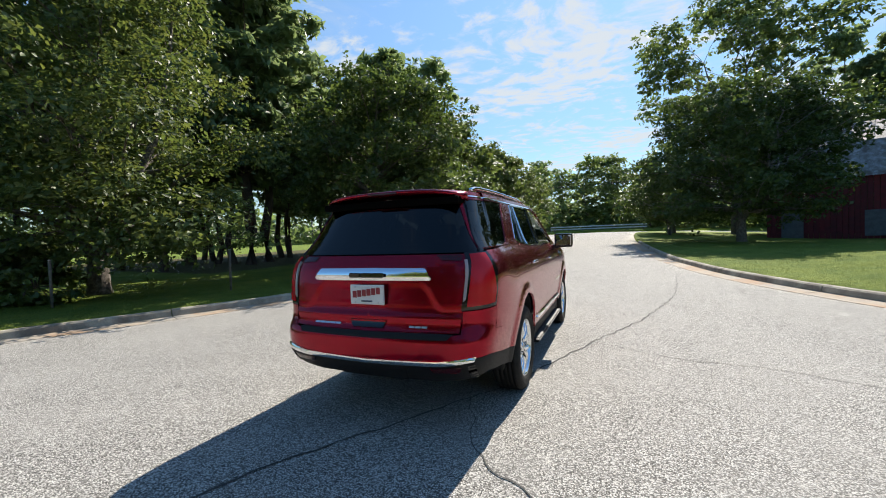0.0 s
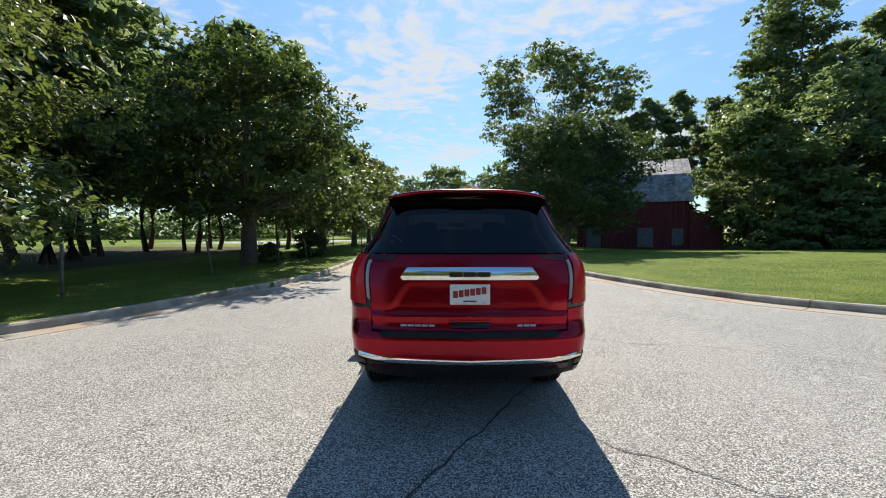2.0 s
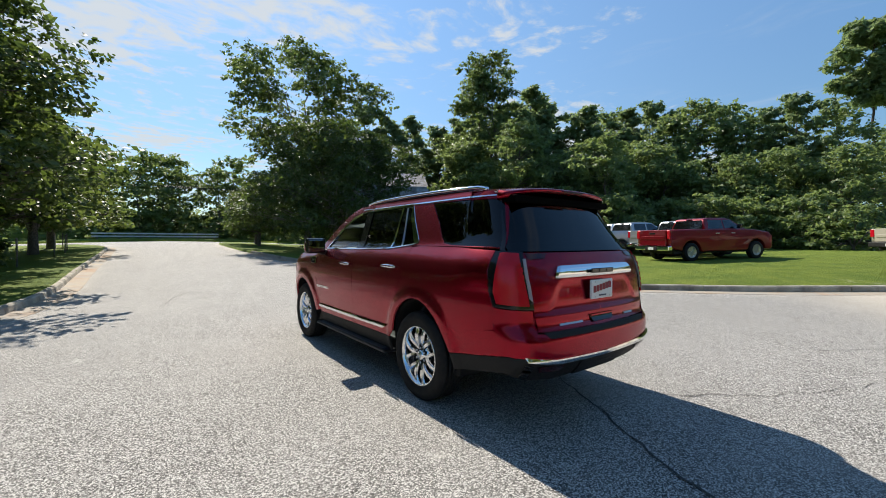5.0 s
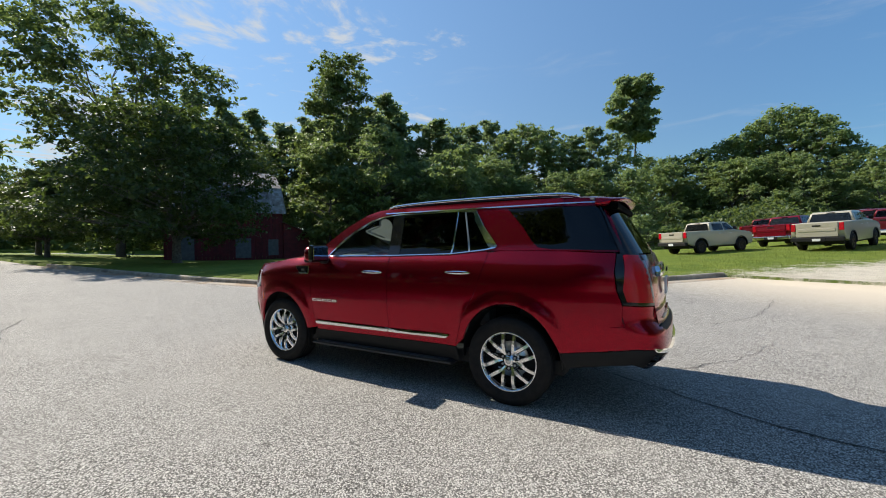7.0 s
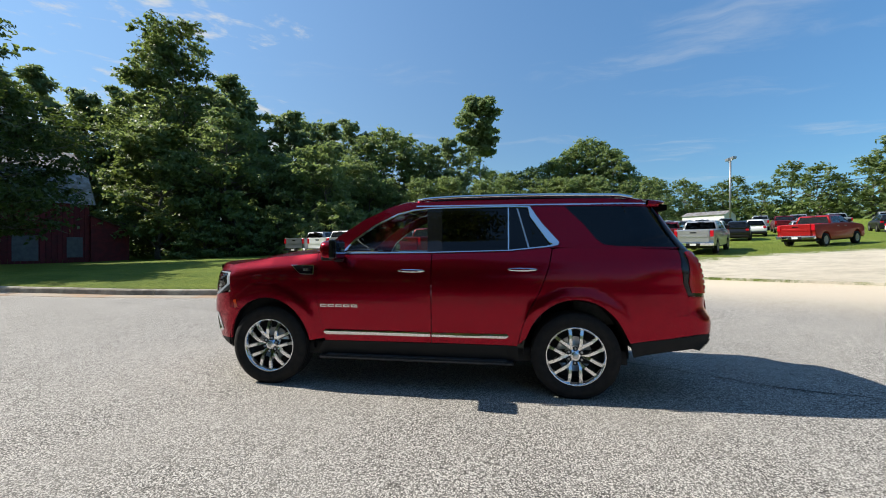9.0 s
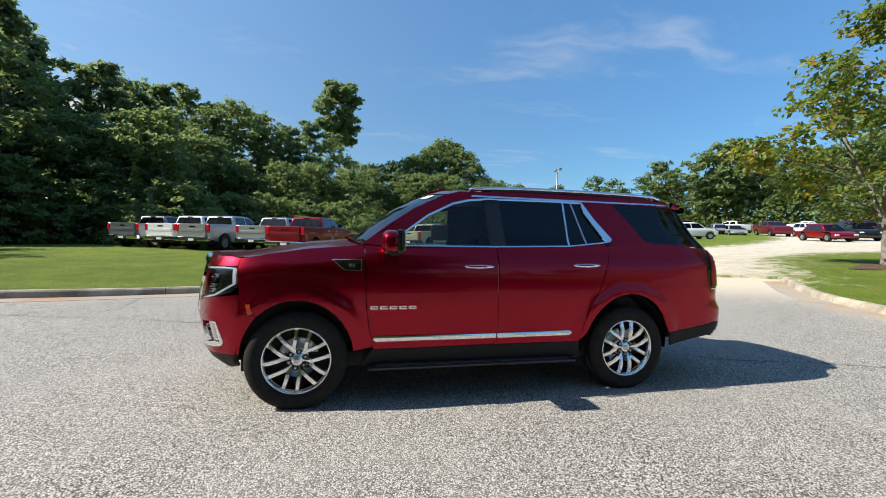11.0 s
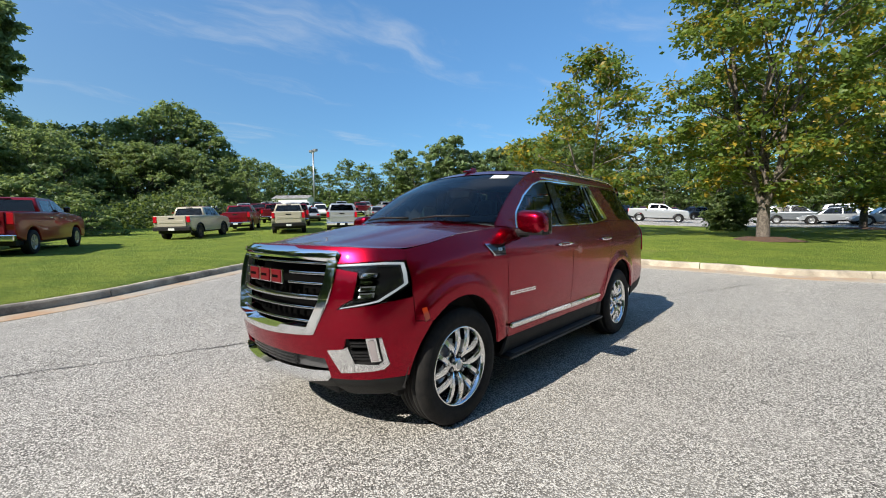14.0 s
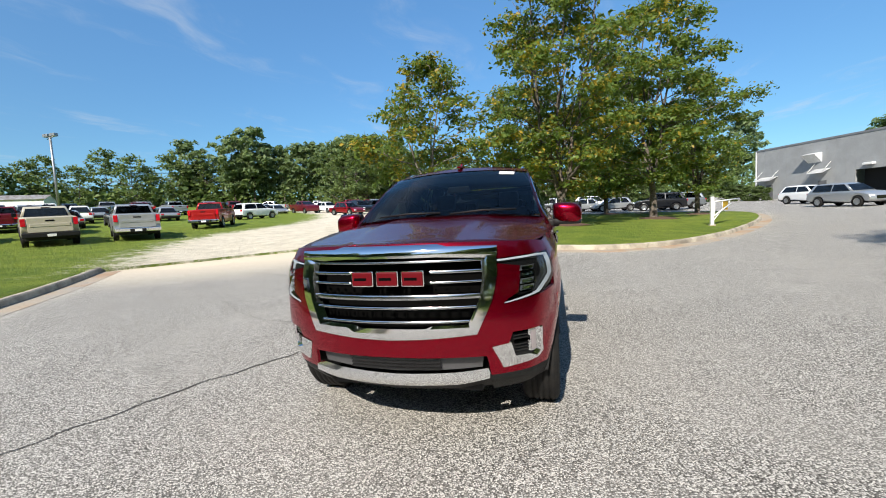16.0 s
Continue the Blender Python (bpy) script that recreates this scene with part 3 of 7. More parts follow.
def tree(name, seed, height, radius, trunk, clear, leaf, count, bark, mats, forks=1, lobes=60, gold=0.0, squash=0.6, sprig=0.30, shape="round", bare=0, twigs=2, grain=1.0):
    """A broadleaf tree: forked trunk, limbs to many small uneven clumps, and leaves along their twigs, with gaps between the clumps."""
    rng = random.Random(seed)
    g = np.random.default_rng(seed)
    base = new(name)
    limbs, heads = [], []
    split = max(0.35, clear * 0.6)
    for k in range(forks):
        w = 2 * math.pi * (k + rng.uniform(-0.2, 0.2)) / forks + seed
        r = 0 if forks == 1 else radius * rng.uniform(0.25, 0.45)
        a = Vector((0, 0, split if forks > 1 else -0.1))
        b = Vector((r * math.cos(w), r * math.sin(w), clear + (height - clear) * rng.uniform(0.66, 0.88)))
        limbs.append(limb(rng, a, b, trunk * (0.66 if forks > 1 else 1.0), trunk * 0.12, 9, 0.06))
        heads.append(limbs[-1])
    if forks > 1:
        limbs.append([(Vector((0, 0, -0.15)), trunk * 1.45), (Vector((0, 0, 0.12)), trunk * 1.15), (Vector((0, 0, split)), trunk * 0.98), (Vector((0, 0, split + 0.25)), trunk * 0.7)])
    else:
        limbs[0][0] = (Vector((0, 0, -0.15)), trunk * 1.5)
        limbs[0].insert(1, (Vector((0, 0, 0.25)), trunk * 1.05))
    swing = uneven(rng)
    joints = [q for h in heads for q in h[1:]]
    jp = np.array([tuple(q[0]) for q in joints])
    lobe = []
    for k in range(lobes):
        w = k * 2.39996 + rng.uniform(-0.6, 0.6)
        s = min(0.97, max(0.03, (k + 0.5) / lobes + rng.uniform(-0.08, 0.08)))
        z = clear + (height - clear) * s
        out = rng.uniform(0.12, 1.0) ** 0.5
        r = radius * crown_width(shape, s) * swing(w, s) * out
        size = grain * radius * rng.uniform(0.12, 0.25) * (1.0 if out > 0.5 else 1.2)
        c = Vector((max(0, r - size * 0.5) * math.cos(w), max(0, r - size * 0.5) * math.sin(w), z - size * 0.4))
        lobe.append((c, size))
        gap = np.linalg.norm(jp - c, axis=1) + 1.6 * np.maximum(0, jp[:, 2] - c.z + 0.25 * r)
        at = joints[int(np.argmin(gap))]
        limbs.append(limb(rng, at[0], c, min(at[1] * 0.6, 0.03 + 0.02 * r), 0.012, 5, 0.10))
        for _ in range(twigs):
            d = Vector((rng.uniform(-1, 1), rng.uniform(-1, 1), rng.uniform(-0.3, 0.8))).normalized() * size
            limbs.append(limb(rng, c - (c - at[0]) * rng.uniform(0.0, 0.3), c + d, 0.018, 0.005, 3, 0.15))
    for _ in range(bare):
        w, s = rng.uniform(0, 6.28), rng.uniform(0.45, 0.75)
        a = rng.choice(joints)[0]
        limbs.append(limb(rng, a, a + Vector((radius * 0.35 * math.cos(w), radius * 0.35 * math.sin(w), (height - a.z) * rng.uniform(0.5, 0.95))), 0.05, 0.012, 6, 0.08))
    at, face, start, d = sprays(g, lobe, count, sprig * 1.5, sprig * 0.34, squash)
    golds = gold * 1.6 * (0.5 + 0.5 * np.sin(3.1 * d[:, 0] + 1.7 * start[:, 2] + 1.3 * start[:, 0] + seed)) ** 1.5
    v, f = tube(limbs, 7, 3)
    mesh_object("trunk", v, f, bark, base, smooth=True)
    crown = new("crown", leaves_mesh("crown", at, face, leaf, seed, mats, golds if len(mats) > 1 else None))
    crown.parent = base
    return base


def pine(name, seed, height, radius, trunk, clear, count, leaf=0.22, shape="mast"):
    """A tall pine: bare straight trunk, uneven limbs that lift at their ends, and clumps of needles along their outer halves."""
    rng = random.Random(seed)
    g = np.random.default_rng(seed)
    base = new(name)
    spine = limb(rng, Vector((0, 0, -0.2)), Vector((rng.uniform(-.4, .4), rng.uniform(-.4, .4), height - 0.3)), trunk, 0.03, 10, 0.012)
    spine[0] = (spine[0][0], trunk * 1.12)
    limbs, lobe = [spine], []
    swing = uneven(rng)
    n = int(26 + 1.2 * (height - clear))
    for k in range(n):
        s = min(0.98, max(0.0, (k + rng.uniform(-1.5, 1.5)) / n))
        z = clear + (height - clear) * s
        w = k * 2.39996 + rng.uniform(-0.7, 0.7)
        r = radius * crown_width(shape, s) * swing(w, s) * rng.uniform(0.40, 1.05)
        at = spine[min(len(spine) - 1, int(z / height * 10))][0]
        a = Vector((at.x, at.y, z - 0.25 * r))
        b = a + Vector((r * math.cos(w), r * math.sin(w), r * rng.uniform(0.15, 0.6)))
        limbs.append(limb(rng, a, b, 0.05 * (1 - s) + 0.02, 0.01, 4, 0.1))
        for q in (0.55, 0.8, 1.0):
            lobe.append((a + (b - a) * q, radius * rng.uniform(0.13, 0.22)))
    lobe.append((Vector(spine[-1][0]), radius * 0.2))
    for _ in range(int(clear / 1.6)):
        zz, w = rng.uniform(clear * 0.25, clear), rng.uniform(0, 6.28)
        at = spine[int(zz / height * 10)][0]
        limbs.append(limb(rng, Vector((at.x, at.y, zz)), Vector((at.x, at.y, zz)) + Vector((math.cos(w), math.sin(w), rng.uniform(-0.3, 0.25))) * rng.uniform(0.6, 2.0), 0.03, 0.008, 4, 0.15))
    at, face, _, _ = sprays(g, lobe, count, leaf * 1.4, leaf * 0.55, 0.6, 8)
    v, f = tube(limbs, 6, 3)
    mesh_object("trunk", v, f, PINEBARK, base, smooth=True)
    crown = new("crown", leaves_mesh("crown", at, face, leaf, seed, [NEEDLE], None, 2.6, -0.3))
    crown.parent = base
    return base


def stand(ob, x, y, turn=0.0, size=1.0, lift=0.14, group="", label="", cat="tree"):
    ob.location = (x, y, ground(x, y) + lift)
    ob.rotation_euler = (0, 0, radians(turn))
    ob.scale = (size, size, size)
    return tagged(ob, label, cat, group)


def again(ob, x, y, turn, size=1.0, lift=0.14, tall=1.0):
    keep = ob.scale.copy()
    ob.scale = (size, size, size * tall)
    c = copy_thing(ob, pose(x, y, ground(x, y) + lift, 0, 0, turn))
    ob.scale = keep
    return c


# trees of the shaded verge
stand(tree("oak_tree", 11, 9.0, 5.2, 0.30, 2.6, 0.115, 44000, BARK, [DARKLEAF, OAK], 4, 110, 0.5, shape="dome"), -8.6, 11.6, 30, label="dense dark green oak tree with forked trunk on the verge", group="verge trees")
elm = stand(tree("elm_tree", 23, 11.4, 4.8, 0.26, 1.4, 0.090, 56000, BARK, [OAK, ELM], 4, 90, 0.62, sprig=0.36, shape="skirt"), -12.0, 1.4, 0, label="leafy multi-stemmed tree with sunlit yellow-green leaves", group="verge trees")
row_oak = stand(tree("oak_tree", 31, 8.2, 4.0, 0.22, 2.0, 0.17, 13000, BARK, [OAK, ELM], 3, 56, 0.25, sprig=0.36, shape="skirt"), -7.9, 19.8, 0, label="rounded dark green oak beside the road", group="verge trees")
for x, y, a, s in ((-7.5, 27, 80, 0.98), (-7.6, 34, 200, 1.0), (-14, 38.5, 310, 0.9)):
    again(row_oak, x, y, a, s)

# trees across the road by the barn
maple = stand(tree("maple_tree", 41, 9.3, 6.0, 0.24, 1.9, 0.13, 44000, PALEBARK, [DARKLEAF, OAK], 3, 120, 0.35, sprig=0.34, shape="dome"), 8.8, 23.8, 0, label="round dense tree with pale forked trunk on the lawn", group="lawn trees")
tall = stand(tree("hickory_tree", 43, 21.6, 9.2, 0.34, 6.0, 0.22, 26000, BARK, [OAK, WOOD_LEAF], 3, 80, 0.3, sprig=0.48, shape="vase"), 12.3, 40.2, 0, label="tall open-crowned tree rising behind the barn", group="lawn trees")
side_oak = stand(tree("lawn_tree", 47, 11.5, 5.0, 0.25, 2.4, 0.19, 22000, BARK, [OAK, WOOD_LEAF], 1, 70, 0.8, sprig=0.34, squash=0.42, shape="skirt"), 25.0, 27.6, 0, label="broad green tree with dark trunk beside the barn", group="lawn trees")
poplar = stand(tree("poplar_tree", 49, 25.0, 6.8, 0.36, 3.5, 0.22, 34000, BARK, [OAK, WOOD_LEAF], 2, 130, 0.75, sprig=0.42, shape="tower"), 33.6, 34.5, 0, label="very tall slender-topped tree at the corner of the wood", group="lawn trees")
again(row_oak, 6.4, 36.5, 120, 0.72)
again(row_oak, 7.4, 42, 20, 0.85)
again(maple, 17.5, 41.5, 130, 1.15)

# woodland east of the lawn: shrubs and low trees before a skyline of pines and tall broadleaf trees
wood_a = stand(tree("woodland_tree", 53, 13.5, 5.0, 0.25, 0.8, 0.22, 8200, BARK, [WOOD_LEAF], 1, 110, 0.0, squash=0.7, sprig=0.40, shape="skirt", twigs=0, grain=0.8), 29.5, 24.5, 0, label="tall green woodland tree at the edge of the lawn", group="woodland trees")
wood_b = stand(tree("woodland_tree", 57, 10.5, 5.4, 0.22, 0.3, 0.21, 8000, BARK, [WOOD_LEAF], 2, 100, 0.0, squash=0.6, sprig=0.40, shape="skirt", twigs=0, grain=0.8), 31, 16, 0, label="bushy layered green woodland tree at the edge of the lawn", group="woodland trees")
bush_a = stand(tree("woodland_shrub", 59, 4.6, 3.6, 0.12, 0.1, 0.19, 3800, BARK, [WOOD_LEAF], 3, 44, 0.0, squash=0.5, sprig=0.32, shape="skirt", twigs=0), 28, 13.5, 0, label="dense green undergrowth shrub at the wood's edge", group="woodland shrubs", cat="shrub")
wood_pine = stand(pine("pine_tree", 61, 17.5, 3.9, 0.24, 4.0, 8500, 0.24), 41, 31, 0, label="tall dark pine standing in the woodland", group="woodland pines")
rngw = random.Random(5)
EYE = Vector((-4.5, -1.0, 1.4))


def on_skyline(ob, full, bearing, far, slope):
    """A tree at a bearing and distance whose top stands at a slope above the eye's level."""
    x, y = EYE.x + far * math.sin(radians(bearing)), EYE.y + far * math.cos(radians(bearing))
    high = EYE.z + slope * far - ground(x, y) - 0.14
    size = high / full
    wide = min(1.45, max(0.75, size))
    c = again(ob, x, y, rngw.uniform(0, 360), wide, tall=size / wide)
    return c


for bearing, far, slope, kind in ((40, 66, .27, 1), (43, 62, .30, 1), (49.5, 58, .34, 0), (53.4, 57, .362, 1), (55.5, 60, .33, 1), (58, 58, .27, 0), (60.6, 57, .306, 1), (63, 62, .30, 0), (65.7, 57, .287, 1), (68.5, 60, .30, 1), (71, 56, .27, 0), (73.3, 58, .292, 0), (75.5, 60, .28, 0), (78, 57, .24, 0), (80, 62, .25, 1), (82.3, 58, .266, 1), (85, 62, .235, 0), (88, 72, .19, 0), (90, 76, .185, 0), (92, 78, .185, 0), (94, 76, .195, 0), (96, 80, .205, 0), (97.6, 84, .215, 0), (99.2, 80, .235, 0), (101.0, 82, .255, 0), (102.6, 84, .245, 0), (104.2, 80, .225, 0), (105.8, 82, .19, 0), (107.5, 84, .13, 0)):
    on_skyline(*((wood_pine, 17.5) if kind else (wood_a, 13.5)), bearing, far, slope)
for x, y in ((24, 50), (27.5, 48.5), (31, 48), (35.5, 47), (40, 44)):
    again(wood_pine, x, y, rngw.uniform(0, 360), 1.05, tall=rngw.uniform(0.98, 1.1))
for k in range(25):
    bearing = 47 + 61 * k / 24 + rngw.uniform(-1, 1)
    on_skyline(wood_b, 10.5, bearing, rngw.uniform(44, 48) + (26 if bearing > 90 else 0), rngw.uniform(0.13, 0.20) * (1.15 if bearing < 70 else 0.9))
for k in range(21):
    bearing = 51 + 53 * k / 20 + rngw.uniform(-1, 1)
    on_skyline(bush_a, 4.6, bearing, rngw.uniform(38, 41) + (28 if bearing > 90 else 0), rngw.uniform(0.055, 0.10))
lone = stand(pine("pine_tree", 67, 27.6, 4.9, 0.34, 17.0, 15000, 0.34), 75.5, 3.6, 0, label="lone tall pine standing high above the woodland", group="woodland pines")

# pine grove on the shaded side
old_pine = stand(pine("pine_tree", 69, 20.0, 5.2, 0.36, 5.2, 13000, 0.24), -16.8, 11.0, 0, label="large old pine with a thick dark trunk in the grove", group="grove pines")
again(old_pine, -17.3, 12.8, 140, 0.95)
grove = stand(pine("pine_tree", 71, 16.5, 3.6, 0.20, 5.0, 5000, 0.27), -18.3, 11.2, 0, label="straight dark-barked pine in the grove", group="grove pines")
grove_b = stand(pine("pine_tree", 73, 13.0, 3.0, 0.17, 3.4, 4000, 0.27), -19.0, 16.3, 0, label="slender dark-barked pine in the grove", group="grove pines")
rngp = random.Random(12)
spots = [(-19.7, 11.1), (-21.2, 11.1), (-23.4, 11.7), (-25.2, 11.7), (-20.6, 22), (-19.1, 23.8), (-17.4, 25.2), (-22, 7.0), (-24.5, 9), (-20.5, 17.2), (-16.2, 20.4), (-13.6, 21.6), (-12.9, 26), (-14.6, 29), (-22.5, 20), (-26, 15), (-27, 5.5), (-23.5, 14), (-30, 11), (-19.5, 28), (-24, 26.5), (-17.5, 6.6), (-20, 3.6), (-24, 2), (-29, -1), (-33, 6)]
for k, (x, y) in enumerate(spots):
    again(grove if k % 3 == 0 else grove_b, x + rngp.uniform(-.3, .3), y + rngp.uniform(-.3, .3), rngp.uniform(0, 360), rngp.uniform(0.85, 1.15))
verge_bush = stand(tree("verge_shrub", 79, 1.7, 1.25, 0.04, 0.1, 0.10, 4000, BARK, [OAK], 4, 24, sprig=0.18, shape="skirt"), -11.5, -0.2, 0, label="dark leafy shrub under the tree on the verge", group="verge shrubs", cat="shrub")
again(verge_bush, -12.9, -1.2, 90, 0.9)
again(verge_bush, -8.2, 12.6, 40, 0.55)
again(verge_bush, -7.6, 16.4, 150, 0.9)

# far woods that close the view
far_a = stand(tree("distant_tree", 83, 12, 5.5, 0.22, 1.0, 0.34, 2500, BARK, [OAK, WOOD_LEAF], 1, 44, 0.9, squash=0.6, sprig=0.75, shape="skirt", twigs=0), -2, 66, 0, label="distant green tree in the far treeline", group="distant trees")
far_p = stand(pine("distant_pine", 89, 17, 4.4, 0.22, 5, 2000, 0.50), 60, -110, 0, label="distant dark pine in the far treeline", group="distant trees")
rngf = random.Random(3)


def far_row(a0, a1, r0, r1, n, size, pines=0.3):
    for k in range(n):
        a = radians(a0 + (a1 - a0) * (k + rngf.uniform(-0.3, 0.3)) / (n - 1))
        r = r0 + (r1 - r0) * k / (n - 1) + rngf.uniform(-4, 4)
        again(far_p if rngf.random() < pines else far_a, r * math.sin(a), r * math.cos(a), rngf.uniform(0, 360), size * rngf.uniform(0.8, 1.2))


far_row(-8, 30, 72, 62, 12, 0.95, 0.1)
far_row(-75, -8, 105, 85, 18, 0.9, 0.25)
far_row(109, 136, 112, 120, 14, 0.92, 0.12)
far_row(132, 160, 118, 112, 20, 1.05, 0.75)
far_row(150, 202, 100, 122, 24, 1.25, 0.12)
far_row(212, 285, 150, 120, 9, 1.0, 0.3)

# island trees
stand(tree("maple_tree", 97, 8.4, 3.4, 0.13, 1.9, 0.125, 10500, PALEBARK, [MAPLE, GOLD], 3, 44, 0.30, sprig=0.34, shape="round"), 5.0, -15.5, 0, label="young maple with thin crown, some leaves turning orange", group="island trees")
isle_a = stand(tree("maple_tree", 101, 12.2, 4.6, 0.20, 1.9, 0.125, 23000, BARK, [MAPLE, GOLD], 5, 76, 0.36, sprig=0.38, squash=0.45, shape="vase", bare=9, grain=0.9), -1.4, -16.2, 0, label="spreading tree with green and yellow leaves on the island", group="island trees")
isle_b = stand(tree("maple_tree", 103, 12.6, 4.6, 0.20, 2.2, 0.14, 18000, BARK, [MAPLE, GOLD], 4, 66, 0.14, sprig=0.40, squash=0.45, shape="vase", bare=6, grain=0.85), -6.8, -22.2, 0, label="leafy green tree on the grassed island", group="island trees")
again(isle_b, -10.6, -27.0, 100, 0.78)
again(isle_a, -5.0, -29.5, 200, 0.85)
again(isle_b, 1.6, -27.5, 250, 0.8)
hedge = stand(tree("island_shrub", 107, 2.1, 1.6, 0.05, 0.1, 0.13, 4500, BARK, [OAK], 4, 26, sprig=0.22, shape="skirt"), 0.6, -23.5, 0, label="rounded dark green shrub on the island", group="island shrubs", cat="shrub")

# ---- the parked car ----
PAINT = car_paint("red_tintcoat", (0.21, 0.0008, 0.0120), (0.37, 0.0020, 0.0200))
CHROME = material("chrome", (0.86, 0.87, 0.88), 0.06, 1.0)
BRUSHED = material("satin_metal", (0.55, 0.56, 0.57), 0.28, 1.0)
GLOSS = material("gloss_black", (0.008, 0.008, 0.009), 0.10, 0.0, coat=0.2, spec=0.4)
PLASTIC = material("black_plastic", (0.009, 0.009, 0.0095), 0.6, spec=0.3, fine=0.2, fine_scale=300, bump=0.15, bump_scale=350)
BLACKMESH = material("black_mesh", (0.002, 0.002, 0.002), 0.8, spec=0.03)
GREYPLASTIC = material("grey_mesh_plastic", (0.045, 0.045, 0.048), 0.5, fine=0.3, fine_scale=260)
RUBBER = material("tyre_rubber", (0.009, 0.009, 0.0095), 0.75, spec=0.25, second=(0.016, 0.015, 0.014), scale=18, bump=0.15, bump_scale=220)
SEATS = material("dark_leather", (0.030, 0.029, 0.030), 0.55, second=(0.045, 0.043, 0.043), scale=20, bump=0.1, bump_scale=140)
TRIMGREY = material("dash_grey", (0.20, 0.196, 0.19), 0.6, fine=0.15)
PRIVACY = glass_material("privacy_glass", (0.55, 0.75, 0.9), 0.025)
CLEAR = glass_material("clear_glass", (0.86, 0.95, 0.92), 0.80)
SCREEN = glass_material("windscreen_glass", (0.82, 0.94, 0.92), 0.66)
LENS = glass_material("lamp_lens", (0.9, 0.95, 1), 0.80)
REDLENS = material("red_lens", (0.50, 0.006, 0.016), 0.22, coat=0.25, spec=0.3)
DARKRED = material("dark_red_lens", (0.035, 0.0008, 0.002), 0.12, coat=0.4, spec=0.3)
DAYLAMP = material("lit_light_strip", (0.30, 0.32, 0.34), 0.25)
DAYLAMP.node_tree.nodes["Principled BSDF"].inputs["Emission Color"].default_value = (0.86, 0.95, 1.0, 1)
DAYLAMP.node_tree.nodes["Principled BSDF"].inputs["Emission Strength"].default_value = 0.15
SMOKED = material("smoked_lens", (0.36, 0.32, 0.33), 0.15, coat=0.6)
WHITELENS = material("white_lens", (0.72, 0.74, 0.76), 0.18, coat=1.0)
AMBER = material("amber_lens", (0.42, 0.04, 0.007), 0.2, coat=1.0)
PLATE = material("white_plate", (0.74, 0.74, 0.73), 0.35, fine=0.05)
INKRED = material("red_print", (0.28, 0.02, 0.03), 0.5)
INKBLUE = material("dark_print", (0.05, 0.06, 0.10), 0.5)
EMBLEM = material("emblem_red", (0.10, 0.0015, 0.005), 0.4, spec=0.2)
ALLOY = material("bright_alloy", (0.84, 0.85, 0.86), 0.16, 1.0)
# chrome toned down in colour for the dark road that the bars reflect
GRILLEBAR = material("road_tinted_chrome", (0.50, 0.51, 0.52), 0.16, 1.0)
PAPER = material("paper_sheet", (0.62, 0.66, 0.58), 0.8, second=(0.40, 0.44, 0.40), scale=60)


def smooth_table(xs, ys, lo, hi, n=700, sigma=0.018):
    g = np.linspace(lo, hi, n)
    v = np.interp(g, xs, ys)
    k = max(1, int(3 * sigma / (g[1] - g[0])))
    w = np.exp(-0.5 * (np.arange(-k, k + 1) * (g[1] - g[0]) / sigma) ** 2)
    pad = np.concatenate([2 * v[0] - v[k:0:-1], v, 2 * v[-1] - v[-2:-k - 2:-1]])
    return g, np.convolve(pad, w / w.sum(), "valid")


# plan of the body at full width, rear centre round the left side to front centre
PLAN = [(0.0, -2.84), (0.20, -2.838), (0.42, -2.83), (0.64, -2.81), (0.79, -2.775), (0.895, -2.71), (0.955, -2.59), (0.982, -2.38), (1.0, -2.0), (1.0, -1.4), (1.0, -0.7), (1.0, 0.0), (1.0, 0.7), (1.0, 1.3), (0.998, 1.62), (0.989, 1.83), (0.964, 1.99), (0.918, 2.115), (0.842, 2.222), (0.668, 2.328), (0.435, 2.409), (0.20, 2.452), (0.0, 2.462)]
run2 = np.array([tuple(p) for p in spline(PLAN, 0.01)])
run2[0, 0] = run2[-1, 0] = 0.0
RUN_S = np.concatenate([[0], np.cumsum(np.hypot(*np.diff(run2, axis=0).T))])
RUN_S -= np.interp(0.0, run2[:, 1], RUN_S)
S_REAR, S_FRONT = RUN_S[0], RUN_S[-1]
WIDE = smooth_table([.26, .34, .45, .55, .64, .72, .85, 1.0, 1.12, 1.19, 1.23, 1.30, 1.36, 1.40, 1.46, 1.6, 1.75, 1.84, 1.90], [.90, .925, .945, .962, .972, .985, .997, 1.0, .997, .990, .981, .958, .922, .895, .862, .815, .765, .735, .705], .2, 2.0)
TAIL = smooth_table([.3, .40, .50, .58, .64, .76, .80, .84, 1.0, 1.15, 1.28, 1.38, 1.5, 1.8, 1.95], [.26, .15, .05, .0, .0, .0, .025, .065, .07, .09, .12, .165, .24, .42, .52], .2, 2.0)
NOSE = smooth_table([.26, .36, .42, .5, .6, .75, .95, 1.15, 1.22, 1.3, 1.4], [-.22, -.10, -.03, -.02, .0, .02, .0, -.03, -.055, -.11, -.2], .2, 2.0)


def ramp(a, b, v):
    s = np.clip((v - a) / (b - a), 0, 1)
    return s * s * (3 - 2 * s)


def body(s, z):
    """The place on the car's skin at a run along the plan and a height. The left side has negative x."""
    s, z = np.asarray(s, float), np.asarray(z, float)
    X, Y = np.interp(s, RUN_S, run2[:, 0]), np.interp(s, RUN_S, run2[:, 1])
    w = np.interp(z, *WIDE)
    flare = 0.0
    for yc in (1.5355, -1.5355):
        r = np.hypot((Y - yc) * 1.04, z - 0.41)
        flare = np.maximum(flare, 0.018 * (1 - ramp(0.55, 0.65, r)) * ramp(0.80, 0.98, X))
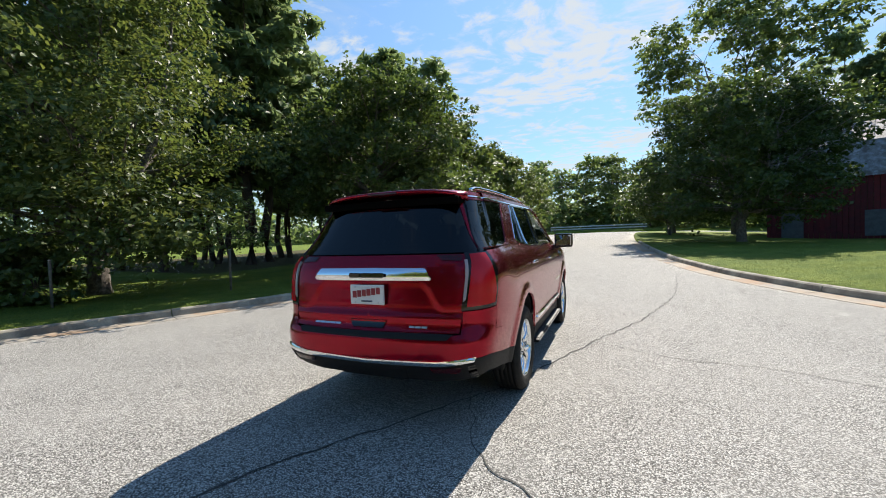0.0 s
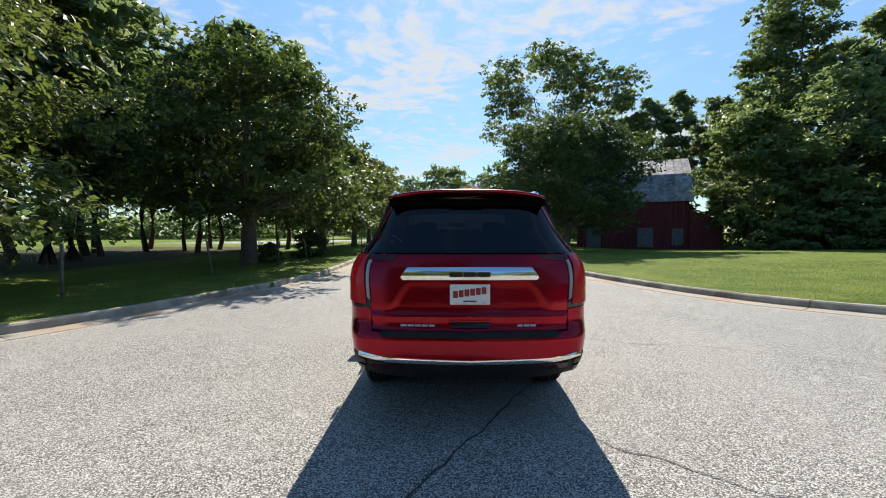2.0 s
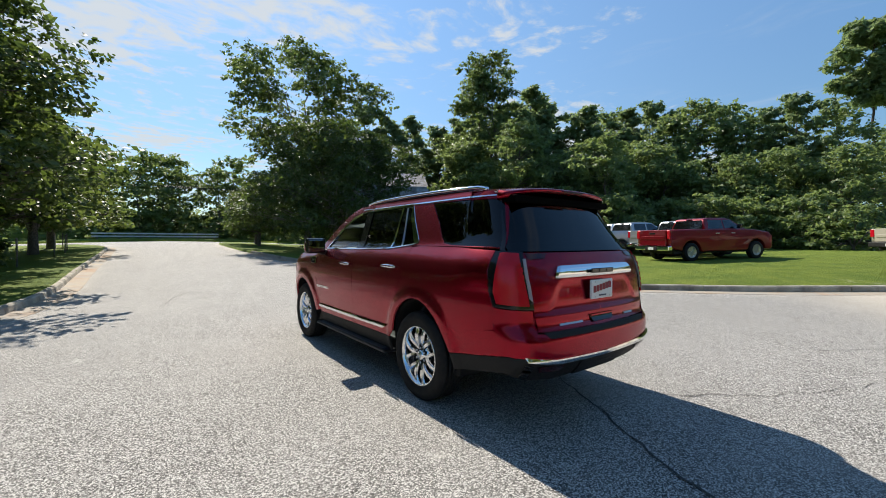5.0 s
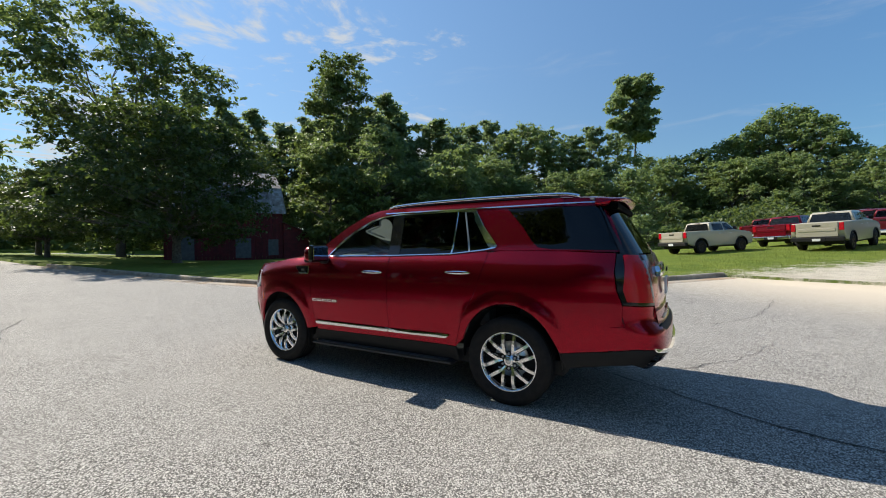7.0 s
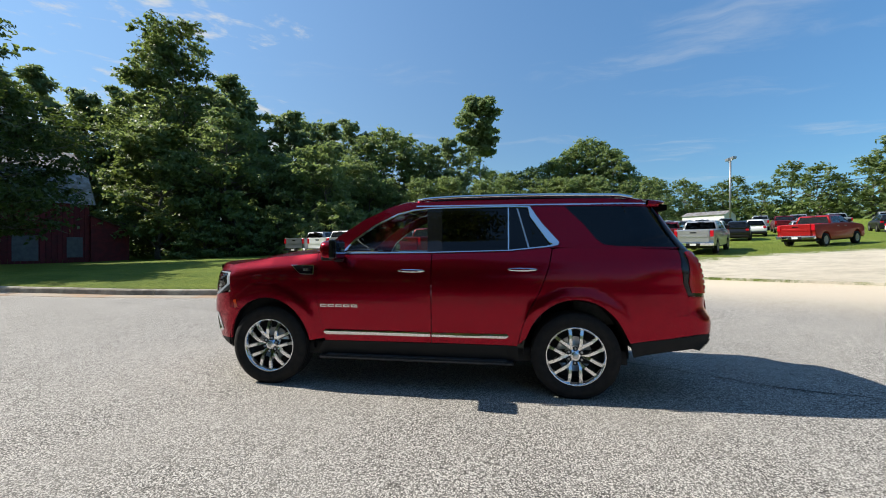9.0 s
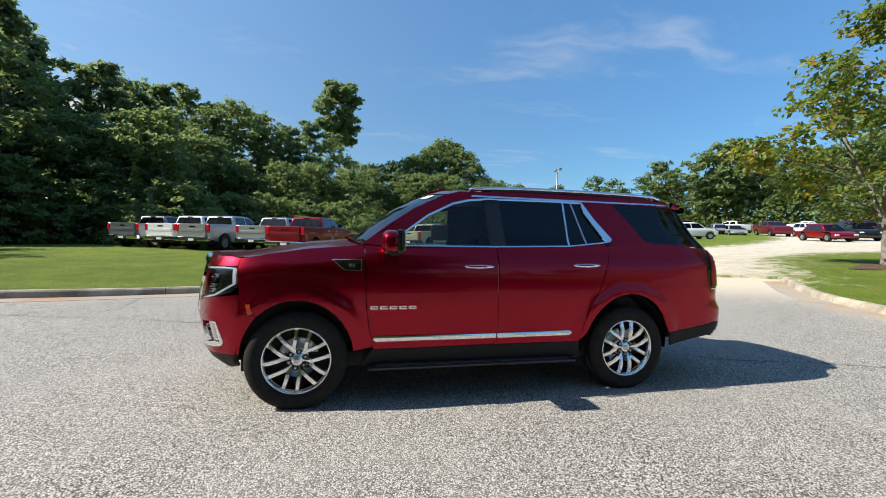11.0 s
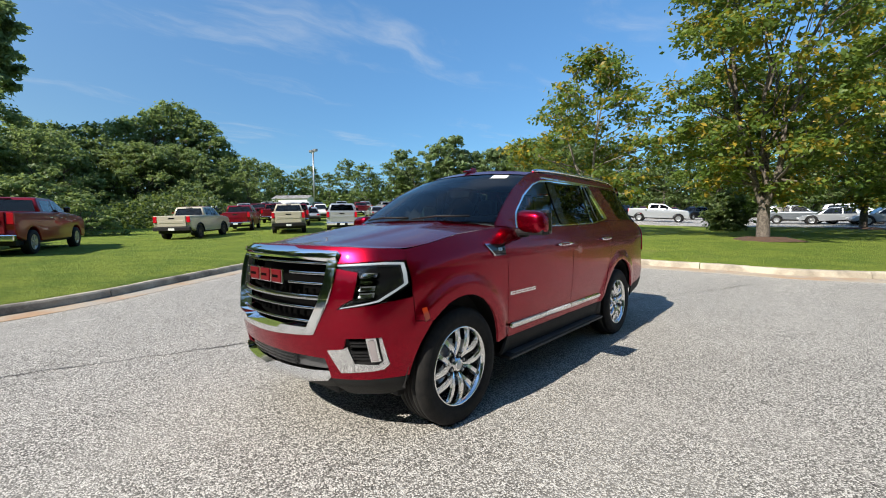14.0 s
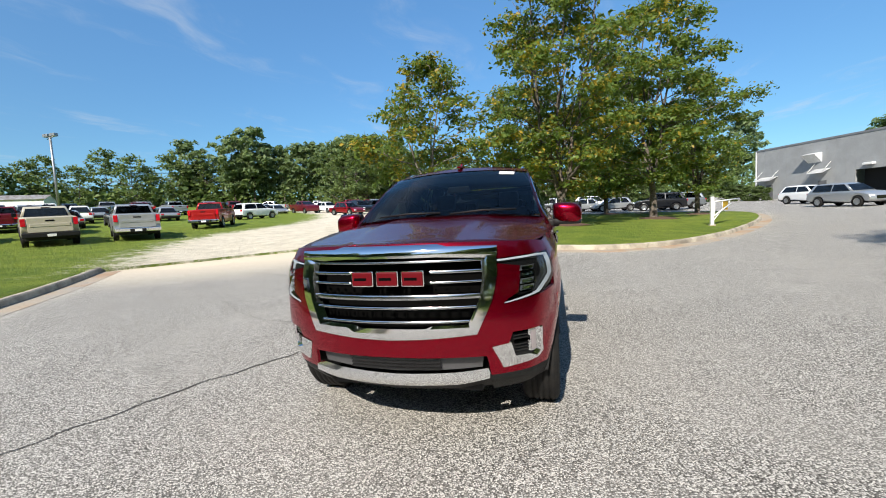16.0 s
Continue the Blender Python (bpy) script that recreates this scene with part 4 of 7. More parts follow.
    top = np.interp(Y, [0.9, 1.1, 1.5, 1.9, 2.1, 2.4], [1.39, 1.36, 1.325, 1.255, 1.225, 1.19])
    x = X * (w + flare) * (1 - 0.045 * ramp(0.85, 1.3, Y) * ramp(top - 0.16, top + 0.02, z))
    x = x * (1 + 0.035 * ramp(-1.9, -2.5, Y) * ramp(1.05, 1.36, z) * (1 - ramp(1.38, 1.55, z)))
    y = Y + np.interp(z, *TAIL) * ramp(-1.9, -2.55, Y) + np.interp(z, *NOSE) * ramp(1.75, 2.2, Y)
    return np.stack(np.broadcast_arrays(-x, y, z), -1)


def skin_normal(s, z, h=0.004):
    s, z = np.asarray(s, float), np.asarray(z, float)
    a = body(np.minimum(s + h, S_FRONT), z) - body(np.maximum(s - h, S_REAR), z)
    b = body(s, z + h) - body(s, z - h)
    n = np.cross(b, a)
    n /= np.linalg.norm(n, axis=-1)[..., None] + 1e-12
    mid = body(s, z)
    n *= np.where(n[..., 0] * mid[..., 0] + 0.6 * n[..., 1] * mid[..., 1] < 0, -1.0, 1.0)[..., None]
    n[..., 0] = np.where((np.abs(s - S_REAR) < 1e-6) | (np.abs(s - S_FRONT) < 1e-6), 0.0, n[..., 0])
    return n


SGRID = np.linspace(S_REAR, S_FRONT, 420)


def at_y(y, z):
    """Skin coordinates of a place on the flank, given how far along the car it lies."""
    ys = body(SGRID[40:-40], z)[:, 1]
    return (float(np.interp(y, ys, SGRID[40:-40])), z)


def at_x(x, z, front=True):
    """Skin coordinates of a place on the nose or tail, given its distance from the middle."""
    part_ = SGRID[-150:][::-1] if front else SGRID[:150]
    xs = -body(part_, z)[:, 0]
    k = int(np.argmax(xs))
    return (float(np.interp(abs(x), xs[:k + 1], part_[:k + 1])), z)


def F(*pts):
    return [at_x(x, z, True) for x, z in pts]


def R(*pts):
    return [at_x(x, z, False) for x, z in pts]


def Y(*pts):
    return [at_y(y, z) for y, z in pts]


def part(name, bm, mat, parent, label="", smooth=True):
    me = bpy.data.meshes.new(name)
    bm.to_mesh(me)
    bm.free()
    me.materials.append(mat)
    if smooth:
        me.shade_smooth()
    ob = new(name, me)
    ob.parent = parent
    return tagged(ob, label)


def skin(name, poly, mat, parent, label="", lift=0.0, thick=0.02, holes=(), step=0.055, sides="L", mould=None):
    """A panel of the skin inside an outline of (run, height), with turned-in edges. sides: L, R, or W for one piece across the middle."""
    from mathutils.geometry import delaunay_2d_cdt
    loops = [poly, *holes]
    pts, con = [], []
    for loop in loops:
        dense = []
        for a, b in zip(loop, loop[1:] + loop[:1]):
            n = max(1, int(math.dist(a, b) / step))
            dense += [(a[0] + (b[0] - a[0]) * k / n, a[1] + (b[1] - a[1]) * k / n) for k in range(n)]
        k0 = len(pts)
        pts += dense
        con += [(k0 + k, k0 + (k + 1) % len(dense)) for k in range(len(dense))]
    s0, s1 = min(p[0] for p in poly), max(p[0] for p in poly)
    z0, z1 = min(p[1] for p in poly), max(p[1] for p in poly)
    edge = [np.array(q) for q in pts]
    ea = np.array(edge)
    for i in range(int((s1 - s0) / step) + 1):
        for j in range(int((z1 - z0) / step) + 1):
            q = (s0 + (i + 0.5) * step, z0 + (j + 0.5) * step)
            if inside(*q, poly) and not any(inside(*q, h) for h in holes) and np.hypot(*(ea - q).T).min() > 0.45 * step:
                pts.append(q)
    v, e, f, *_ = delaunay_2d_cdt([Vector(p) for p in pts], con, [], 0, 1e-5)
    keep = []
    for face in f:
        c = sum((v[i] for i in face), Vector((0, 0))) / len(face)
        if inside(c.x, c.y, poly) and not any(inside(c.x, c.y, h) for h in holes):
            keep.append(tuple(face))
    sv = np.clip([p.x for p in v], S_REAR, S_FRONT)
    zv = np.array([p.y for p in v])
    nor = skin_normal(sv, zv)
    up = np.array([lift + (mould(a, b) if mould else 0.0) for a, b in zip(sv, zv)])
    out = body(sv, zv) + nor * up[:, None]
    if mould:
        def place(a, b):
            return body(a, b) + skin_normal(a, b) * np.array([mould(p, q) for p, q in zip(a, b)])[:, None]
        h = 0.005
        du = place(np.minimum(sv + h, S_FRONT), zv) - place(np.maximum(sv - h, S_REAR), zv)
        dv = place(sv, zv + h) - place(sv, zv - h)
        bent = np.cross(dv, du)
        bent /= np.linalg.norm(bent, axis=1)[:, None] + 1e-12
        bent *= np.where((bent * nor).sum(1) < 0, -1.0, 1.0)[:, None]
        middle = (np.abs(sv - S_REAR) < 1e-6) | (np.abs(sv - S_FRONT) < 1e-6)
        bent[middle, 0] = 0.0
        shade = bent
    else:
        shade = nor
    count = {}
    for face in keep:
        for a, b in zip(face, face[1:] + face[:1]):
            count[frozenset((a, b))] = count.get(frozenset((a, b)), 0) + 1
    rim = [(a, b) for face in keep for a, b in zip(face, face[1:] + face[:1]) if count[frozenset((a, b))] == 1]
    if sides == "W":
        rim = [(a, b) for a, b in rim if abs(out[a][0]) > 1e-4 or abs(out[b][0]) > 1e-4]
    verts, faces, normals = [], [], []
    for sgn in {"L": (1,), "R": (-1,), "W": (1, -1)}[sides]:
        k = len(verts)
        verts += [(p[0] * sgn, p[1], p[2]) for p in out]
        normals += [(n[0] * sgn, n[1], n[2]) for n in shade]
        faces += [tuple(k + i for i in (face if sgn > 0 else face[::-1])) for face in keep]
        if thick:
            at = {}
            for a, b in rim:
                for i in (a, b):
                    if i not in at:
                        at[i] = len(verts)
                        q = out[i] - nor[i] * thick
                        verts.append((q[0] * sgn, q[1], q[2]))
                        normals.append((shade[i][0] * sgn, shade[i][1], shade[i][2]))
                quad = (k + b, k + a, at[a], at[b])
                faces.append(quad if sgn > 0 else quad[::-1])
    used = sorted({i for face in faces for i in face})
    at = {i: k for k, i in enumerate(used)}
    me = bpy.data.meshes.new(name)
    me.from_pydata([verts[i] for i in used], [], [tuple(at[i] for i in face) for face in faces])
    flip = 0
    for p in me.polygons[:40]:
        flip += 1 if p.normal.dot(Vector(normals[used[p.vertices[0]]])) > 0 else -1
    if flip < 0:
        me.flip_normals()
    me.materials.append(mat)
    me.shade_smooth()
    me.normals_split_custom_set_from_vertices([normals[i] for i in used])
    ob = new(name, me)
    ob.parent = parent
    return tagged(ob, label)


def arc(yc, zc, ry, rz, a0, a1, n=16):
    return [(yc + ry * math.cos(radians(a0 + (a1 - a0) * k / n)), zc + rz * math.sin(radians(a0 + (a1 - a0) * k / n))) for k in range(n + 1)]


def add_box(bm, x0, x1, y0, y1, z0, z1, bevel=0.0):
    geom = bmesh.ops.create_cube(bm, size=1)
    for v in geom["verts"]:
        v.co = Vector(((x0 + x1) / 2 + v.co.x * (x1 - x0), (y0 + y1) / 2 + v.co.y * (y1 - y0), (z0 + z1) / 2 + v.co.z * (z1 - z0)))
    if bevel:
        edges = list({e for v in geom["verts"] for e in v.link_edges})
        bmesh.ops.bevel(bm, geom=edges, offset=bevel, segments=2, affect="EDGES", profile=0.6)


def boxy(name, mat, parent, dims, bevel=0.01, label=""):
    bm = bmesh.new()
    add_box(bm, *dims, bevel)
    return part(name, bm, mat, parent, label, smooth=False)


def lathe(profile, n=48, close=False):
    """Rings about the x axis from (x, radius) pairs."""
    bm = bmesh.new()
    rings = []
    for k in range(n):
        w = 2 * math.pi * k / n
        rings.append([bm.verts.new((x, r * math.cos(w), r * math.sin(w))) for x, r in profile])
    for k in range(n):
        a, b = rings[k], rings[(k + 1) % n]
        for i in range(len(profile) - 1):
            bm.faces.new((a[i], a[i + 1], b[i + 1], b[i]))
    return bm


def tube_part(name, pts, r, mat, parent, label="", sides=8, closed=False):
    v, f = tube([[(Vector(p), r) for p in pts]], sides)
    if not closed:
        f += [tuple(range(sides))[::-1], tuple(range(len(v) - sides, len(v)))]
    return mesh_object(name, v, f, mat, parent, label, smooth=True)


def wheel_mesh_set(car):
    """An alloy wheel that faces -x: barrel, twelve paired spokes, hub, nuts, disc, and the tyre with grooved tread."""
    bm = lathe([(0.115, 0.20), (0.11, 0.255), (-0.06, 0.245), (-0.095, 0.252), (-0.110, 0.262), (-0.118, 0.268), (-0.110, 0.276), (-0.098, 0.272)])
    wheel = part("wheel", bm, ALLOY, car, "bright machined alloy wheel")
    prof = [(0.09, 0.262), (0.118, 0.275), (0.132, 0.315), (0.130, 0.360), (0.116, 0.388), (0.100, 0.399)]
    for k in range(5):
        c = 0.080 - 0.04 * k
        prof += [(c + 0.014, 0.405), (c - 0.014, 0.405), (c - 0.016, 0.396), (c - 0.024, 0.396)]
    prof = prof[:-2] + [(-0.100, 0.399), (-0.116, 0.388), (-0.124, 0.372), (-0.131, 0.355), (-0.133, 0.335), (-0.130, 0.328), (-0.132, 0.318), (-0.124, 0.288), (-0.112, 0.274), (-0.09, 0.262)]
    part("tyre", lathe(prof, 56), RUBBER, wheel, "black all-terrain tyre")
    spoke = None
    for k in range(12):
        pair, left = divmod(k, 2)
        mid = math.pi / 3 * pair
        d = 1 if left else -1
        if k < 2:
            bm = bmesh.new()
            rows = []
            for t in np.linspace(0, 1, 7):
                r = 0.055 + 0.212 * t
                c = Vector((0, d * float(np.interp(t, (0, 0.15, 0.8, 1), (0.034, 0.044, 0.051, 0.066))), r))
                hw = 0.0195 + 0.002 * t + (0.010 if t > 0.9 else 0)
                face = -0.070 - 0.028 * math.sin(math.pi * min(1, t * 1.05)) - 0.012 * t
                rows.append([bm.verts.new((face + 0.012, c.y - hw, c.z)), bm.verts.new((face - 0.004, c.y - hw * 0.66, c.z)), bm.verts.new((face - 0.004, c.y + hw * 0.66, c.z)), bm.verts.new((face + 0.012, c.y + hw, c.z)), bm.verts.new((face + 0.045, c.y + hw * 0.7, c.z)), bm.verts.new((face + 0.045, c.y - hw * 0.7, c.z))])
            for a, b in zip(rows, rows[1:]):
                for i in range(6):
                    bm.faces.new((a[i], a[(i + 1) % 6], b[(i + 1) % 6], b[i]))
            bmesh.ops.recalc_face_normals(bm, faces=bm.faces)
            ob = part("spoke", bm, ALLOY, wheel, smooth=False)
            spoke = (ob.data,) if not spoke else (*spoke, ob.data)
        else:
            ob = new("spoke", spoke[left])
            ob.parent = wheel
        ob.rotation_euler = (mid, 0, 0)
    part("hub", lathe([(-0.03, 0.095), (-0.066, 0.088), (-0.076, 0.048), (-0.090, 0.044), (-0.094, 0.038), (-0.0942, 0.0)], 24), ALLOY, wheel)
    part("centre_cap", lathe([(-0.094, 0.028), (-0.0975, 0.025), (-0.098, 0.0)], 20), BRUSHED, wheel, "satin centre cap")
    nut = socket = None
    for k in range(6):
        w = math.pi / 3 * k
        spot = (0, 0.068 * math.sin(w), 0.068 * math.cos(w))
        if not socket:
            ob = part("nut_socket", lathe([(-0.04, 0.021), (-0.083, 0.021), (-0.083, 0.016), (-0.06, 0.014), (-0.06, 0.0)], 14), PLASTIC, wheel, "dark recess round the nut")
            socket = ob.data
        else:
            ob = new("nut_socket", socket)
            ob.parent = wheel
        ob.location = spot
        if not nut:
            ob = part("lug_nut", lathe([(-0.05, 0.012), (-0.086, 0.011), (-0.090, 0.007), (-0.090, 0.0)], 6), BRUSHED, wheel, smooth=False)
            nut = ob.data
        else:
            ob = new("lug_nut", nut)
            ob.parent = wheel
        ob.location = spot
    part("brake_disc", lathe([(-0.005, 0.06), (-0.005, 0.165), (0.02, 0.165), (0.02, 0.06)], 32), BRUSHED, wheel, "grey steel brake disc")
    # a black disc stands in for the shade inside the wheel
    part("wheel_back", lathe([(0.05, 0.245), (0.05, 0.0)], 24), PLASTIC, wheel, "black disc standing in for shade behind the spokes")
    return wheel


def build_car():
    car = new("suv")
    tagged(car, "dark red full-size suv with chrome trim parked on the road", "car")
    pair = (("L", 1), ("R", -1))
    zf = lambda y: float(np.interp(y, [0.9, 1.1, 1.5, 1.9, 2.1, 2.4], [1.39, 1.36, 1.325, 1.255, 1.225, 1.19]))
    arch_f = arc(1.5355, 0.40, 0.455, 0.505, 8, 172)
    arch_r = arc(-1.5355, 0.40, 0.475, 0.54, 8, 172)
    belt = [(1.03, 1.365), (0.77, 1.345), (-0.17, 1.355), (-0.92, 1.375), (-1.30, 1.415)]
    dlo = [(0.765, 1.352), (0.66, 1.49), (0.45, 1.645), (0.21, 1.765), (0.05, 1.805), (-0.13, 1.822), (-0.92, 1.832), (-1.13, 1.825), (-1.24, 1.655), (-1.40, 1.465), (-1.385, 1.44), (-1.30, 1.422), (-0.92, 1.382), (-0.17, 1.362)]
    quarter = [(-1.46, 1.825), (-1.64, 1.63), (-1.735, 1.50), (-1.80, 1.445), (-1.92, 1.428), (-2.50, 1.418), (-2.40, 1.62), (-2.31, 1.815)]
    for side, sg in pair:
        # flank panels
        skin("front_fender", Y((1.015, 1.355), (1.00, 1.2), (0.995, 0.9), (0.965, 0.66), (0.925, 0.50)) + Y(*arch_f[::-1][:-4]) + Y((1.965, 0.80), (1.972, 0.925), (1.978, 1.02), (1.992, 1.16)) + Y(*[(y, zf(y) - 0.012) for y in (1.98, 1.9, 1.75, 1.5, 1.25, 1.1)]), PAINT, car, sides=side, step=0.036)
        skin("front_door", Y(*[(y, z - 0.004) for y, z in belt[:3]], (-0.172, 0.9), (-0.172, 0.485), (0.92, 0.475), (0.957, 0.66), (0.988, 0.9), (0.994, 1.2), (1.008, 1.355)), PAINT, car, sides=side)
        skin("rear_door", Y((-0.182, 1.351), (-0.92, 1.371), (-1.30, 1.411), (-1.325, 1.40), (-1.285, 1.23), (-1.20, 1.0), (-1.09, 0.80), (-1.035, 0.64), (-1.0, 0.485), (-0.182, 0.485)), PAINT, car, sides=side)
        skin("quarter_panel", Y((-1.335, 1.40), (-1.295, 1.23), (-1.21, 1.0), (-1.10, 0.80), (-1.045, 0.64), (-1.012, 0.50)) + Y(*arch_r[1:-2]) + Y((-2.012, 0.545), (-2.395, 0.60), (-2.41, 0.80), (-2.52, 0.815), (-2.50, 0.98), (-2.455, 1.10), (-2.44, 1.25), (-2.445, 1.395), (-2.0, 1.412), (-1.45, 1.415)), PAINT, car, sides=side, step=0.036)
        skin("cabin_side", Y((1.02, 1.372), (0.99, 1.40), (0.80, 1.545), (0.57, 1.70), (0.30, 1.832), (0.12, 1.88), (-0.5, 1.90), (-1.5, 1.90), (-2.25, 1.885), (-2.32, 1.835), (-2.50, 1.418), (-1.80, 1.42), (-1.34, 1.42), *belt[::-1][:-1]), PAINT, car, holes=[Y(*dlo), Y(*quarter)], sides=side, step=0.05)
        skin("rocker", Y((0.93, 0.47), (-1.0, 0.48), (-1.02, 0.34), (1.02, 0.34)), PLASTIC, car, sides=side, label="black plastic sill")
        # glazing and its chrome
        grown = [(y + (0.0 if k else 0.0), z) for k, (y, z) in enumerate(dlo)]
        core = [(0.715, 1.372), (0.635, 1.475), (0.435, 1.622), (0.20, 1.742), (0.045, 1.782), (-0.13, 1.802), (-0.92, 1.812), (-1.10, 1.806), (-1.13, 1.72), (-1.30, 1.47), (-1.31, 1.452), (-1.26, 1.437), (-0.92, 1.398), (-0.17, 1.378)]
        inner = [(a[0] * 0.55 + b[0] * 0.45, a[1] * 0.5 + b[1] * 0.5) if not 8 <= k <= 9 else a for k, (a, b) in enumerate(zip(core, dlo))]
        skin("window_trim", Y(*grown), CHROME, car, holes=[Y(*inner)], sides=side, lift=0.006, thick=0.02, step=0.05, label="chrome window surround")
        skin("front_window", Y((0.745, 1.36), (0.65, 1.485), (0.445, 1.637), (0.207, 1.757), (0.048, 1.797), (-0.10, 1.812), (-0.12, 1.368)), CLEAR, car, lift=-0.012, thick=0, sides=side, label="lightly tinted front door glass").visible_shadow = True
        skin("door_pillar", Y((-0.095, 1.815), (-0.125, 1.366), (-0.275, 1.37), (-0.245, 1.818)), GLOSS, car, lift=-0.004, sides=side, label="gloss black door pillar")
        skin("rear_window", Y((-0.245, 1.818), (-0.275, 1.37), (-0.915, 1.386), (-0.92, 1.825)), PRIVACY, car, lift=-0.012, thick=0, sides=side, label="dark privacy glass")
        skin("window_bar", Y((-0.914, 1.82), (-0.914, 1.388), (-0.926, 1.389), (-0.926, 1.82)), CHROME, car, lift=0.0, sides=side)
        skin("vent_window", Y((-0.926, 1.82), (-0.926, 1.389), (-1.27, 1.428), (-1.32, 1.445), (-1.30, 1.47), (-1.13, 1.72), (-1.10, 1.806)), PRIVACY, car, lift=-0.012, thick=0, sides=side, label="dark privacy glass")
        skin("window_bar", Y((-1.00, 1.81), (-1.105, 1.418), (-1.12, 1.42), (-1.015, 1.81)), BRUSHED, car, lift=-0.004, sides=side)
        skin("quarter_window", Y(*quarter), PRIVACY, car, lift=-0.008, thick=0, sides=side, label="dark privacy glass")
        skin("roof_moulding", Y((0.02, 1.846), (-2.26, 1.846), (-2.26, 1.836), (0.02, 1.834)), CHROME, car, lift=0.006, thick=0.01, sides=side)
        back = R((0.655, 1.835), (0.845, 1.40))
        skin("rear_pillar", Y((-2.282, 1.835), (-2.372, 1.62), (-2.472, 1.418), (-2.482, 1.395)) + R((0.845, 1.392)) + back[::-1], GLOSS, car, lift=0.007, sides=side, label="gloss black rear pillar")
        # door handles, badges, side strip
        for y0, y1, zz in ((0.15, -0.12, 1.185), (-0.91, -1.18, 1.205)):
            h = skin("door_handle", Y(*arc((y0 + y1) / 2, zz, (y0 - y1) / 2, 0.0145, 90, 450, 24)[:-1]), CHROME, car, lift=0.020, thick=0.020, sides=side, step=0.012, mould=lambda s_, q, zz=zz: 0.014 * math.sqrt(max(0.0, 1 - ((q - zz) / 0.017) ** 2)), label="chrome door handle")
            skin("handle_insert", Y((y0 - 0.03, zz + 0.006), (y1 + 0.07, zz + 0.006), (y1 + 0.07, zz - 0.006), (y0 - 0.03, zz - 0.006)), PAINT, h, lift=0.0345, thick=0.004, sides=side)
            skin("handle_cup", Y(*arc((y0 + y1) / 2 - 0.02, zz - 0.02, 0.06, 0.028, 90, 450, 20)[:-1]), PAINT, car, lift=0.002, thick=0.003, sides=side)
        skin("side_moulding", Y((0.915, 0.585), (-0.165, 0.585), (-0.165, 0.552), (0.90, 0.545), (0.925, 0.565)), CHROME, car, lift=0.018, thick=0.02, sides=side, step=0.02, mould=lambda s_, q: 0.008 * math.sqrt(max(0.0, 1 - ((q - 0.568) / 0.024) ** 2)), label="chrome lower door strip")
        skin("side_moulding", Y((-0.185, 0.585), (-0.905, 0.592), (-0.92, 0.578), (-0.89, 0.558), (-0.185, 0.552)), CHROME, car, lift=0.018, thick=0.02, sides=side, step=0.02, mould=lambda s_, q: 0.008 * math.sqrt(max(0.0, 1 - ((q - 0.568) / 0.024) ** 2)), label="chrome lower door strip")
        vent = skin("fender_vent", Y((1.275, 1.232), (1.03, 1.236), (1.03, 1.142), (1.17, 1.145)), CHROME, car, lift=0.012, thick=0.012, sides=side, label="chrome-framed fender vent")
        skin("vent_panel", Y((1.258, 1.226), (1.036, 1.229), (1.036, 1.150), (1.168, 1.153)), GLOSS, vent, lift=0.015, thick=0.002, sides=side)
        for k in range(3):
            skin("vent_badge", Y((1.135 - 0.028 * k, 1.20), (1.113 - 0.028 * k, 1.20), (1.113 - 0.028 * k, 1.178), (1.135 - 0.028 * k, 1.178)), BRUSHED, vent, lift=0.018, thick=0.003, sides=side)
        for k in range(5):
            y0 = 0.955 - 0.081 * k
            skin("door_badge", Y((y0, 0.848), (y0 - 0.064, 0.848), (y0 - 0.064, 0.840), (y0 - 0.012, 0.840), (y0 - 0.012, 0.830), (y0 - 0.064, 0.830), (y0 - 0.064, 0.822), (y0, 0.822)), CHROME, car, lift=0.008, thick=0.008, sides=side)
        skin("side_marker", Y((1.925, 0.868), (1.893, 0.874), (1.868, 0.800), (1.902, 0.784)), AMBER, car, lift=0.004, thick=0.004, sides=side, label="amber side marker lamp")
        # front lamps
        shell = F((0.64, 1.150), (0.80, 1.162), (0.87, 1.166)) + Y((2.0, 1.167), (1.985, 1.02)) + F((0.895, 0.925), (0.80, 0.905), (0.675, 0.883), (0.705, 0.915), (0.762, 0.948), (0.772, 1.102), (0.64, 1.125))
        lamp = skin("headlight", shell, GLOSS, car, lift=-0.03, thick=0.05, sides=side, label="black-bezelled led headlight with bright light strip")
        skin("light_strip", F((0.645, 1.147), (0.80, 1.158), (0.865, 1.162)) + Y((2.014, 1.157), (2.010, 1.03)) + F((0.884, 0.932), (0.80, 0.911), (0.69, 0.889), (0.70, 0.896), (0.80, 0.919), (0.878, 0.939)) + Y((2.028, 1.03), (2.032, 1.150)) + F((0.862, 1.154), (0.80, 1.150), (0.645, 1.139)), DAYLAMP, lamp, lift=-0.004, thick=0.02, sides=side, step=0.03)
        skin("lamp_ledge", F((0.705, 0.893), (0.73, 0.915), (0.80, 0.932), (0.85, 0.942), (0.852, 0.932), (0.80, 0.920)), GREYPLASTIC, lamp, lift=-0.012, thick=0.02, sides=side, step=0.03, label="grey ledge inside the lamp")
        for k in range(4):
            z0 = 0.952 + 0.040 * k
            skin("lamp_module", F((0.785, z0), (0.862, z0 + 0.006), (0.865, z0 + 0.034), (0.79, z0 + 0.030)), BRUSHED, lamp, lift=-0.016, thick=0.03, sides=side, step=0.03, mould=lambda s, z, z0=z0: -0.012 * math.sin(math.pi * (z - z0) / 0.034))
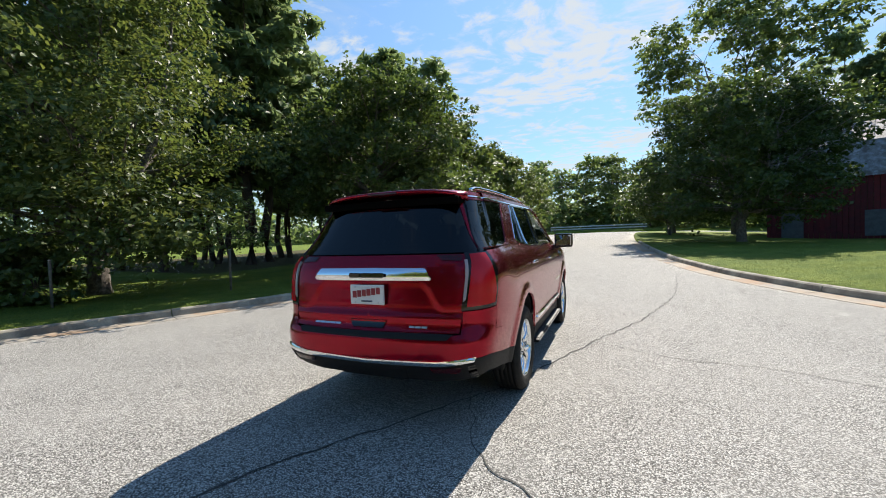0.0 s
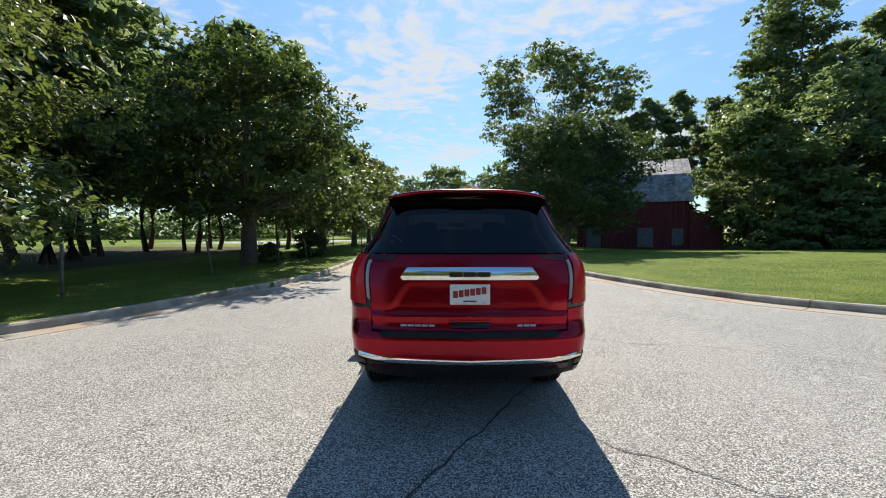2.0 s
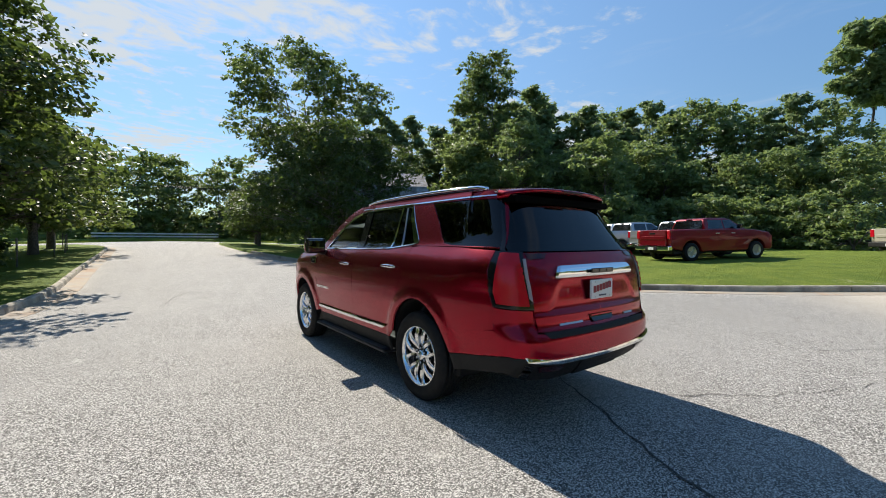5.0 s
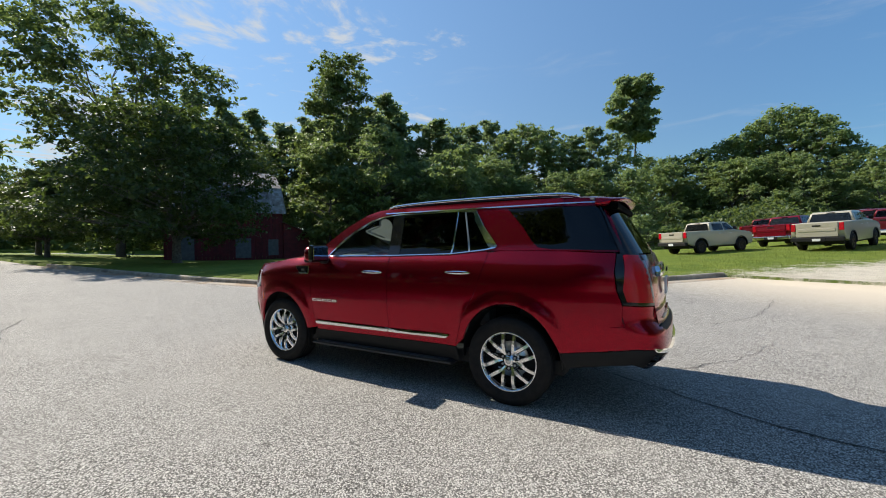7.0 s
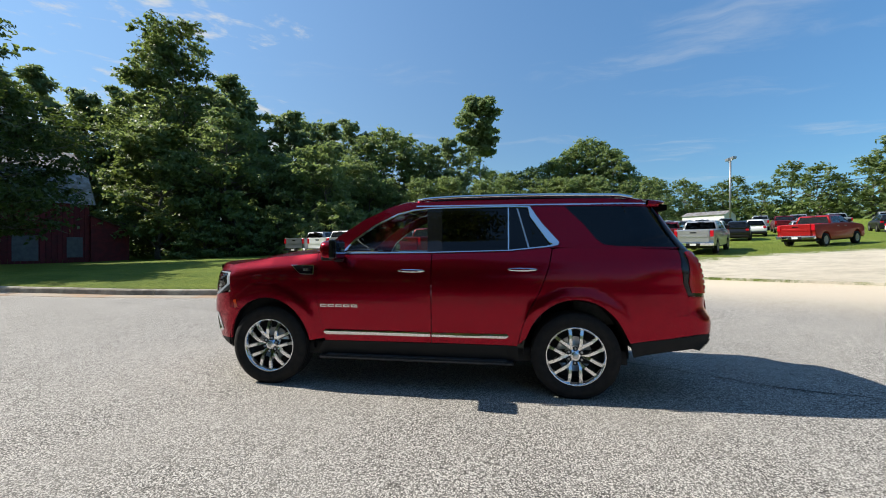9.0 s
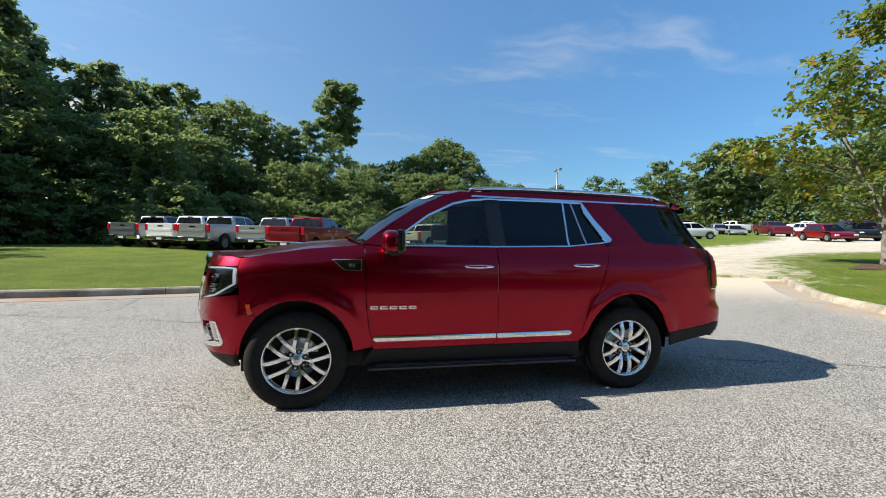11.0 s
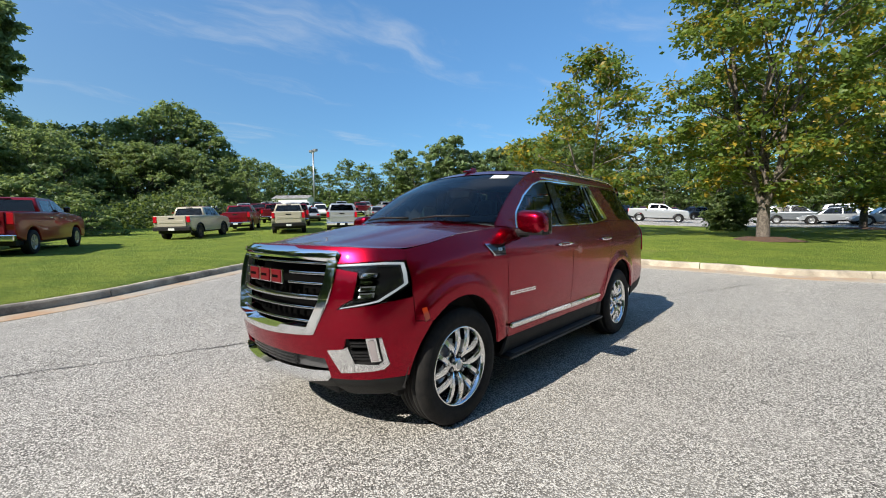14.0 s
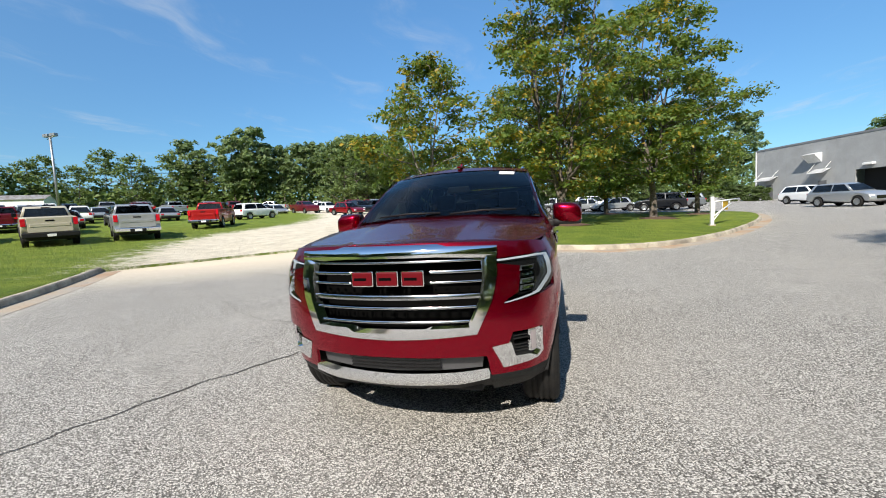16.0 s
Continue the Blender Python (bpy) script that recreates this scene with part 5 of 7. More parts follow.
            skin("lamp_glass", F((0.795, z0 + 0.008), (0.850, z0 + 0.011), (0.852, z0 + 0.026), (0.798, z0 + 0.023)), CHROME, lamp, lift=-0.012, thick=0.01, sides=side, step=0.03)
        skin("lamp_cover", shell, LENS, lamp, lift=0.004, thick=0, sides=side, step=0.04, label="clear lens").visible_shadow = False
        fog = [(0.605, 0.632), (0.70, 0.645), (0.725, 0.715), (0.886, 0.722), (0.888, 0.56), (0.862, 0.52), (0.66, 0.492)]
        pod = skin("fog_lamp_pod", F(*fog), PLASTIC, car, lift=-0.03, thick=0.02, sides=side, label="black fog lamp recess with chrome edge")
        skin("pod_chrome", F((0.605, 0.632), (0.712, 0.648), (0.735, 0.538), (0.85, 0.532), (0.870, 0.555), (0.878, 0.712), (0.886, 0.718), (0.886, 0.552), (0.862, 0.520), (0.66, 0.494)), CHROME, pod, lift=0.006, thick=0.04, sides=side, step=0.03)
        skin("fog_lamp", F((0.825, 0.708), (0.868, 0.712), (0.864, 0.565), (0.826, 0.562)), CHROME, pod, lift=-0.012, thick=0.02, sides=side, step=0.03)
        skin("fog_lens", F((0.832, 0.700), (0.860, 0.703), (0.857, 0.574), (0.833, 0.571)), SMOKED, pod, lift=-0.008, thick=0.01, sides=side, step=0.03)
        for k in range(7):
            skin("pod_fin", F((0.735, 0.575 + 0.020 * k), (0.820, 0.577 + 0.020 * k), (0.820, 0.585 + 0.020 * k), (0.738, 0.583 + 0.020 * k)), GLOSS, pod, lift=-0.018, thick=0.012, sides=side, step=0.04)
        skin("corner_valance", F((0.58, 0.45), (0.80, 0.455)) + Y((1.985, 0.455), (1.985, 0.36)) + F((0.80, 0.33), (0.58, 0.31)), PLASTIC, car, sides=side, label="black plastic lower corner")
        # rear lamps and bumper corner
        tl = R((0.755, 0.968), (0.75, 1.385)) + Y((-2.455, 1.388), (-2.45, 1.25), (-2.465, 1.10), (-2.505, 0.985))
        tail = skin("tail_light", tl, GLOSS, car, lift=0.004, sides=side, step=0.04, label="tall red tail light with black outer edge")
        skin("red_lens", R((0.795, 0.995), (0.79, 1.37), (0.87, 1.374)) + Y((-2.50, 1.37), (-2.505, 1.10), (-2.535, 1.01)), REDLENS, tail, lift=0.014, thick=0.012, sides=side, step=0.04)
        for k in range(6):
            z0 = 1.04 + 0.05 * k
            skin("led_bar", R((0.815, z0), (0.815, z0 + 0.03), (0.862, z0 + 0.03), (0.862, z0)), REDLENS, tail, lift=0.020, thick=0.008, sides=side, step=0.04)
        skin("reverse_bar", R((0.768, 1.03), (0.763, 1.33), (0.784, 1.33), (0.789, 1.05)), SMOKED, tail, lift=0.014, thick=0.012, sides=side, step=0.04)
        skin("tailgate_lamp", R((0.55, 1.372), (0.742, 1.372), (0.744, 1.325), (0.59, 1.335)), DARKRED, car, lift=0.006, thick=0.006, sides=side, step=0.04)
        skin("reflector", R((0.53, 0.552), (0.76, 0.565), (0.74, 0.525), (0.545, 0.515)), DARKRED, car, lift=0.010, thick=0.01, sides=side, step=0.04, label="red rear reflector")
        for k in range(6):
            skin("bumper_vent", R((0.80, 0.465 + 0.02 * k), (0.85, 0.475 + 0.02 * k), (0.85, 0.485 + 0.02 * k), (0.80, 0.475 + 0.02 * k)), GLOSS, car, lift=0.008, thick=0.008, sides=side, step=0.04)
        # running board
        bm = bmesh.new()
        add_box(bm, -1.0, -0.84, -0.97, 0.97, 0.300, 0.335, 0.015)
        board = part("running_board", bm, PLASTIC, car, "black running board", smooth=False)
        bm = bmesh.new()
        add_box(bm, -0.99, -0.89, -0.90, 0.90, 0.335, 0.341, 0.003)
        tread = part("tread_strip", bm, GREYPLASTIC, board, "grey ribbed tread", smooth=False)
        bm = bmesh.new()
        add_box(bm, -1.006, -1.0, -0.95, 0.95, 0.312, 0.324, 0.002)
        bright = part("board_edge", bm, GREYPLASTIC, board, smooth=False)
        # roof rail
        rail_pts = [(-0.655, 0.02, 1.905), (-0.66, -0.10, 1.922), (-0.665, -0.5, 1.938), (-0.665, -1.3, 1.942), (-0.66, -1.95, 1.930), (-0.65, -2.12, 1.905)]
        tube_rail = tube_part("roof_rail", [tuple(p) for p in spline(rail_pts, 0.08)], 0.019, CHROME, car, "bright metal roof rail")
        base_pts = [(x * 1.0, y, z - 0.026) for x, y, z in rail_pts[1:-1]]
        rail_foot = tube_part("rail_base", [tuple(p) for p in spline(base_pts, 0.1)], 0.016, GLOSS, car, "black roof rail base")
        # mirror
        bm = bmesh.new()
        bmesh.ops.create_uvsphere(bm, u_segments=24, v_segments=16, radius=1)
        for v in bm.verts:
            x, y, z = v.co
            v.co = Vector((-1.10 + 0.125 * math.copysign(abs(x) ** 0.6, x), 0.795 + 0.085 * math.copysign(abs(y) ** (0.8 if y > 0 else 0.25), y), 1.395 + 0.092 * math.copysign(abs(z) ** 0.55, z) + 0.02 * x))
        mir = part("door_mirror", bm, PAINT, car, "dark red door mirror with black base")
        bm = bmesh.new()
        add_box(bm, -1.205, -0.99, 0.697, 0.712, 1.318, 1.472, 0.006)
        mg = part("mirror_glass", bm, material("mirror_silver", (0.42, 0.45, 0.50), 0.02, 1.0) if sg > 0 else bpy.data.materials["mirror_silver"], mir, smooth=False)
        bm = bmesh.new()
        add_box(bm, -1.230, -0.970, 0.702, 0.770, 1.296, 1.492, 0.028)
        mr = part("mirror_rim", bm, GLOSS, mir, smooth=False)
        bm = bmesh.new()
        add_box(bm, -1.215, -0.975, 0.715, 0.850, 1.290, 1.345, 0.02)
        mb = part("mirror_base", bm, PLASTIC, mir, smooth=False)
        bm = bmesh.new()
        add_box(bm, -1.03, -0.90, 0.72, 0.80, 1.27, 1.34, 0.02)
        ms = part("mirror_stalk", bm, PLASTIC, mir, smooth=False)
        if sg < 0:
            for ob in (board, tread, bright, tube_rail, rail_foot, mir, mg, mr, mb, ms):
                ob.data.transform(Matrix.Diagonal((-1, 1, 1, 1)))
                ob.data.flip_normals()
        # wheel housing
        for yc in (1.5355, -1.5355):
            bm = bmesh.new()
            prev = None
            for k in range(21):
                a = math.pi * k / 20
                zz = 0.38 + 0.545 * math.sin(a)
                ring = [bm.verts.new((x, yc + 0.478 * math.cos(a), zz)) for x in (0.02 - float(np.interp(zz, *WIDE)), -0.55)]
                if prev:
                    bm.faces.new((prev[0], prev[1], ring[1], ring[0]))
                prev = ring
            bmesh.ops.contextual_create(bm, geom=[v for v in bm.verts if v.co.x > -0.6])
            liner = part("wheel_housing", bm, PLASTIC, car, "black wheel housing")
            if sg < 0:
                liner.data.transform(Matrix.Diagonal((-1, 1, 1, 1)))
    # nose, one piece across
    C = S_FRONT
    nose_hole = F((0.605, 0.632), (0.70, 0.645), (0.725, 0.715), (0.886, 0.722), (0.888, 0.56), (0.862, 0.52), (0.66, 0.492))
    skin("front_bumper", [(C, 0.70)] + F((0.24, 0.708), (0.52, 0.728), (0.61, 0.92), (0.632, 1.17), (0.64, 1.125), (0.772, 1.102), (0.762, 0.948), (0.705, 0.915), (0.675, 0.883), (0.80, 0.903), (0.905, 0.924)) + Y((1.982, 0.945), (1.972, 0.796), (1.845, 0.776), (1.884, 0.722), (1.930, 0.648), (1.963, 0.570), (1.984, 0.488), (1.986, 0.46)) + F((0.80, 0.455), (0.59, 0.45), (0.575, 0.575), (0.56, 0.578)) + [(C, 0.582)], PAINT, car, holes=[nose_hole], sides="W", label="dark red front bumper")
    skin("grille_backing", [(C, 0.72)] + F((0.25, 0.73), (0.50, 0.75), (0.59, 0.92), (0.60, 1.19)) + [(C, 1.20)], BLACKMESH, car, lift=-0.14, thick=0.0, sides="W", label="black grille mesh")
    ring_out = [(C, 0.698)] + F((0.24, 0.706), (0.525, 0.726), (0.615, 0.92), (0.638, 1.175)) + F((0.585, 1.175), (0.555, 0.92), (0.485, 0.768), (0.265, 0.765), (0.22, 0.74)) + [(C, 0.738)]
    skin("grille_frame", ring_out, CHROME, car, lift=0.014, thick=0.08, sides="W", step=0.035, label="chrome grille surround")
    skin("grille_top_bar", [(C, 1.185)] + F((0.30, 1.185), (0.64, 1.168), (0.635, 1.215), (0.36, 1.225), (0.30, 1.242)) + [(C, 1.242)], CHROME, car, lift=0.02, thick=0.06, sides="W", step=0.02, mould=lambda s_, q: 0.014 * math.sin(math.pi * min(1, max(0, (q - 1.165) / 0.085))), label="chrome bar above the grille")
    round_bar = lambda z, h: (lambda s_, q: 0.004 * math.sqrt(max(0.0, 1 - ((q - z) / h) ** 2)))
    for z, x1, gap, h in ((1.158, 0.572, 0.0, 0.006), (1.092, 0.567, 0.265, 0.008), (1.030, 0.562, 0.265, 0.006), (0.944, 0.553, 0.0, 0.014), (0.880, 0.53, 0.0, 0.006), (0.797, 0.49, 0.0, 0.006)):
        if gap:
            for side in "LR":
                skin("grille_bar", F((gap, z - h), (x1, z - h), (x1, z), (x1, z + h), (gap, z + h), (gap, z)), GRILLEBAR, car, lift=-0.020, thick=0.014, sides=side, step=0.02, mould=round_bar(z, h * 1.05))
        else:
            skin("grille_bar", [(C, z - h)] + F((x1, z - h), (x1, z), (x1, z + h)) + [(C, z + h), (C, z)], GRILLEBAR, car, lift=-0.020, thick=0.014, sides="W", step=0.02, mould=round_bar(z, h * 1.05))
    for side in "LR":
        skin("grille_upright", F((0.540, 0.80), (0.553, 0.875), (0.565, 0.934), (0.575, 1.158), (0.563, 1.158), (0.553, 0.934), (0.541, 0.875), (0.530, 0.80)), GRILLEBAR, car, lift=-0.018, thick=0.03, sides=side, step=0.04)
    for k in range(15):
        x = -0.49 + 0.07 * k
        for z0, z1 in ((0.955, 0.995), (0.815, 0.865)):
            if x >= 0:
                skin("grille_rib", F((x + 0.004, z0), (x + 0.014, z0), (x + 0.014, z1), (x + 0.004, z1)), BLACKMESH, car, lift=-0.085, thick=0.02, sides="L", step=0.08)
                skin("grille_rib", F((x + 0.004, z0), (x + 0.014, z0), (x + 0.014, z1), (x + 0.004, z1)), BLACKMESH, car, lift=-0.085, thick=0.02, sides="R", step=0.08)
    # emblem: three plain red shapes with bright rims
    for x0 in (-0.162, 0.0, 0.162):
        for grow, mat, y in ((0.006, CHROME, 2.440), (0.0, EMBLEM, 2.447)):
            bm = bmesh.new()
            w, h = 0.066 + grow, 0.042 + grow
            add_box(bm, x0 - w, x0 + w, y - 0.02, y, 1.058 - h, 1.058 + h, 0.008)
            part("emblem_shape", bm, mat, car, "red emblem shape with chrome rim", smooth=False)
        boxy("emblem_slot", BLACKMESH, car, (x0 - 0.030, x0 + 0.050, 2.4465, 2.4485, 1.049, 1.066), 0.0)
    skin("lower_intake", [(C, 0.470)] + F((0.55, 0.482), (0.565, 0.575)) + [(C, 0.582)], GREYPLASTIC, car, lift=-0.05, thick=0.0, sides="W", label="grey lower air intake")
    for k in range(4):
        z0 = 0.49 + 0.022 * k
        skin("intake_slat", [(C, z0)] + F((0.30, z0), (0.30, z0 + 0.010)) + [(C, z0 + 0.010)], GLOSS, car, lift=-0.02, thick=0.03, sides="W", step=0.05)
    skin("bumper_lip", [(C, 0.408)] + F((0.40, 0.418), (0.575, 0.443), (0.58, 0.476), (0.40, 0.464)) + [(C, 0.456)], CHROME, car, lift=0.010, thick=0.05, sides="W", step=0.025, mould=lambda s_, q: 0.010 * math.sin(math.pi * min(1, max(0, (q - 0.385) / 0.10))), label="chrome front skid strip")
    skin("front_valance", [(C, 0.30)] + F((0.60, 0.31), (0.60, 0.43)) + [(C, 0.42)], PLASTIC, car, lift=-0.02, thick=0.02, sides="W", label="black lower valance")
    # tail, one piece across
    B = S_REAR
    def crease(s_, z):
        x = abs(float(body(s_, z)[0]))
        half = 0.47 + 0.16 * (1.18 - z) / 0.25
        dish = (1 - ramp(half - 0.05, half + 0.03, x)) * ramp(0.925, 0.985, z) * (1 - ramp(1.12, 1.20, z))
        ledge = ramp(0.80, 0.88, z) * (1 - ramp(0.925, 0.945, z))
        return float(0.010 * ledge - 0.010 * dish)

    skin("tailgate", [(B, 0.805)] + R((0.745, 0.815), (0.752, 1.378)) + [(B, 1.378)], PAINT, car, sides="W", mould=crease, step=0.028, label="dark red tailgate")
    skin("rear_bumper", [(B, 0.585)] + R((0.60, 0.60), (0.82, 0.63)) + Y((-2.60, 0.635), (-2.398, 0.604), (-2.413, 0.797), (-2.523, 0.811), (-2.505, 0.975)) + R((0.765, 0.96), (0.758, 0.80), (0.70, 0.795), (0.66, 0.76)) + [(B, 0.755)], PAINT, car, sides="W", label="dark red rear bumper")
    skin("bumper_step", [(B, 0.757)] + R((0.66, 0.762), (0.70, 0.80), (0.62, 0.806)) + [(B, 0.803)], PLASTIC, car, lift=-0.004, sides="W", label="black bumper step pad")
    skin("bumper_strip", [(B, 0.565)] + R((0.60, 0.58), (0.84, 0.612), (0.855, 0.64), (0.60, 0.604)) + [(B, 0.588)], CHROME, car, lift=0.012, thick=0.03, sides="W", step=0.025, mould=lambda s_, q: 0.010 * math.sin(math.pi * min(1, max(0, (q - 0.56) / 0.08))), label="chrome rear bumper strip")
    skin("rear_valance", [(B, 0.415)] + R((0.55, 0.42), (0.80, 0.46)) + Y((-2.57, 0.50), (-2.05, 0.41), (-2.015, 0.535), (-2.60, 0.628)) + R((0.82, 0.625), (0.60, 0.592)) + [(B, 0.578)], PLASTIC, car, sides="W", label="black plastic lower bumper")
    skin("hitch_cover", [(B, 0.425)] + R((0.30, 0.425), (0.33, 0.555), (0.28, 0.565)) + [(B, 0.562)], PLASTIC, car, lift=0.012, thick=0.012, sides="W", label="black hitch cover")
    skin("rear_window", [(B, 1.392)] + R((0.835, 1.392), (0.80, 1.50), (0.655, 1.815)) + [(B, 1.83)], PRIVACY, car, lift=-0.006, thick=0.0, sides="W", label="dark rear window glass")
    bar = skin("tailgate_bar", [(B, 1.185)] + R((0.515, 1.185), (0.525, 1.20), (0.475, 1.272)) + [(B, 1.276)], CHROME, car, lift=0.03, thick=0.03, sides="W", step=0.03, mould=lambda s, z: 0.012 * math.sin(math.pi * (z - 1.185) / 0.09), label="chrome tailgate bar")
    for k in range(3):
        boxy("bar_badge", GLOSS, bar, (-0.155 + 0.105 * k, -0.055 + 0.105 * k, -2.80, -2.785, 1.212, 1.25), 0.006)
    plate = boxy("dealer_plate", PLATE, car, (-0.152, 0.152, -2.795, -2.775, 1.003, 1.157), 0.006, "white dealer plate with red wording bars")
    for k in range(6):
        boxy("plate_mark", INKRED, plate, (-0.128 + 0.043 * k, -0.092 + 0.043 * k, -2.799, -2.794, 1.055 + 0.006 * k, 1.108 + 0.006 * k), 0.002)
    boxy("plate_mark", INKBLUE, plate, (-0.05, 0.05, -2.798, -2.794, 1.024, 1.036), 0.001)
    for x in (-0.105, 0.105):
        for z in (1.02, 1.14):
            boxy("plate_screw", BRUSHED, plate, (x - 0.006, x + 0.006, -2.799, -2.794, z - 0.006, z + 0.006), 0.002)
    pocket = skin("tailgate_handle", [(B, 0.822)] + R((0.135, 0.822), (0.165, 0.875), (0.16, 0.885)) + [(B, 0.885)], GLOSS, car, lift=0.016, thick=0.006, sides="W", step=0.04, label="recessed tailgate handle")
    skin("handle_lip", [(B, 0.872)] + R((0.158, 0.872), (0.158, 0.884)) + [(B, 0.884)], PAINT, pocket, lift=0.026, thick=0.012, sides="W", step=0.04)
    for k in range(5):
        skin("tailgate_badge", R((0.525 - 0.054 * k, 0.848), (0.48 - 0.054 * k, 0.848), (0.48 - 0.054 * k, 0.832), (0.525 - 0.054 * k, 0.832)), BRUSHED, car, lift=0.014, thick=0.010, sides="L", step=0.05)
    for k in range(3):
        skin("tailgate_badge", R((0.36 + 0.05 * k, 0.848), (0.40 + 0.05 * k, 0.848), (0.40 + 0.05 * k, 0.832), (0.36 + 0.05 * k, 0.832)), BRUSHED, car, lift=0.014, thick=0.010, sides="R", step=0.05)
    # bonnet and the strip of bodywork under its front edge
    lip_z = lambda u: 1.262 - 0.022 * abs(u) ** 2
    nose_top = [at_x(0.86 * k / 12, lip_z(k / 12), True) for k in range(13)]
    skin("bonnet_front", [(C, 1.232)] + F((0.30, 1.232), (0.36, 1.218), (0.635, 1.208), (0.635, 1.154), (0.80, 1.166), (0.87, 1.170)) + Y((1.998, 1.171), (1.985, zf(1.985) - 0.012)) + nose_top[::-1][:-1] + [(C, 1.262)], PAINT, car, sides="W", step=0.04, label="dark red leading edge of the bonnet")
    ys_ = np.linspace(0.95, 2.05, 24)
    xe_ = [-float(body(*at_y(y, zf(y) - 0.012))[0]) - 0.006 for y in ys_]
    bm = bmesh.new()
    rows = []
    N, M = 44, 36
    for i in range(N + 1):
        u = -1 + 2 * i / N
        end = body(*at_x(0.86 * abs(u), lip_z(u), True))
        row = []
        for j in range(M + 1):
            v = j / M
            yb = 1.02 + 0.12 * (1 - u * u)
            y = yb + (end[1] - yb) * v
            wide = float(np.interp(y, ys_, xe_))
            wide = wide + (0.86 - wide) * ramp(0.75, 1.0, v)
            dome = 0.052 * (1 - abs(u) ** 3.2)
            ridge = 0.016 * (1 - ramp(0.46, 0.58, abs(u) + 0.08 * v)) - 0.006 * (1 - ramp(0.05, 0.30, abs(u)))
            z = zf(y) - 0.010 + dome + ridge * (1 - 0.6 * v)
            w = float(ramp(0.80, 1.0, v)) ** 1.3
            z = z + (end[2] - z) * w
            row.append(bm.verts.new((u * wide, y, z)))
        rows.append(row)
    for a, b in zip(rows, rows[1:]):
        for j in range(M):
            bm.faces.new((a[j], a[j + 1], b[j + 1], b[j]))
    bmesh.ops.recalc_face_normals(bm, faces=bm.faces)
    part("bonnet", bm, PAINT, car, "dark red sculpted bonnet")
    boxy("engine_bay", PLASTIC, car, (-0.83, 0.83, 1.1, 2.0, 0.5, 1.20), 0.05, "dark engine bay under the bonnet")
    # windscreen, cowl, wipers
    post = [(0.99, 1.40), (0.80, 1.545), (0.57, 1.70), (0.30, 1.832), (0.12, 1.88)]
    edge = [body(*at_y(float(np.interp(t, range(5), [p[0] for p in post])), float(np.interp(t, range(5), [p[1] for p in post])))) for t in np.linspace(0, 4, 17)]
    bm = bmesh.new()
    rows = []
    for k, p in enumerate(edge):
        v = k / 16
        row = []
        for i in range(25):
            u = -1 + i / 12
            row.append(bm.verts.new((-p[0] * u * 0.985, p[1] + (0.17 - 0.04 * v) * (1 - u * u), p[2] + (0.046 * v) * (1 - abs(u) ** 2.4) - 0.003)))
        rows.append(row)
    for a, b in zip(rows, rows[1:]):
        for i in range(24):
            bm.faces.new((a[i], a[i + 1], b[i + 1], b[i]))
    bmesh.ops.recalc_face_normals(bm, faces=bm.faces)
    bm.verts.index_update()
    # the top rows of the pane belong to the roof's painted header
    bm.verts.ensure_lookup_table()
    top_faces = [f for f in bm.faces if min(v.index for v in f.verts) >= 13 * 25]
    head = bmesh.new()
    seen = {}
    for f in top_faces:
        loop = []
        for v in f.verts:
            if v.index not in seen:
                seen[v.index] = head.verts.new(v.co + Vector((0, 0.004, 0.006)))
            loop.append(seen[v.index])
        head.faces.new(loop)
    bmesh.ops.delete(bm, geom=top_faces, context="FACES")
    part("roof_header", head, PAINT, car, "dark red front edge of the roof")
    wind = part("windscreen", bm, SCREEN, car, "clear windscreen with stickers")
    for dims, mat in (((-0.60, -0.50, 0.22, 0.225, 1.0, 1.0), PAPER),):
        bm = bmesh.new()
        a, b = edge[11], edge[12]
        q = [(-0.60, 0.30 + 0.0, 0), (-0.48, 0, 0)]
        vs = []
        for (e, xx) in ((a, -0.60), (a, -0.45), (b, -0.45), (b, -0.60)):
            u = xx / abs(e[0])
            vk = 11 / 16 if e is a else 12 / 16
            vs.append(bm.verts.new((xx, e[1] + (0.17 - 0.04 * vk) * (1 - u * u) + 0.004, e[2] + 0.050 * vk * (1 - u * u))))
        bm.faces.new(vs)
        part("sticker", bm, PLATE, wind, "white windscreen sticker", smooth=False)
    bm = bmesh.new()
    rows = []
    for i in range(25):
        u = -1 + i / 12
        rows.append([bm.verts.new((u * 0.86, 0.98 + 0.17 * (1 - u * u), 1.385)), bm.verts.new((u * 0.86, 1.06 + 0.13 * (1 - u * u), 1.375 + 0.045 * (1 - abs(u) ** 3)))])
    for a, b in zip(rows, rows[1:]):
        bm.faces.new((a[0], a[1], b[1], b[0]))
    part("cowl", bm, PLASTIC, car, "black plastic cowl")
    for x0, x1 in ((0.62, 0.02), (-0.08, -0.66)):
        tube_part("wiper", [(x0, 1.14 - 0.13 * x0 * x0, 1.435), ((x0 + x1) / 2, 1.135, 1.455), (x1, 1.10 - 0.13 * x1 * x1, 1.45)], 0.009, PLASTIC, car, "black wiper arm")
    # roof, spoiler, aerial
    bm = bmesh.new()
    rows = []
    for j in range(31):
        v = j / 30
        y = 0.12 + (-2.30 - 0.12) * v
        zz = float(np.interp(y, [-2.3, -2.0, -1.5, -0.5, 0.12], [1.883, 1.893, 1.90, 1.90, 1.88]))
        e = body(*at_y(y, zz))
        row = []
        for i in range(25):
            u = -1 + i / 12
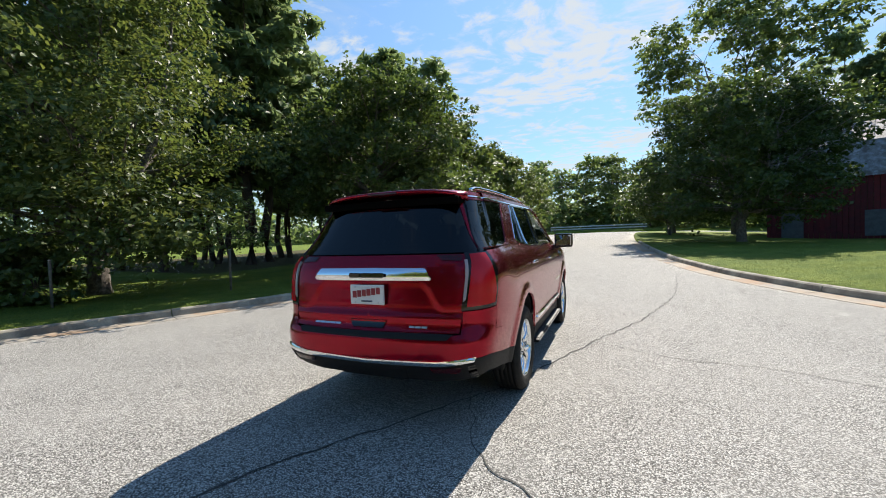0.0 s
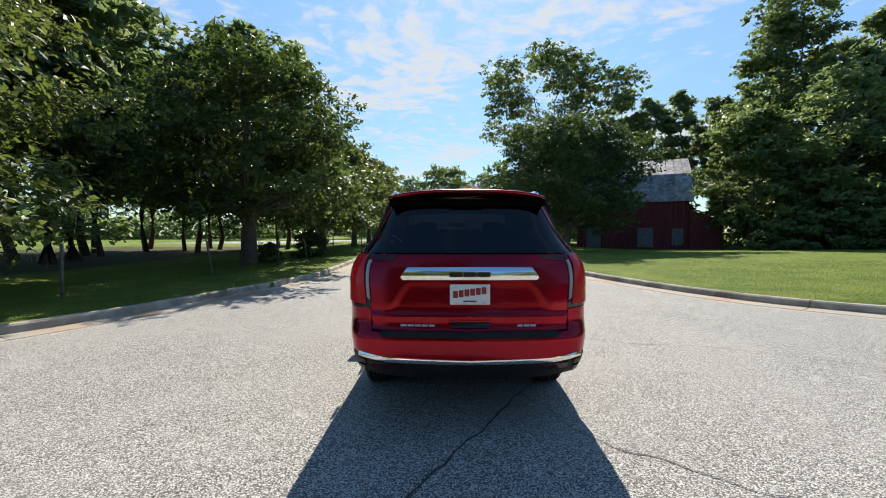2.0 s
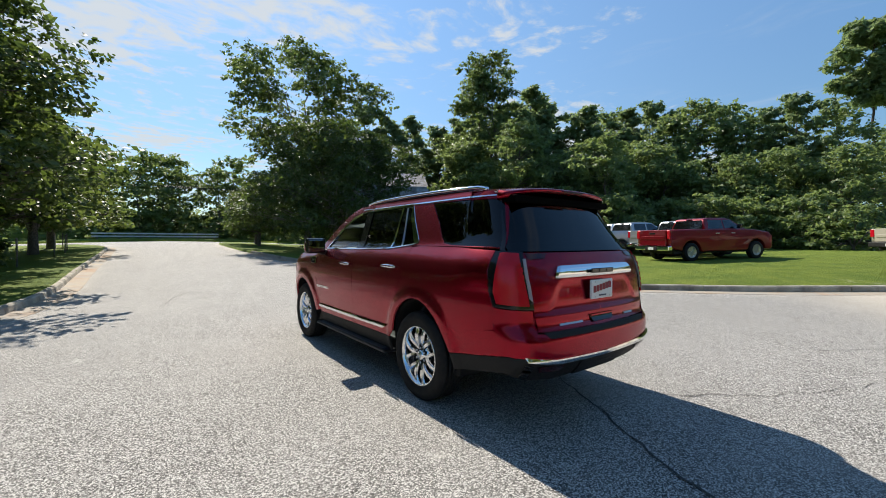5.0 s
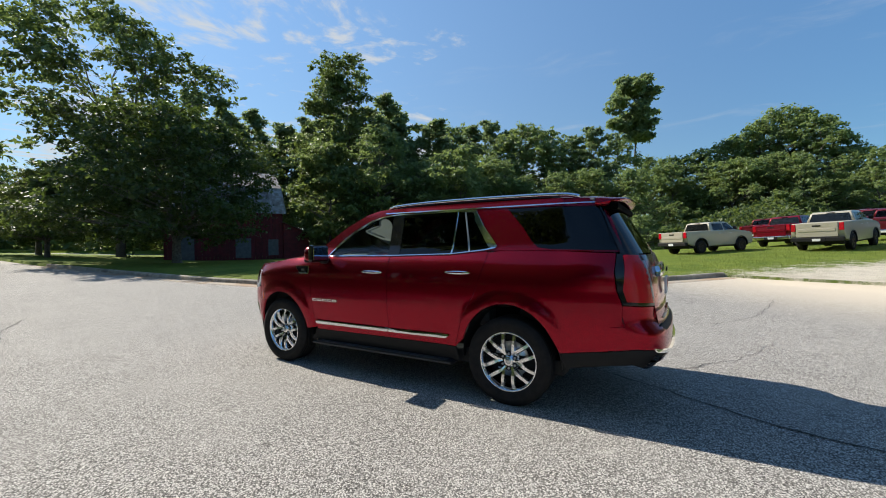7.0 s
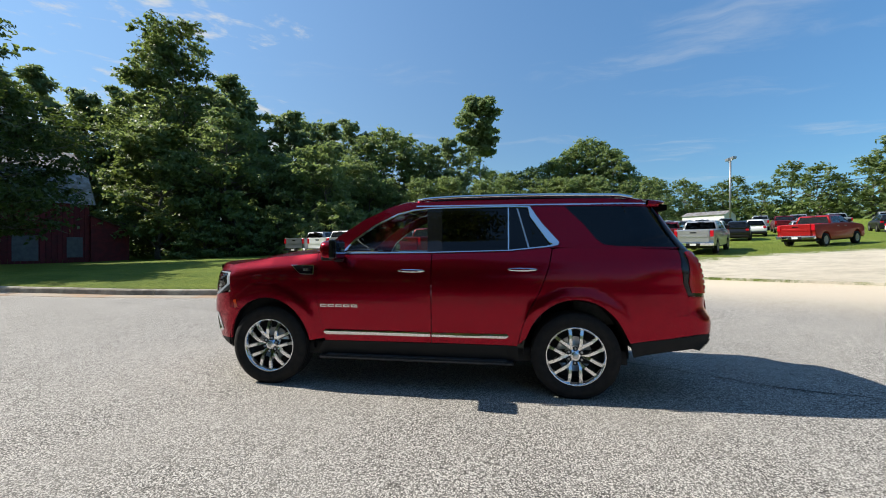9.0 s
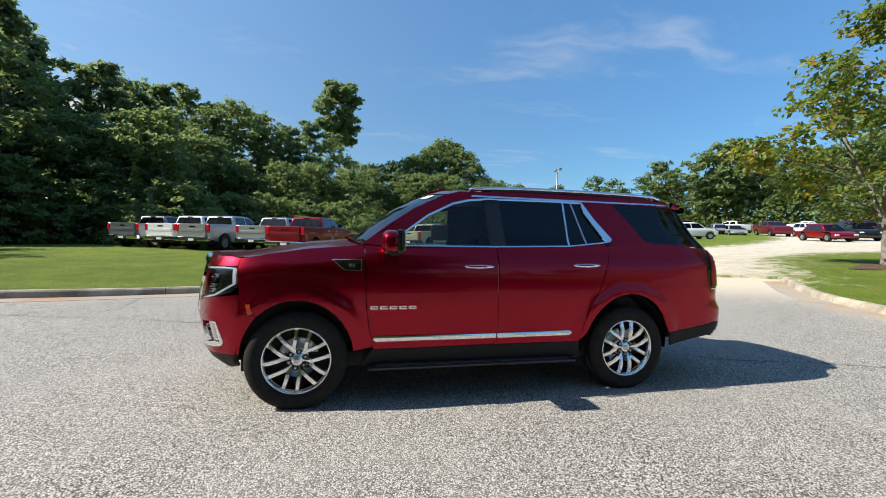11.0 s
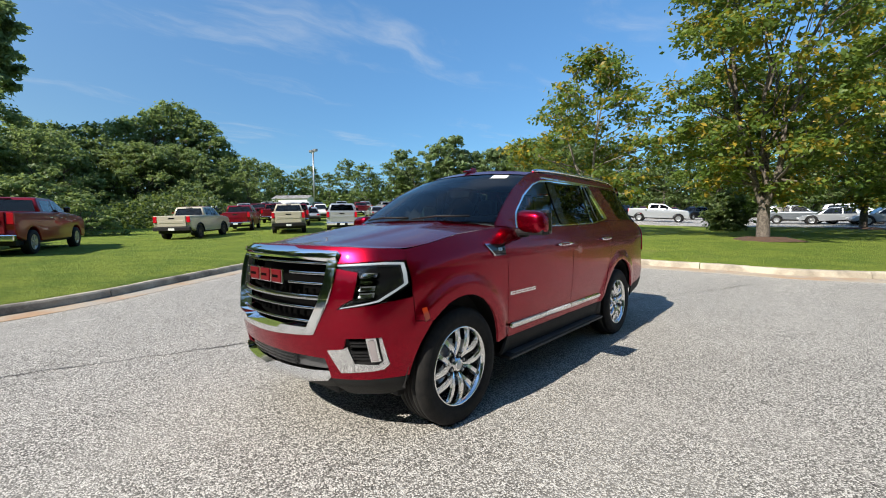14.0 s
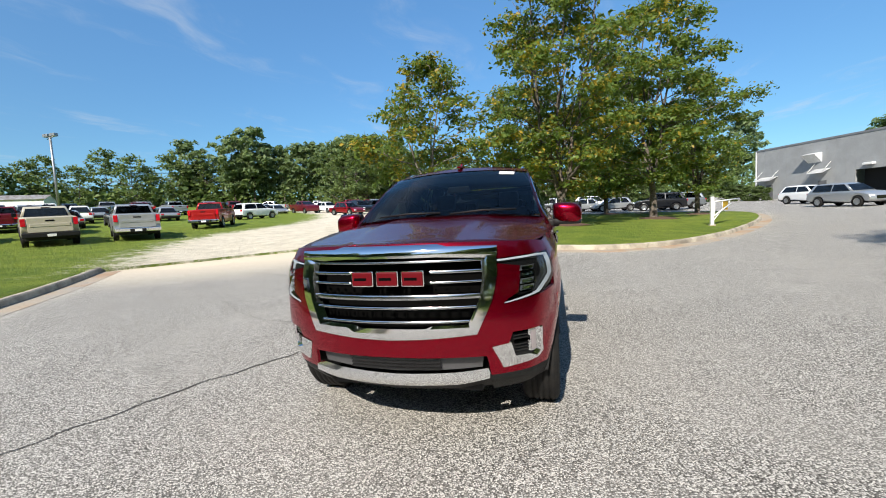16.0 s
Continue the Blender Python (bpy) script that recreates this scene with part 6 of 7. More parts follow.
            row.append(bm.verts.new((-e[0] * u, y + (0.13 * (1 - u * u) * (1 - v) ** 4), zz + 0.050 * (1 - abs(u) ** 3.0) - 0.006 * math.exp(-((abs(u) - 0.86) / 0.05) ** 2))))
        rows.append(row)
    for a, b in zip(rows, rows[1:]):
        for i in range(24):
            bm.faces.new((a[i], a[i + 1], b[i + 1], b[i]))
    bmesh.ops.recalc_face_normals(bm, faces=bm.faces)
    part("roof", bm, PAINT, car, "dark red roof panel")
    bm = bmesh.new()
    rows = []
    for i in range(25):
        u = -1 + i / 12
        w = 1 - abs(u) ** 4
        x, yy = u * 0.675, -2.46 - 0.05 * (1 - u * u) + 0.10 * abs(u) ** 8
        top = 1.872 + 0.048 * (1 - abs(u) ** 3.0)
        rows.append([bm.verts.new(c) for c in ((x, -2.27, top + 0.004), (x, yy + 0.03, top - 0.012), (x, yy, top - 0.024), (x, yy + 0.010, top - 0.042), (x, -2.36, top - 0.062), (x, -2.24, top - 0.07))])
    for a, b in zip(rows, rows[1:]):
        for i in range(5):
            bm.faces.new((a[i], b[i], b[i + 1], a[i + 1]))
    bm.faces.new(rows[0])
    bm.faces.new(rows[-1][::-1])
    bmesh.ops.recalc_face_normals(bm, faces=bm.faces)
    spoil = part("roof_spoiler", bm, PAINT, car, "dark red roof spoiler over the rear window")
    boxy("spoiler_underside", BLACKMESH, spoil, (-0.655, 0.655, -2.44, -2.24, 1.775, 1.835), 0.012)
    boxy("high_brake_light", DARKRED, spoil, (-0.14, 0.14, -2.515, -2.505, 1.878, 1.892), 0.003)
    bm = bmesh.new()
    add_box(bm, -0.028, 0.028, 0.10, 0.30, 1.935, 1.995, 0.015)
    for v in bm.verts:
        if v.co.z > 1.96:
            v.co.x *= 0.4
            v.co.y = 0.10 + (v.co.y - 0.10) * 0.35
    part("aerial_fin", bm, PAINT, car, "dark red shark fin aerial", smooth=False)
    # cabin
    # added filler box: keeps light from leaking through the rear panel gaps
    boxy("rear_structure", PLASTIC, car, (-0.86, 0.86, -2.42, -2.05, 0.46, 1.34), 0.04, "black filler box that stops light leaking through the rear seams")
    boxy("floor_pan", PLASTIC, car, (-0.865, 0.865, -2.02, 1.93, 0.31, 0.45), 0.02, "dark underbody")
    # two added fillers: one stops sun under the nose, one hides the far wheel
    boxy("front_undertray", PLASTIC, car, (-0.52, 0.52, 1.90, 2.23, 0.30, 0.42), 0.02, "black filler box that stops sun passing under the nose")
    boxy("arch_panel", PLASTIC, car, (-0.82, 0.82, 1.93, 1.99, 0.29, 0.46), 0.01, "black filler panel ahead of the front wheels")
    boxy("rear_axle", PLASTIC, car, (-0.7, 0.7, -1.60, -1.47, 0.32, 0.44), 0.03, "black rear axle")
    boxy("dashboard", TRIMGREY, car, (-0.80, 0.80, 0.62, 0.98, 0.95, 1.30), 0.06, "grey dashboard")
    boxy("instrument_hood", TRIMGREY, car, (-0.62, -0.18, 0.58, 0.85, 1.28, 1.37), 0.03)
    for x in (-0.42, 0.42):
        seat = boxy("front_seat", SEATS, car, (x - 0.27, x + 0.27, -0.42, 0.12, 0.65, 0.92), 0.06, "dark leather front seat")
        bm = bmesh.new()
        add_box(bm, x - 0.25, x + 0.25, -0.55, -0.36, 0.85, 1.50, 0.06)
        for v in bm.verts:
            v.co.y -= 0.22 * max(0, v.co.z - 0.85)
        part("seat_back", bm, SEATS, seat, smooth=False)
        boxy("head_restraint", SEATS, seat, (x - 0.13, x + 0.13, -0.75, -0.63, 1.50, 1.70), 0.05)
    for y, name in ((-1.25, "rear_seat"), (-2.05, "third_seat")):
        seat = boxy(name, SEATS, car, (-0.70, 0.70, y, y + 0.5, 0.65, 0.92), 0.06, "dark leather rear bench")
        boxy("bench_back", SEATS, seat, (-0.68, 0.68, y - 0.22, y - 0.02, 0.85, 1.45), 0.06)
        for x in (-0.42, 0.42):
            boxy("head_restraint", SEATS, seat, (x - 0.13, x + 0.13, y - 0.25, y - 0.13, 1.45, 1.62), 0.05)
    ring = [(-0.42 + 0.19 * math.cos(a), 0.44 + 0.07 * math.sin(a), 1.20 + 0.175 * math.sin(a)) for a in np.linspace(0, 2 * math.pi, 33)]
    sw = tube_part("steering_wheel", ring, 0.017, SEATS, car, "dark steering wheel", closed=True)
    boxy("wheel_hub", SEATS, sw, (-0.49, -0.35, 0.42, 0.56, 1.13, 1.24), 0.02)
    boxy("window_sheet", PAPER, car, (0.80, 0.806, -0.12, 0.10, 1.42, 1.62), 0.001, "paper price sheet on the far window")
    boxy("cabin_mirror", GLOSS, car, (-0.12, 0.12, 0.36, 0.39, 1.66, 1.73), 0.012, "interior mirror")
    boxy("headliner", TRIMGREY, car, (-0.66, 0.66, -2.25, 0.05, 1.86, 1.88), 0.01, "grey headliner")
    # wheels
    wheel = wheel_mesh_set(car)
    spots = [(-0.855, 1.5355, 0.404, 0.2, 0), (-0.855, -1.5355, 0.404, 0.02, 0), (0.855, 1.5355, 0.404, 0.9, 180), (0.855, -1.5355, 0.404, 1.6, 180)]
    for k, (x, y, z, spin, turn) in enumerate(spots):
        m = Matrix.Translation((x, y, z)) @ Matrix.Rotation(radians(turn), 4, "Z") @ Matrix.Rotation(spin, 4, "X")
        if k == 0:
            wheel.matrix_basis = m
        else:
            copy_thing(wheel, m)
    return car


suv = build_car()

# ---- parked vehicles ----
def outline(pts, bevel=0.04, width=1.0, taper=None, axis_shift=0.0):
    """A side outline of (along, up) drawn out to a width, with rounded edges. taper narrows it with height."""
    bm = bmesh.new()
    sides = []
    for sgn in (-1, 1):
        sides.append([bm.verts.new((sgn * (width - (taper(z) if taper else 0.0)), y, z)) for y, z in pts])
    n = len(pts)
    for k in range(n):
        bm.faces.new((sides[0][k], sides[0][(k + 1) % n], sides[1][(k + 1) % n], sides[1][k]))
    caps = [bm.faces.new(sides[0][::-1]), bm.faces.new(sides[1])]
    bmesh.ops.recalc_face_normals(bm, faces=bm.faces)
    if bevel:
        edges = list({e for c in caps for e in c.edges})
        bmesh.ops.bevel(bm, geom=edges, offset=bevel, segments=3, affect="EDGES", profile=0.6, clamp_overlap=True)
    return bm


def pane(pts, t=0.006):
    """A thin pane through four or more places."""
    bm = bmesh.new()
    f = bm.faces.new([bm.verts.new(p) for p in pts])
    bmesh.ops.solidify(bm, geom=[f], thickness=t)
    return bm


def paint(name, rgb, metal=0.35):
    m = material(name, rgb, 0.32, metal, coat=0.55, spec=0.3)
    return m


DARKGLASS = material("dark_car_glass", (0.012, 0.014, 0.016), 0.05, 0.0, coat=1.0)
BLACKWHEEL = material("black_wheel", (0.02, 0.02, 0.022), 0.4, 0.3)
SILVERWHEEL = material("silver_wheel", (0.45, 0.46, 0.47), 0.3, 0.9)


def simple_wheel(parent, x, y, r, rim=SILVERWHEEL):
    w = part("wheel", lathe([(-0.11, r * 0.62), (-0.12, r * 0.95), (-0.09, r), (0.09, r), (0.12, r * 0.95), (0.11, r * 0.62)], 20), RUBBER, parent, "black tyre with alloy rim")
    bm = lathe([(-0.10, r * 0.64), (-0.112, r * 0.60), (-0.085, r * 0.55), (-0.08, r * 0.18), (-0.095, r * 0.14), (-0.095, 0.0)], 20)
    part("rim", bm, rim, w)
    for k in range(6):
        bm = bmesh.new()
        add_box(bm, -0.105, -0.08, -0.03, 0.03, r * 0.15, r * 0.60)
        sp = part("spoke", bm, rim, w, smooth=False)
        sp.rotation_euler = (k * math.pi / 3, 0, 0)
    w.location = (x, y, r)
    if x > 0:
        w.rotation_euler = (0, 0, math.pi)
    return w


def pickup(colour, label, mid=False, rugged=False):
    """A crew-cab pickup, tail at the origin, nose along +y."""
    k = 0.92 if mid else 1.0
    L, W, H, r = (5.4, 0.94, 1.80, 0.385) if mid else (5.9, 1.01, 1.92, 0.41)
    ax1, ax2 = (1.15, 4.42) if mid else (1.20, 4.95)
    base = new("pickup_truck")
    tagged(base, label, "pickup truck", "parked vehicles")
    lo = 0.52
    prof = [(0.12, 0.62), (0.06, 1.40 * k), (1.95, 1.42 * k), (L * 0.735, 1.40 * k), (L * 0.82, 1.36 * k), (L * 0.965, 1.24 * k), (L, 1.05), (L, 0.55), (L - 0.12, 0.42)]
    prof += [(ax2 + (r + 0.11) * math.cos(a), r + (r + 0.11) * math.sin(a)) for a in np.linspace(0.12, math.pi - 0.12, 9)]
    prof += [(ax2 - r - 0.2, 0.42), (ax1 + r + 0.2, 0.42)]
    prof += [(ax1 + (r + 0.11) * math.cos(a), r + (r + 0.11) * math.sin(a)) for a in np.linspace(0.12, math.pi - 0.12, 9)]
    part("body", outline(prof, 0.045, W, lambda z: 0.05 * max(0, (z - 1.1)) / 0.3), colour, base)
    cab = [(1.98, 1.38 * k), (2.10, H - 0.05), (2.35, H), (3.35, H - 0.01), (3.62, H - 0.08), (4.42 if not mid else 4.15, 1.36 * k)]
    slope = lambda z: 0.07 + 0.17 * max(0, z - 1.38 * k) / 0.5
    part("cab", outline(cab, 0.05, W, slope), colour, base)
    zb, zt = 1.43 * k, H - 0.10
    wx = lambda z: W - slope(z) + 0.006
    part("rear_window", pane([(-wx(zb) + 0.12, 1.976, zb), (wx(zb) - 0.12, 1.976, zb), (wx(zt) - 0.10, 2.072, zt), (-wx(zt) + 0.10, 2.072, zt)]), DARKGLASS, base, smooth=False)
    yf, yt = (4.33, 3.66) if not mid else (4.08, 3.60)
    part("windscreen", pane([(wx(zb) - 0.08, yf, zb), (-wx(zb) + 0.08, yf, zb), (-wx(zt) + 0.08, yt, zt), (wx(zt) - 0.08, yt, zt)]), DARKGLASS, base, smooth=False)
    for s in (-1, 1):
        for y0, y1, ya, yb in ((2.20, 3.05, 2.26, 3.05), (3.13, yf - 0.18, 3.13, yt - 0.12)):
            part("side_window", pane([(s * wx(zb), y0, zb), (s * wx(zb), y1, zb), (s * wx(zt), yb, zt), (s * wx(zt), ya, zt)]), DARKGLASS, base, smooth=False)
        bm = bmesh.new()
        add_box(bm, s * (W - 0.12) - 0.085, s * (W - 0.12) + 0.085, 0.035, 0.11, 1.02 * k, 1.37 * k, 0.012)
        part("tail_light", bm, REDLENS, base, "red tail light", smooth=False)
        bm = bmesh.new()
        add_box(bm, s * (W + 0.09) - 0.09, s * (W + 0.09) + 0.09, 3.72, 3.84, 1.42 * k, 1.62 * k, 0.03)
        part("door_mirror", bm, GLOSS, base, smooth=False)
        for yh in (2.55, 3.45):
            bm = bmesh.new()
            add_box(bm, s * (W - 0.02) - 0.02, s * (W - 0.02) + 0.02, yh, yh + 0.2, 1.2 * k, 1.24 * k, 0.008)
            part("door_handle", bm, BRUSHED, base, smooth=False)
    gate = boxy("tailgate", colour, base, (-W + 0.24, W - 0.24, 0.015, 0.10, 0.72, 1.40 * k), 0.02)
    boxy("tailgate_pull", GLOSS, gate, (-0.16, 0.16, 0.005, 0.03, 1.22 * k, 1.29 * k), 0.008)
    boxy("tailgate_crease", colour, gate, (-W + 0.32, W - 0.32, 0.0, 0.05, 0.98 * k, 1.13 * k), 0.015)
    boxy("bumper", PLASTIC if rugged else CHROME, base, (-W + 0.02, W - 0.02, -0.06, 0.16, 0.50, 0.70), 0.03)
    boxy("bumper_pad", PLASTIC, base, (-0.34, 0.34, -0.07, 0.0, 0.50, 0.66), 0.01)
    boxy("number_plate", PLATE, base, (-0.155, 0.155, -0.078, -0.068, 0.52, 0.64), 0.002)
    boxy("underbody", PLASTIC, base, (-W + 0.12, W - 0.12, 0.3, L - 0.3, 0.34, 0.60), 0.02)
    boxy("brake_light", DARKRED, base, (-0.16, 0.16, 2.075, 2.13, H - 0.075, H - 0.045), 0.003)
    for y in (ax1, ax2):
        for x in (-W + 0.11, W - 0.11):
            simple_wheel(base, x, y, r, BLACKWHEEL if rugged else SILVERWHEEL)
            if rugged:
                side = math.copysign(1, x)
                bm = bmesh.new()
                rows = []
                for a in np.linspace(-0.05, math.pi + 0.05, 15):
                    rows.append([bm.verts.new((side * xx, y + rr * math.cos(a), r + rr * math.sin(a))) for xx, rr in ((W - 0.06, r + 0.10), (W + 0.03, r + 0.10), (W + 0.025, r + 0.15), (W - 0.06, r + 0.175))])
                for a, b in zip(rows, rows[1:]):
                    for i in range(4):
                        bm.faces.new((a[i], a[(i + 1) % 4], b[(i + 1) % 4], b[i]))
                bm.faces.new(rows[0])
                bm.faces.new(rows[-1])
                bmesh.ops.recalc_face_normals(bm, faces=bm.faces)
                part("arch_flare", bm, PLASTIC, base, "black plastic wheel arch flare", smooth=False)
    return base


def estate(colour, label, tall=1.72, name="suv_parked"):
    """A small suv or saloon, tail at the origin, nose along +y."""
    L, W, r = 4.6, 0.92, 0.36
    base = new(name)
    tagged(base, label, "car", "parked vehicles")
    z1 = tall * (0.63 if tall > 1.6 else 0.58)
    prof = [(0.12, 0.42), (0.02, 0.62), (0.04, z1 - 0.16), (0.16, z1), (3.30, z1), (3.75, z1 - 0.03), (4.20, z1 - 0.10), (4.45, z1 - 0.20), (L - 0.03, z1 - 0.36), (L, 0.52), (L - 0.08, 0.34)]
    for ax in (3.75, 0.95):
        prof += [(ax + (r + 0.07) * math.cos(a), r + (r + 0.07) * math.sin(a)) for a in np.linspace(0.1, math.pi - 0.1, 8)]
        prof += [(ax - r - 0.12, 0.30)] if ax > 2 else []
    part("body", outline(prof, 0.09, W, lambda z: 0.05 * max(0, z - 0.7) + 0.04 * max(0, 0.6 - z)), colour, base)
    slope = lambda z: 0.06 + 0.30 * max(0, z - z1) / 0.75
    rear = 0.12 if tall > 1.6 else 0.75
    cab = [(rear, z1 - 0.02), (rear + 0.26, tall - 0.16), (rear + 0.42, tall - 0.06), (rear + 0.8, tall - 0.01), (1.9, tall), (2.4, tall - 0.03), (2.72, tall - 0.11), (3.50, z1 - 0.02)]
    part("cabin", outline(cab, 0.09, W, slope), colour, base)
    zb, zt = z1 + 0.05, tall - 0.11
    wx = lambda z: W - slope(z) + 0.006
    part("rear_window", pane([(-wx(zb) + 0.1, rear + 0.02, zb), (wx(zb) - 0.1, rear + 0.02, zb), (wx(zt) - 0.1, rear + 0.275, zt), (-wx(zt) + 0.1, rear + 0.275, zt)]), DARKGLASS, base, smooth=False)
    part("windscreen", pane([(wx(zb) - 0.06, 3.41, zb), (-wx(zb) + 0.06, 3.41, zb), (-wx(zt) + 0.08, 2.81, zt), (wx(zt) - 0.08, 2.81, zt)]), DARKGLASS, base, smooth=False)
    for s in (-1, 1):
        part("side_window", pane([(s * wx(zb), rear + 0.3, zb), (s * wx(zb), 1.85, zb), (s * wx(zt), 1.85, zt), (s * wx(zt), rear + 0.55, zt)]), DARKGLASS, base, smooth=False)
        part("side_window", pane([(s * wx(zb), 1.93, zb), (s * wx(zb), 3.2, zb), (s * wx(zt), 2.66, zt), (s * wx(zt), 1.93, zt)]), DARKGLASS, base, smooth=False)
        boxy("tail_light", REDLENS, base, (s * (W - 0.2) - 0.12, s * (W - 0.2) + 0.12, 0.0, 0.1, z1 - 0.2, z1 - 0.04), 0.02)
        boxy("headlight", WHITELENS, base, (s * (W - 0.2) - 0.14, s * (W - 0.2) + 0.14, L - 0.12, L + 0.005, z1 - 0.38, z1 - 0.26), 0.02)
    boxy("grille", GLOSS, base, (-0.45, 0.45, L - 0.05, L + 0.01, 0.5, z1 - 0.34), 0.02)
    boxy("bumper", PLASTIC, base, (-W + 0.08, W - 0.08, -0.02, 0.15, 0.38, 0.55), 0.03)
    boxy("underbody", PLASTIC, base, (-W + 0.1, W - 0.1, 0.25, L - 0.25, 0.26, 0.5), 0.02)
    for y in (0.95, 3.75):
        for x in (-W + 0.09, W - 0.09):
            simple_wheel(base, x, y, r)
    return base


def park(ob, x, y, heading, copy=False, lift=0.13):
    """Stand a vehicle with its tail at a place, nose towards a compass bearing, leaning with the ground."""
    d = Vector((math.sin(radians(heading)), math.cos(radians(heading))))
    s = Vector((d.y, -d.x))
    z = lambda u, v: ground(x + d.x * u + s.x * v, y + d.y * u + s.y * v)
    z0 = (z(1.2, -.8) + z(1.2, .8)) / 2
    pitch = math.atan2((z(4.9, -.8) + z(4.9, .8)) / 2 - z0, 3.7)
    rollv = math.atan2(z(3, -.8) - z(3, .8), 1.6)
    m = Matrix.Translation((x, y, z0 - 1.2 * math.tan(pitch) + lift)) @ Matrix.Rotation(radians(-heading), 4, "Z") @ Matrix.Rotation(pitch, 4, "X") @ Matrix.Rotation(rollv, 4, "Y")
    if copy:
        return copy_thing(ob, m)
    ob.matrix_basis = m
    return ob


P_RED = paint("truck_red", (0.20, 0.0012, 0.010))
P_BRIGHT = paint("truck_bright_red", (0.36, 0.012, 0.012))
P_SILVER = paint("truck_silver", (0.42, 0.44, 0.46), 0.6)
P_WHITE = paint("truck_white", (0.78, 0.79, 0.80), 0.0)
P_TAN = paint("truck_tan", (0.46, 0.42, 0.33), 0.1)
P_GREY = paint("truck_grey", (0.17, 0.19, 0.21), 0.5)
P_BLACK = paint("car_black", (0.012, 0.013, 0.016), 0.2)
P_MAROON = paint("truck_maroon", (0.14, 0.010, 0.018))
red_truck = park(pickup(P_RED, "dark red crew-cab pickup truck parked on the lawn"), 15.7, 4.2, 112)
silver_truck = park(pickup(P_SILVER, "silver crew-cab pickup truck parked on the lawn"), 18.8, 6.3, 112)
white_truck = park(pickup(P_WHITE, "white crew-cab pickup truck parked on the grass"), 20.2, 11.2, 112)
grey_truck = park(pickup(P_GREY, "grey crew-cab pickup truck parked on the grass"), 21.9, 13.8, 110)
park(silver_truck, 18.9, 9.2, 112, True)
beige_truck = park(pickup(P_TAN, "beige mid-size pickup truck parked on the grass", True, True), 22.3, -2.6, 130)
bright_truck = park(pickup(P_BRIGHT, "bright red pickup truck with black bumper step"), 23.1, -18.8, 148)
tan_truck = park(pickup(P_TAN, "tan crew-cab pickup truck parked on the grass", False, True), 21.5, -8.7, 118)
park(red_truck, 28.0, -8.0, 120, True)
park(silver_truck, 20.0, -11.6, 124, True)
maroon_truck = park(pickup(P_MAROON, "maroon crew-cab pickup truck in the field"), 29.5, -13.5, 120)
white_suv = park(estate(P_WHITE, "white crossover car parked at the gravel's edge"), 30.6, -30.2, 192)
park(silver_truck, 45.0, -58.5, 72, True, 0.02)
park(white_truck, 52.0, -74.0, 247, True, 0.02)
park(red_truck, 46.0, -77.0, 240, True, 0.02)
park(maroon_truck, 41.0, -76.0, 235, True, 0.02)
dark_suv = park(estate(P_BLACK, "black suv parked in the far lot", 1.75), 26, -46, 300, lift=0.02)
red_car = park(estate(P_RED, "dark red hatchback parked in the far lot", 1.6), 25.5, -41, 290, lift=0.02)
silver_car = park(estate(P_SILVER, "silver saloon parked in the lot", 1.46, "saloon_parked"), -9.5, -42, 80, lift=0.0)
grey_suv = park(estate(P_GREY, "grey suv parked beside the warehouse", 1.72), -15.6, -41.5, 95, lift=0.0)
sil_suv = park(estate(P_SILVER, "silver suv parked beside the warehouse", 1.70), -20.9, -33.7, 342, lift=0.0)
park(white_suv, -23.1, -42.7, 342, True, 0.0)
park(dark_suv, -13.4, -39.5, 95, True, 0.0)
park(silver_car, -6.5, -43.5, 85, True, 0.0)
park(white_suv, -3.2, -45, 265, True, 0.0)
park(grey_suv, 0.5, -46, 270, True, 0.0)
park(silver_truck, 12.5, -44.5, 262, True, 0.0)
rngv = random.Random(21)
fleet = [red_truck, white_truck, silver_truck, maroon_truck, white_suv, grey_truck, silver_car, dark_suv, white_suv, silver_truck]
front_row = [(21.5, -8.7), (28.0, -8.0), (20.0, -11.6), (29.5, -13.5), (22.5, -1.8), (23.1, -18.8), (30.6, -30.2)]
for far in (36, 43.5, 51, 59, 67):
    bearing = 102.0
    while bearing < 140:
        bearing += math.degrees(3.3 / far) + rngv.uniform(0, 0.8)
        x, y = -2 + far * math.sin(radians(bearing)), 4 + far * math.cos(radians(bearing))
        if not inside(x, y, DRIVE) and gap_to(x, y, DRIVE + DRIVE[:1]) > 4.5 and min(math.dist((x, y), q) for q in front_row) > 6.5 and rngv.random() < 0.93:
            park(rngv.choice(fleet), x, y, 118 + rngv.uniform(-5, 5), True, 0.13)
for k in range(9):
    park(rngv.choice((dark_suv, dark_suv, red_car, grey_suv)), 28.5 - 2.9 * k, -55 - 1.0 * k, 20 + rngv.uniform(-4, 4), True, 0.02)
for k in range(6):
    park(rngv.choice(fleet), 42 - 3.1 * k, -50 - 2.2 * k, 300, True, 0.02)

# ---- barn ----
REDBOARD = material("red_boards", (0.135, 0.012, 0.016), 0.8, second=(0.085, 0.010, 0.012), scale=3, fine=0.2, fine_scale=30, bump=0.3, objrand=0.18)
TIN = material("weathered_tin", (0.27, 0.26, 0.25), 0.65, 0.25, second=(0.15, 0.125, 0.11), scale=1.4, third=(0.36, 0.36, 0.37), third_scale=3.0, bump=0.2, objrand=0.25)
GREYDOOR = material("grey_door_paint", (0.12, 0.125, 0.13), 0.7, second=(0.09, 0.09, 0.095), scale=4)


def build_barn():
    barn = new("barn")
    tagged(barn, "old red board barn with weathered tin gambrel roof", "barn")
    a, b = Vector((13.0, 34.3)), Vector((21.6, 30.2))
    along = (b - a).normalized()
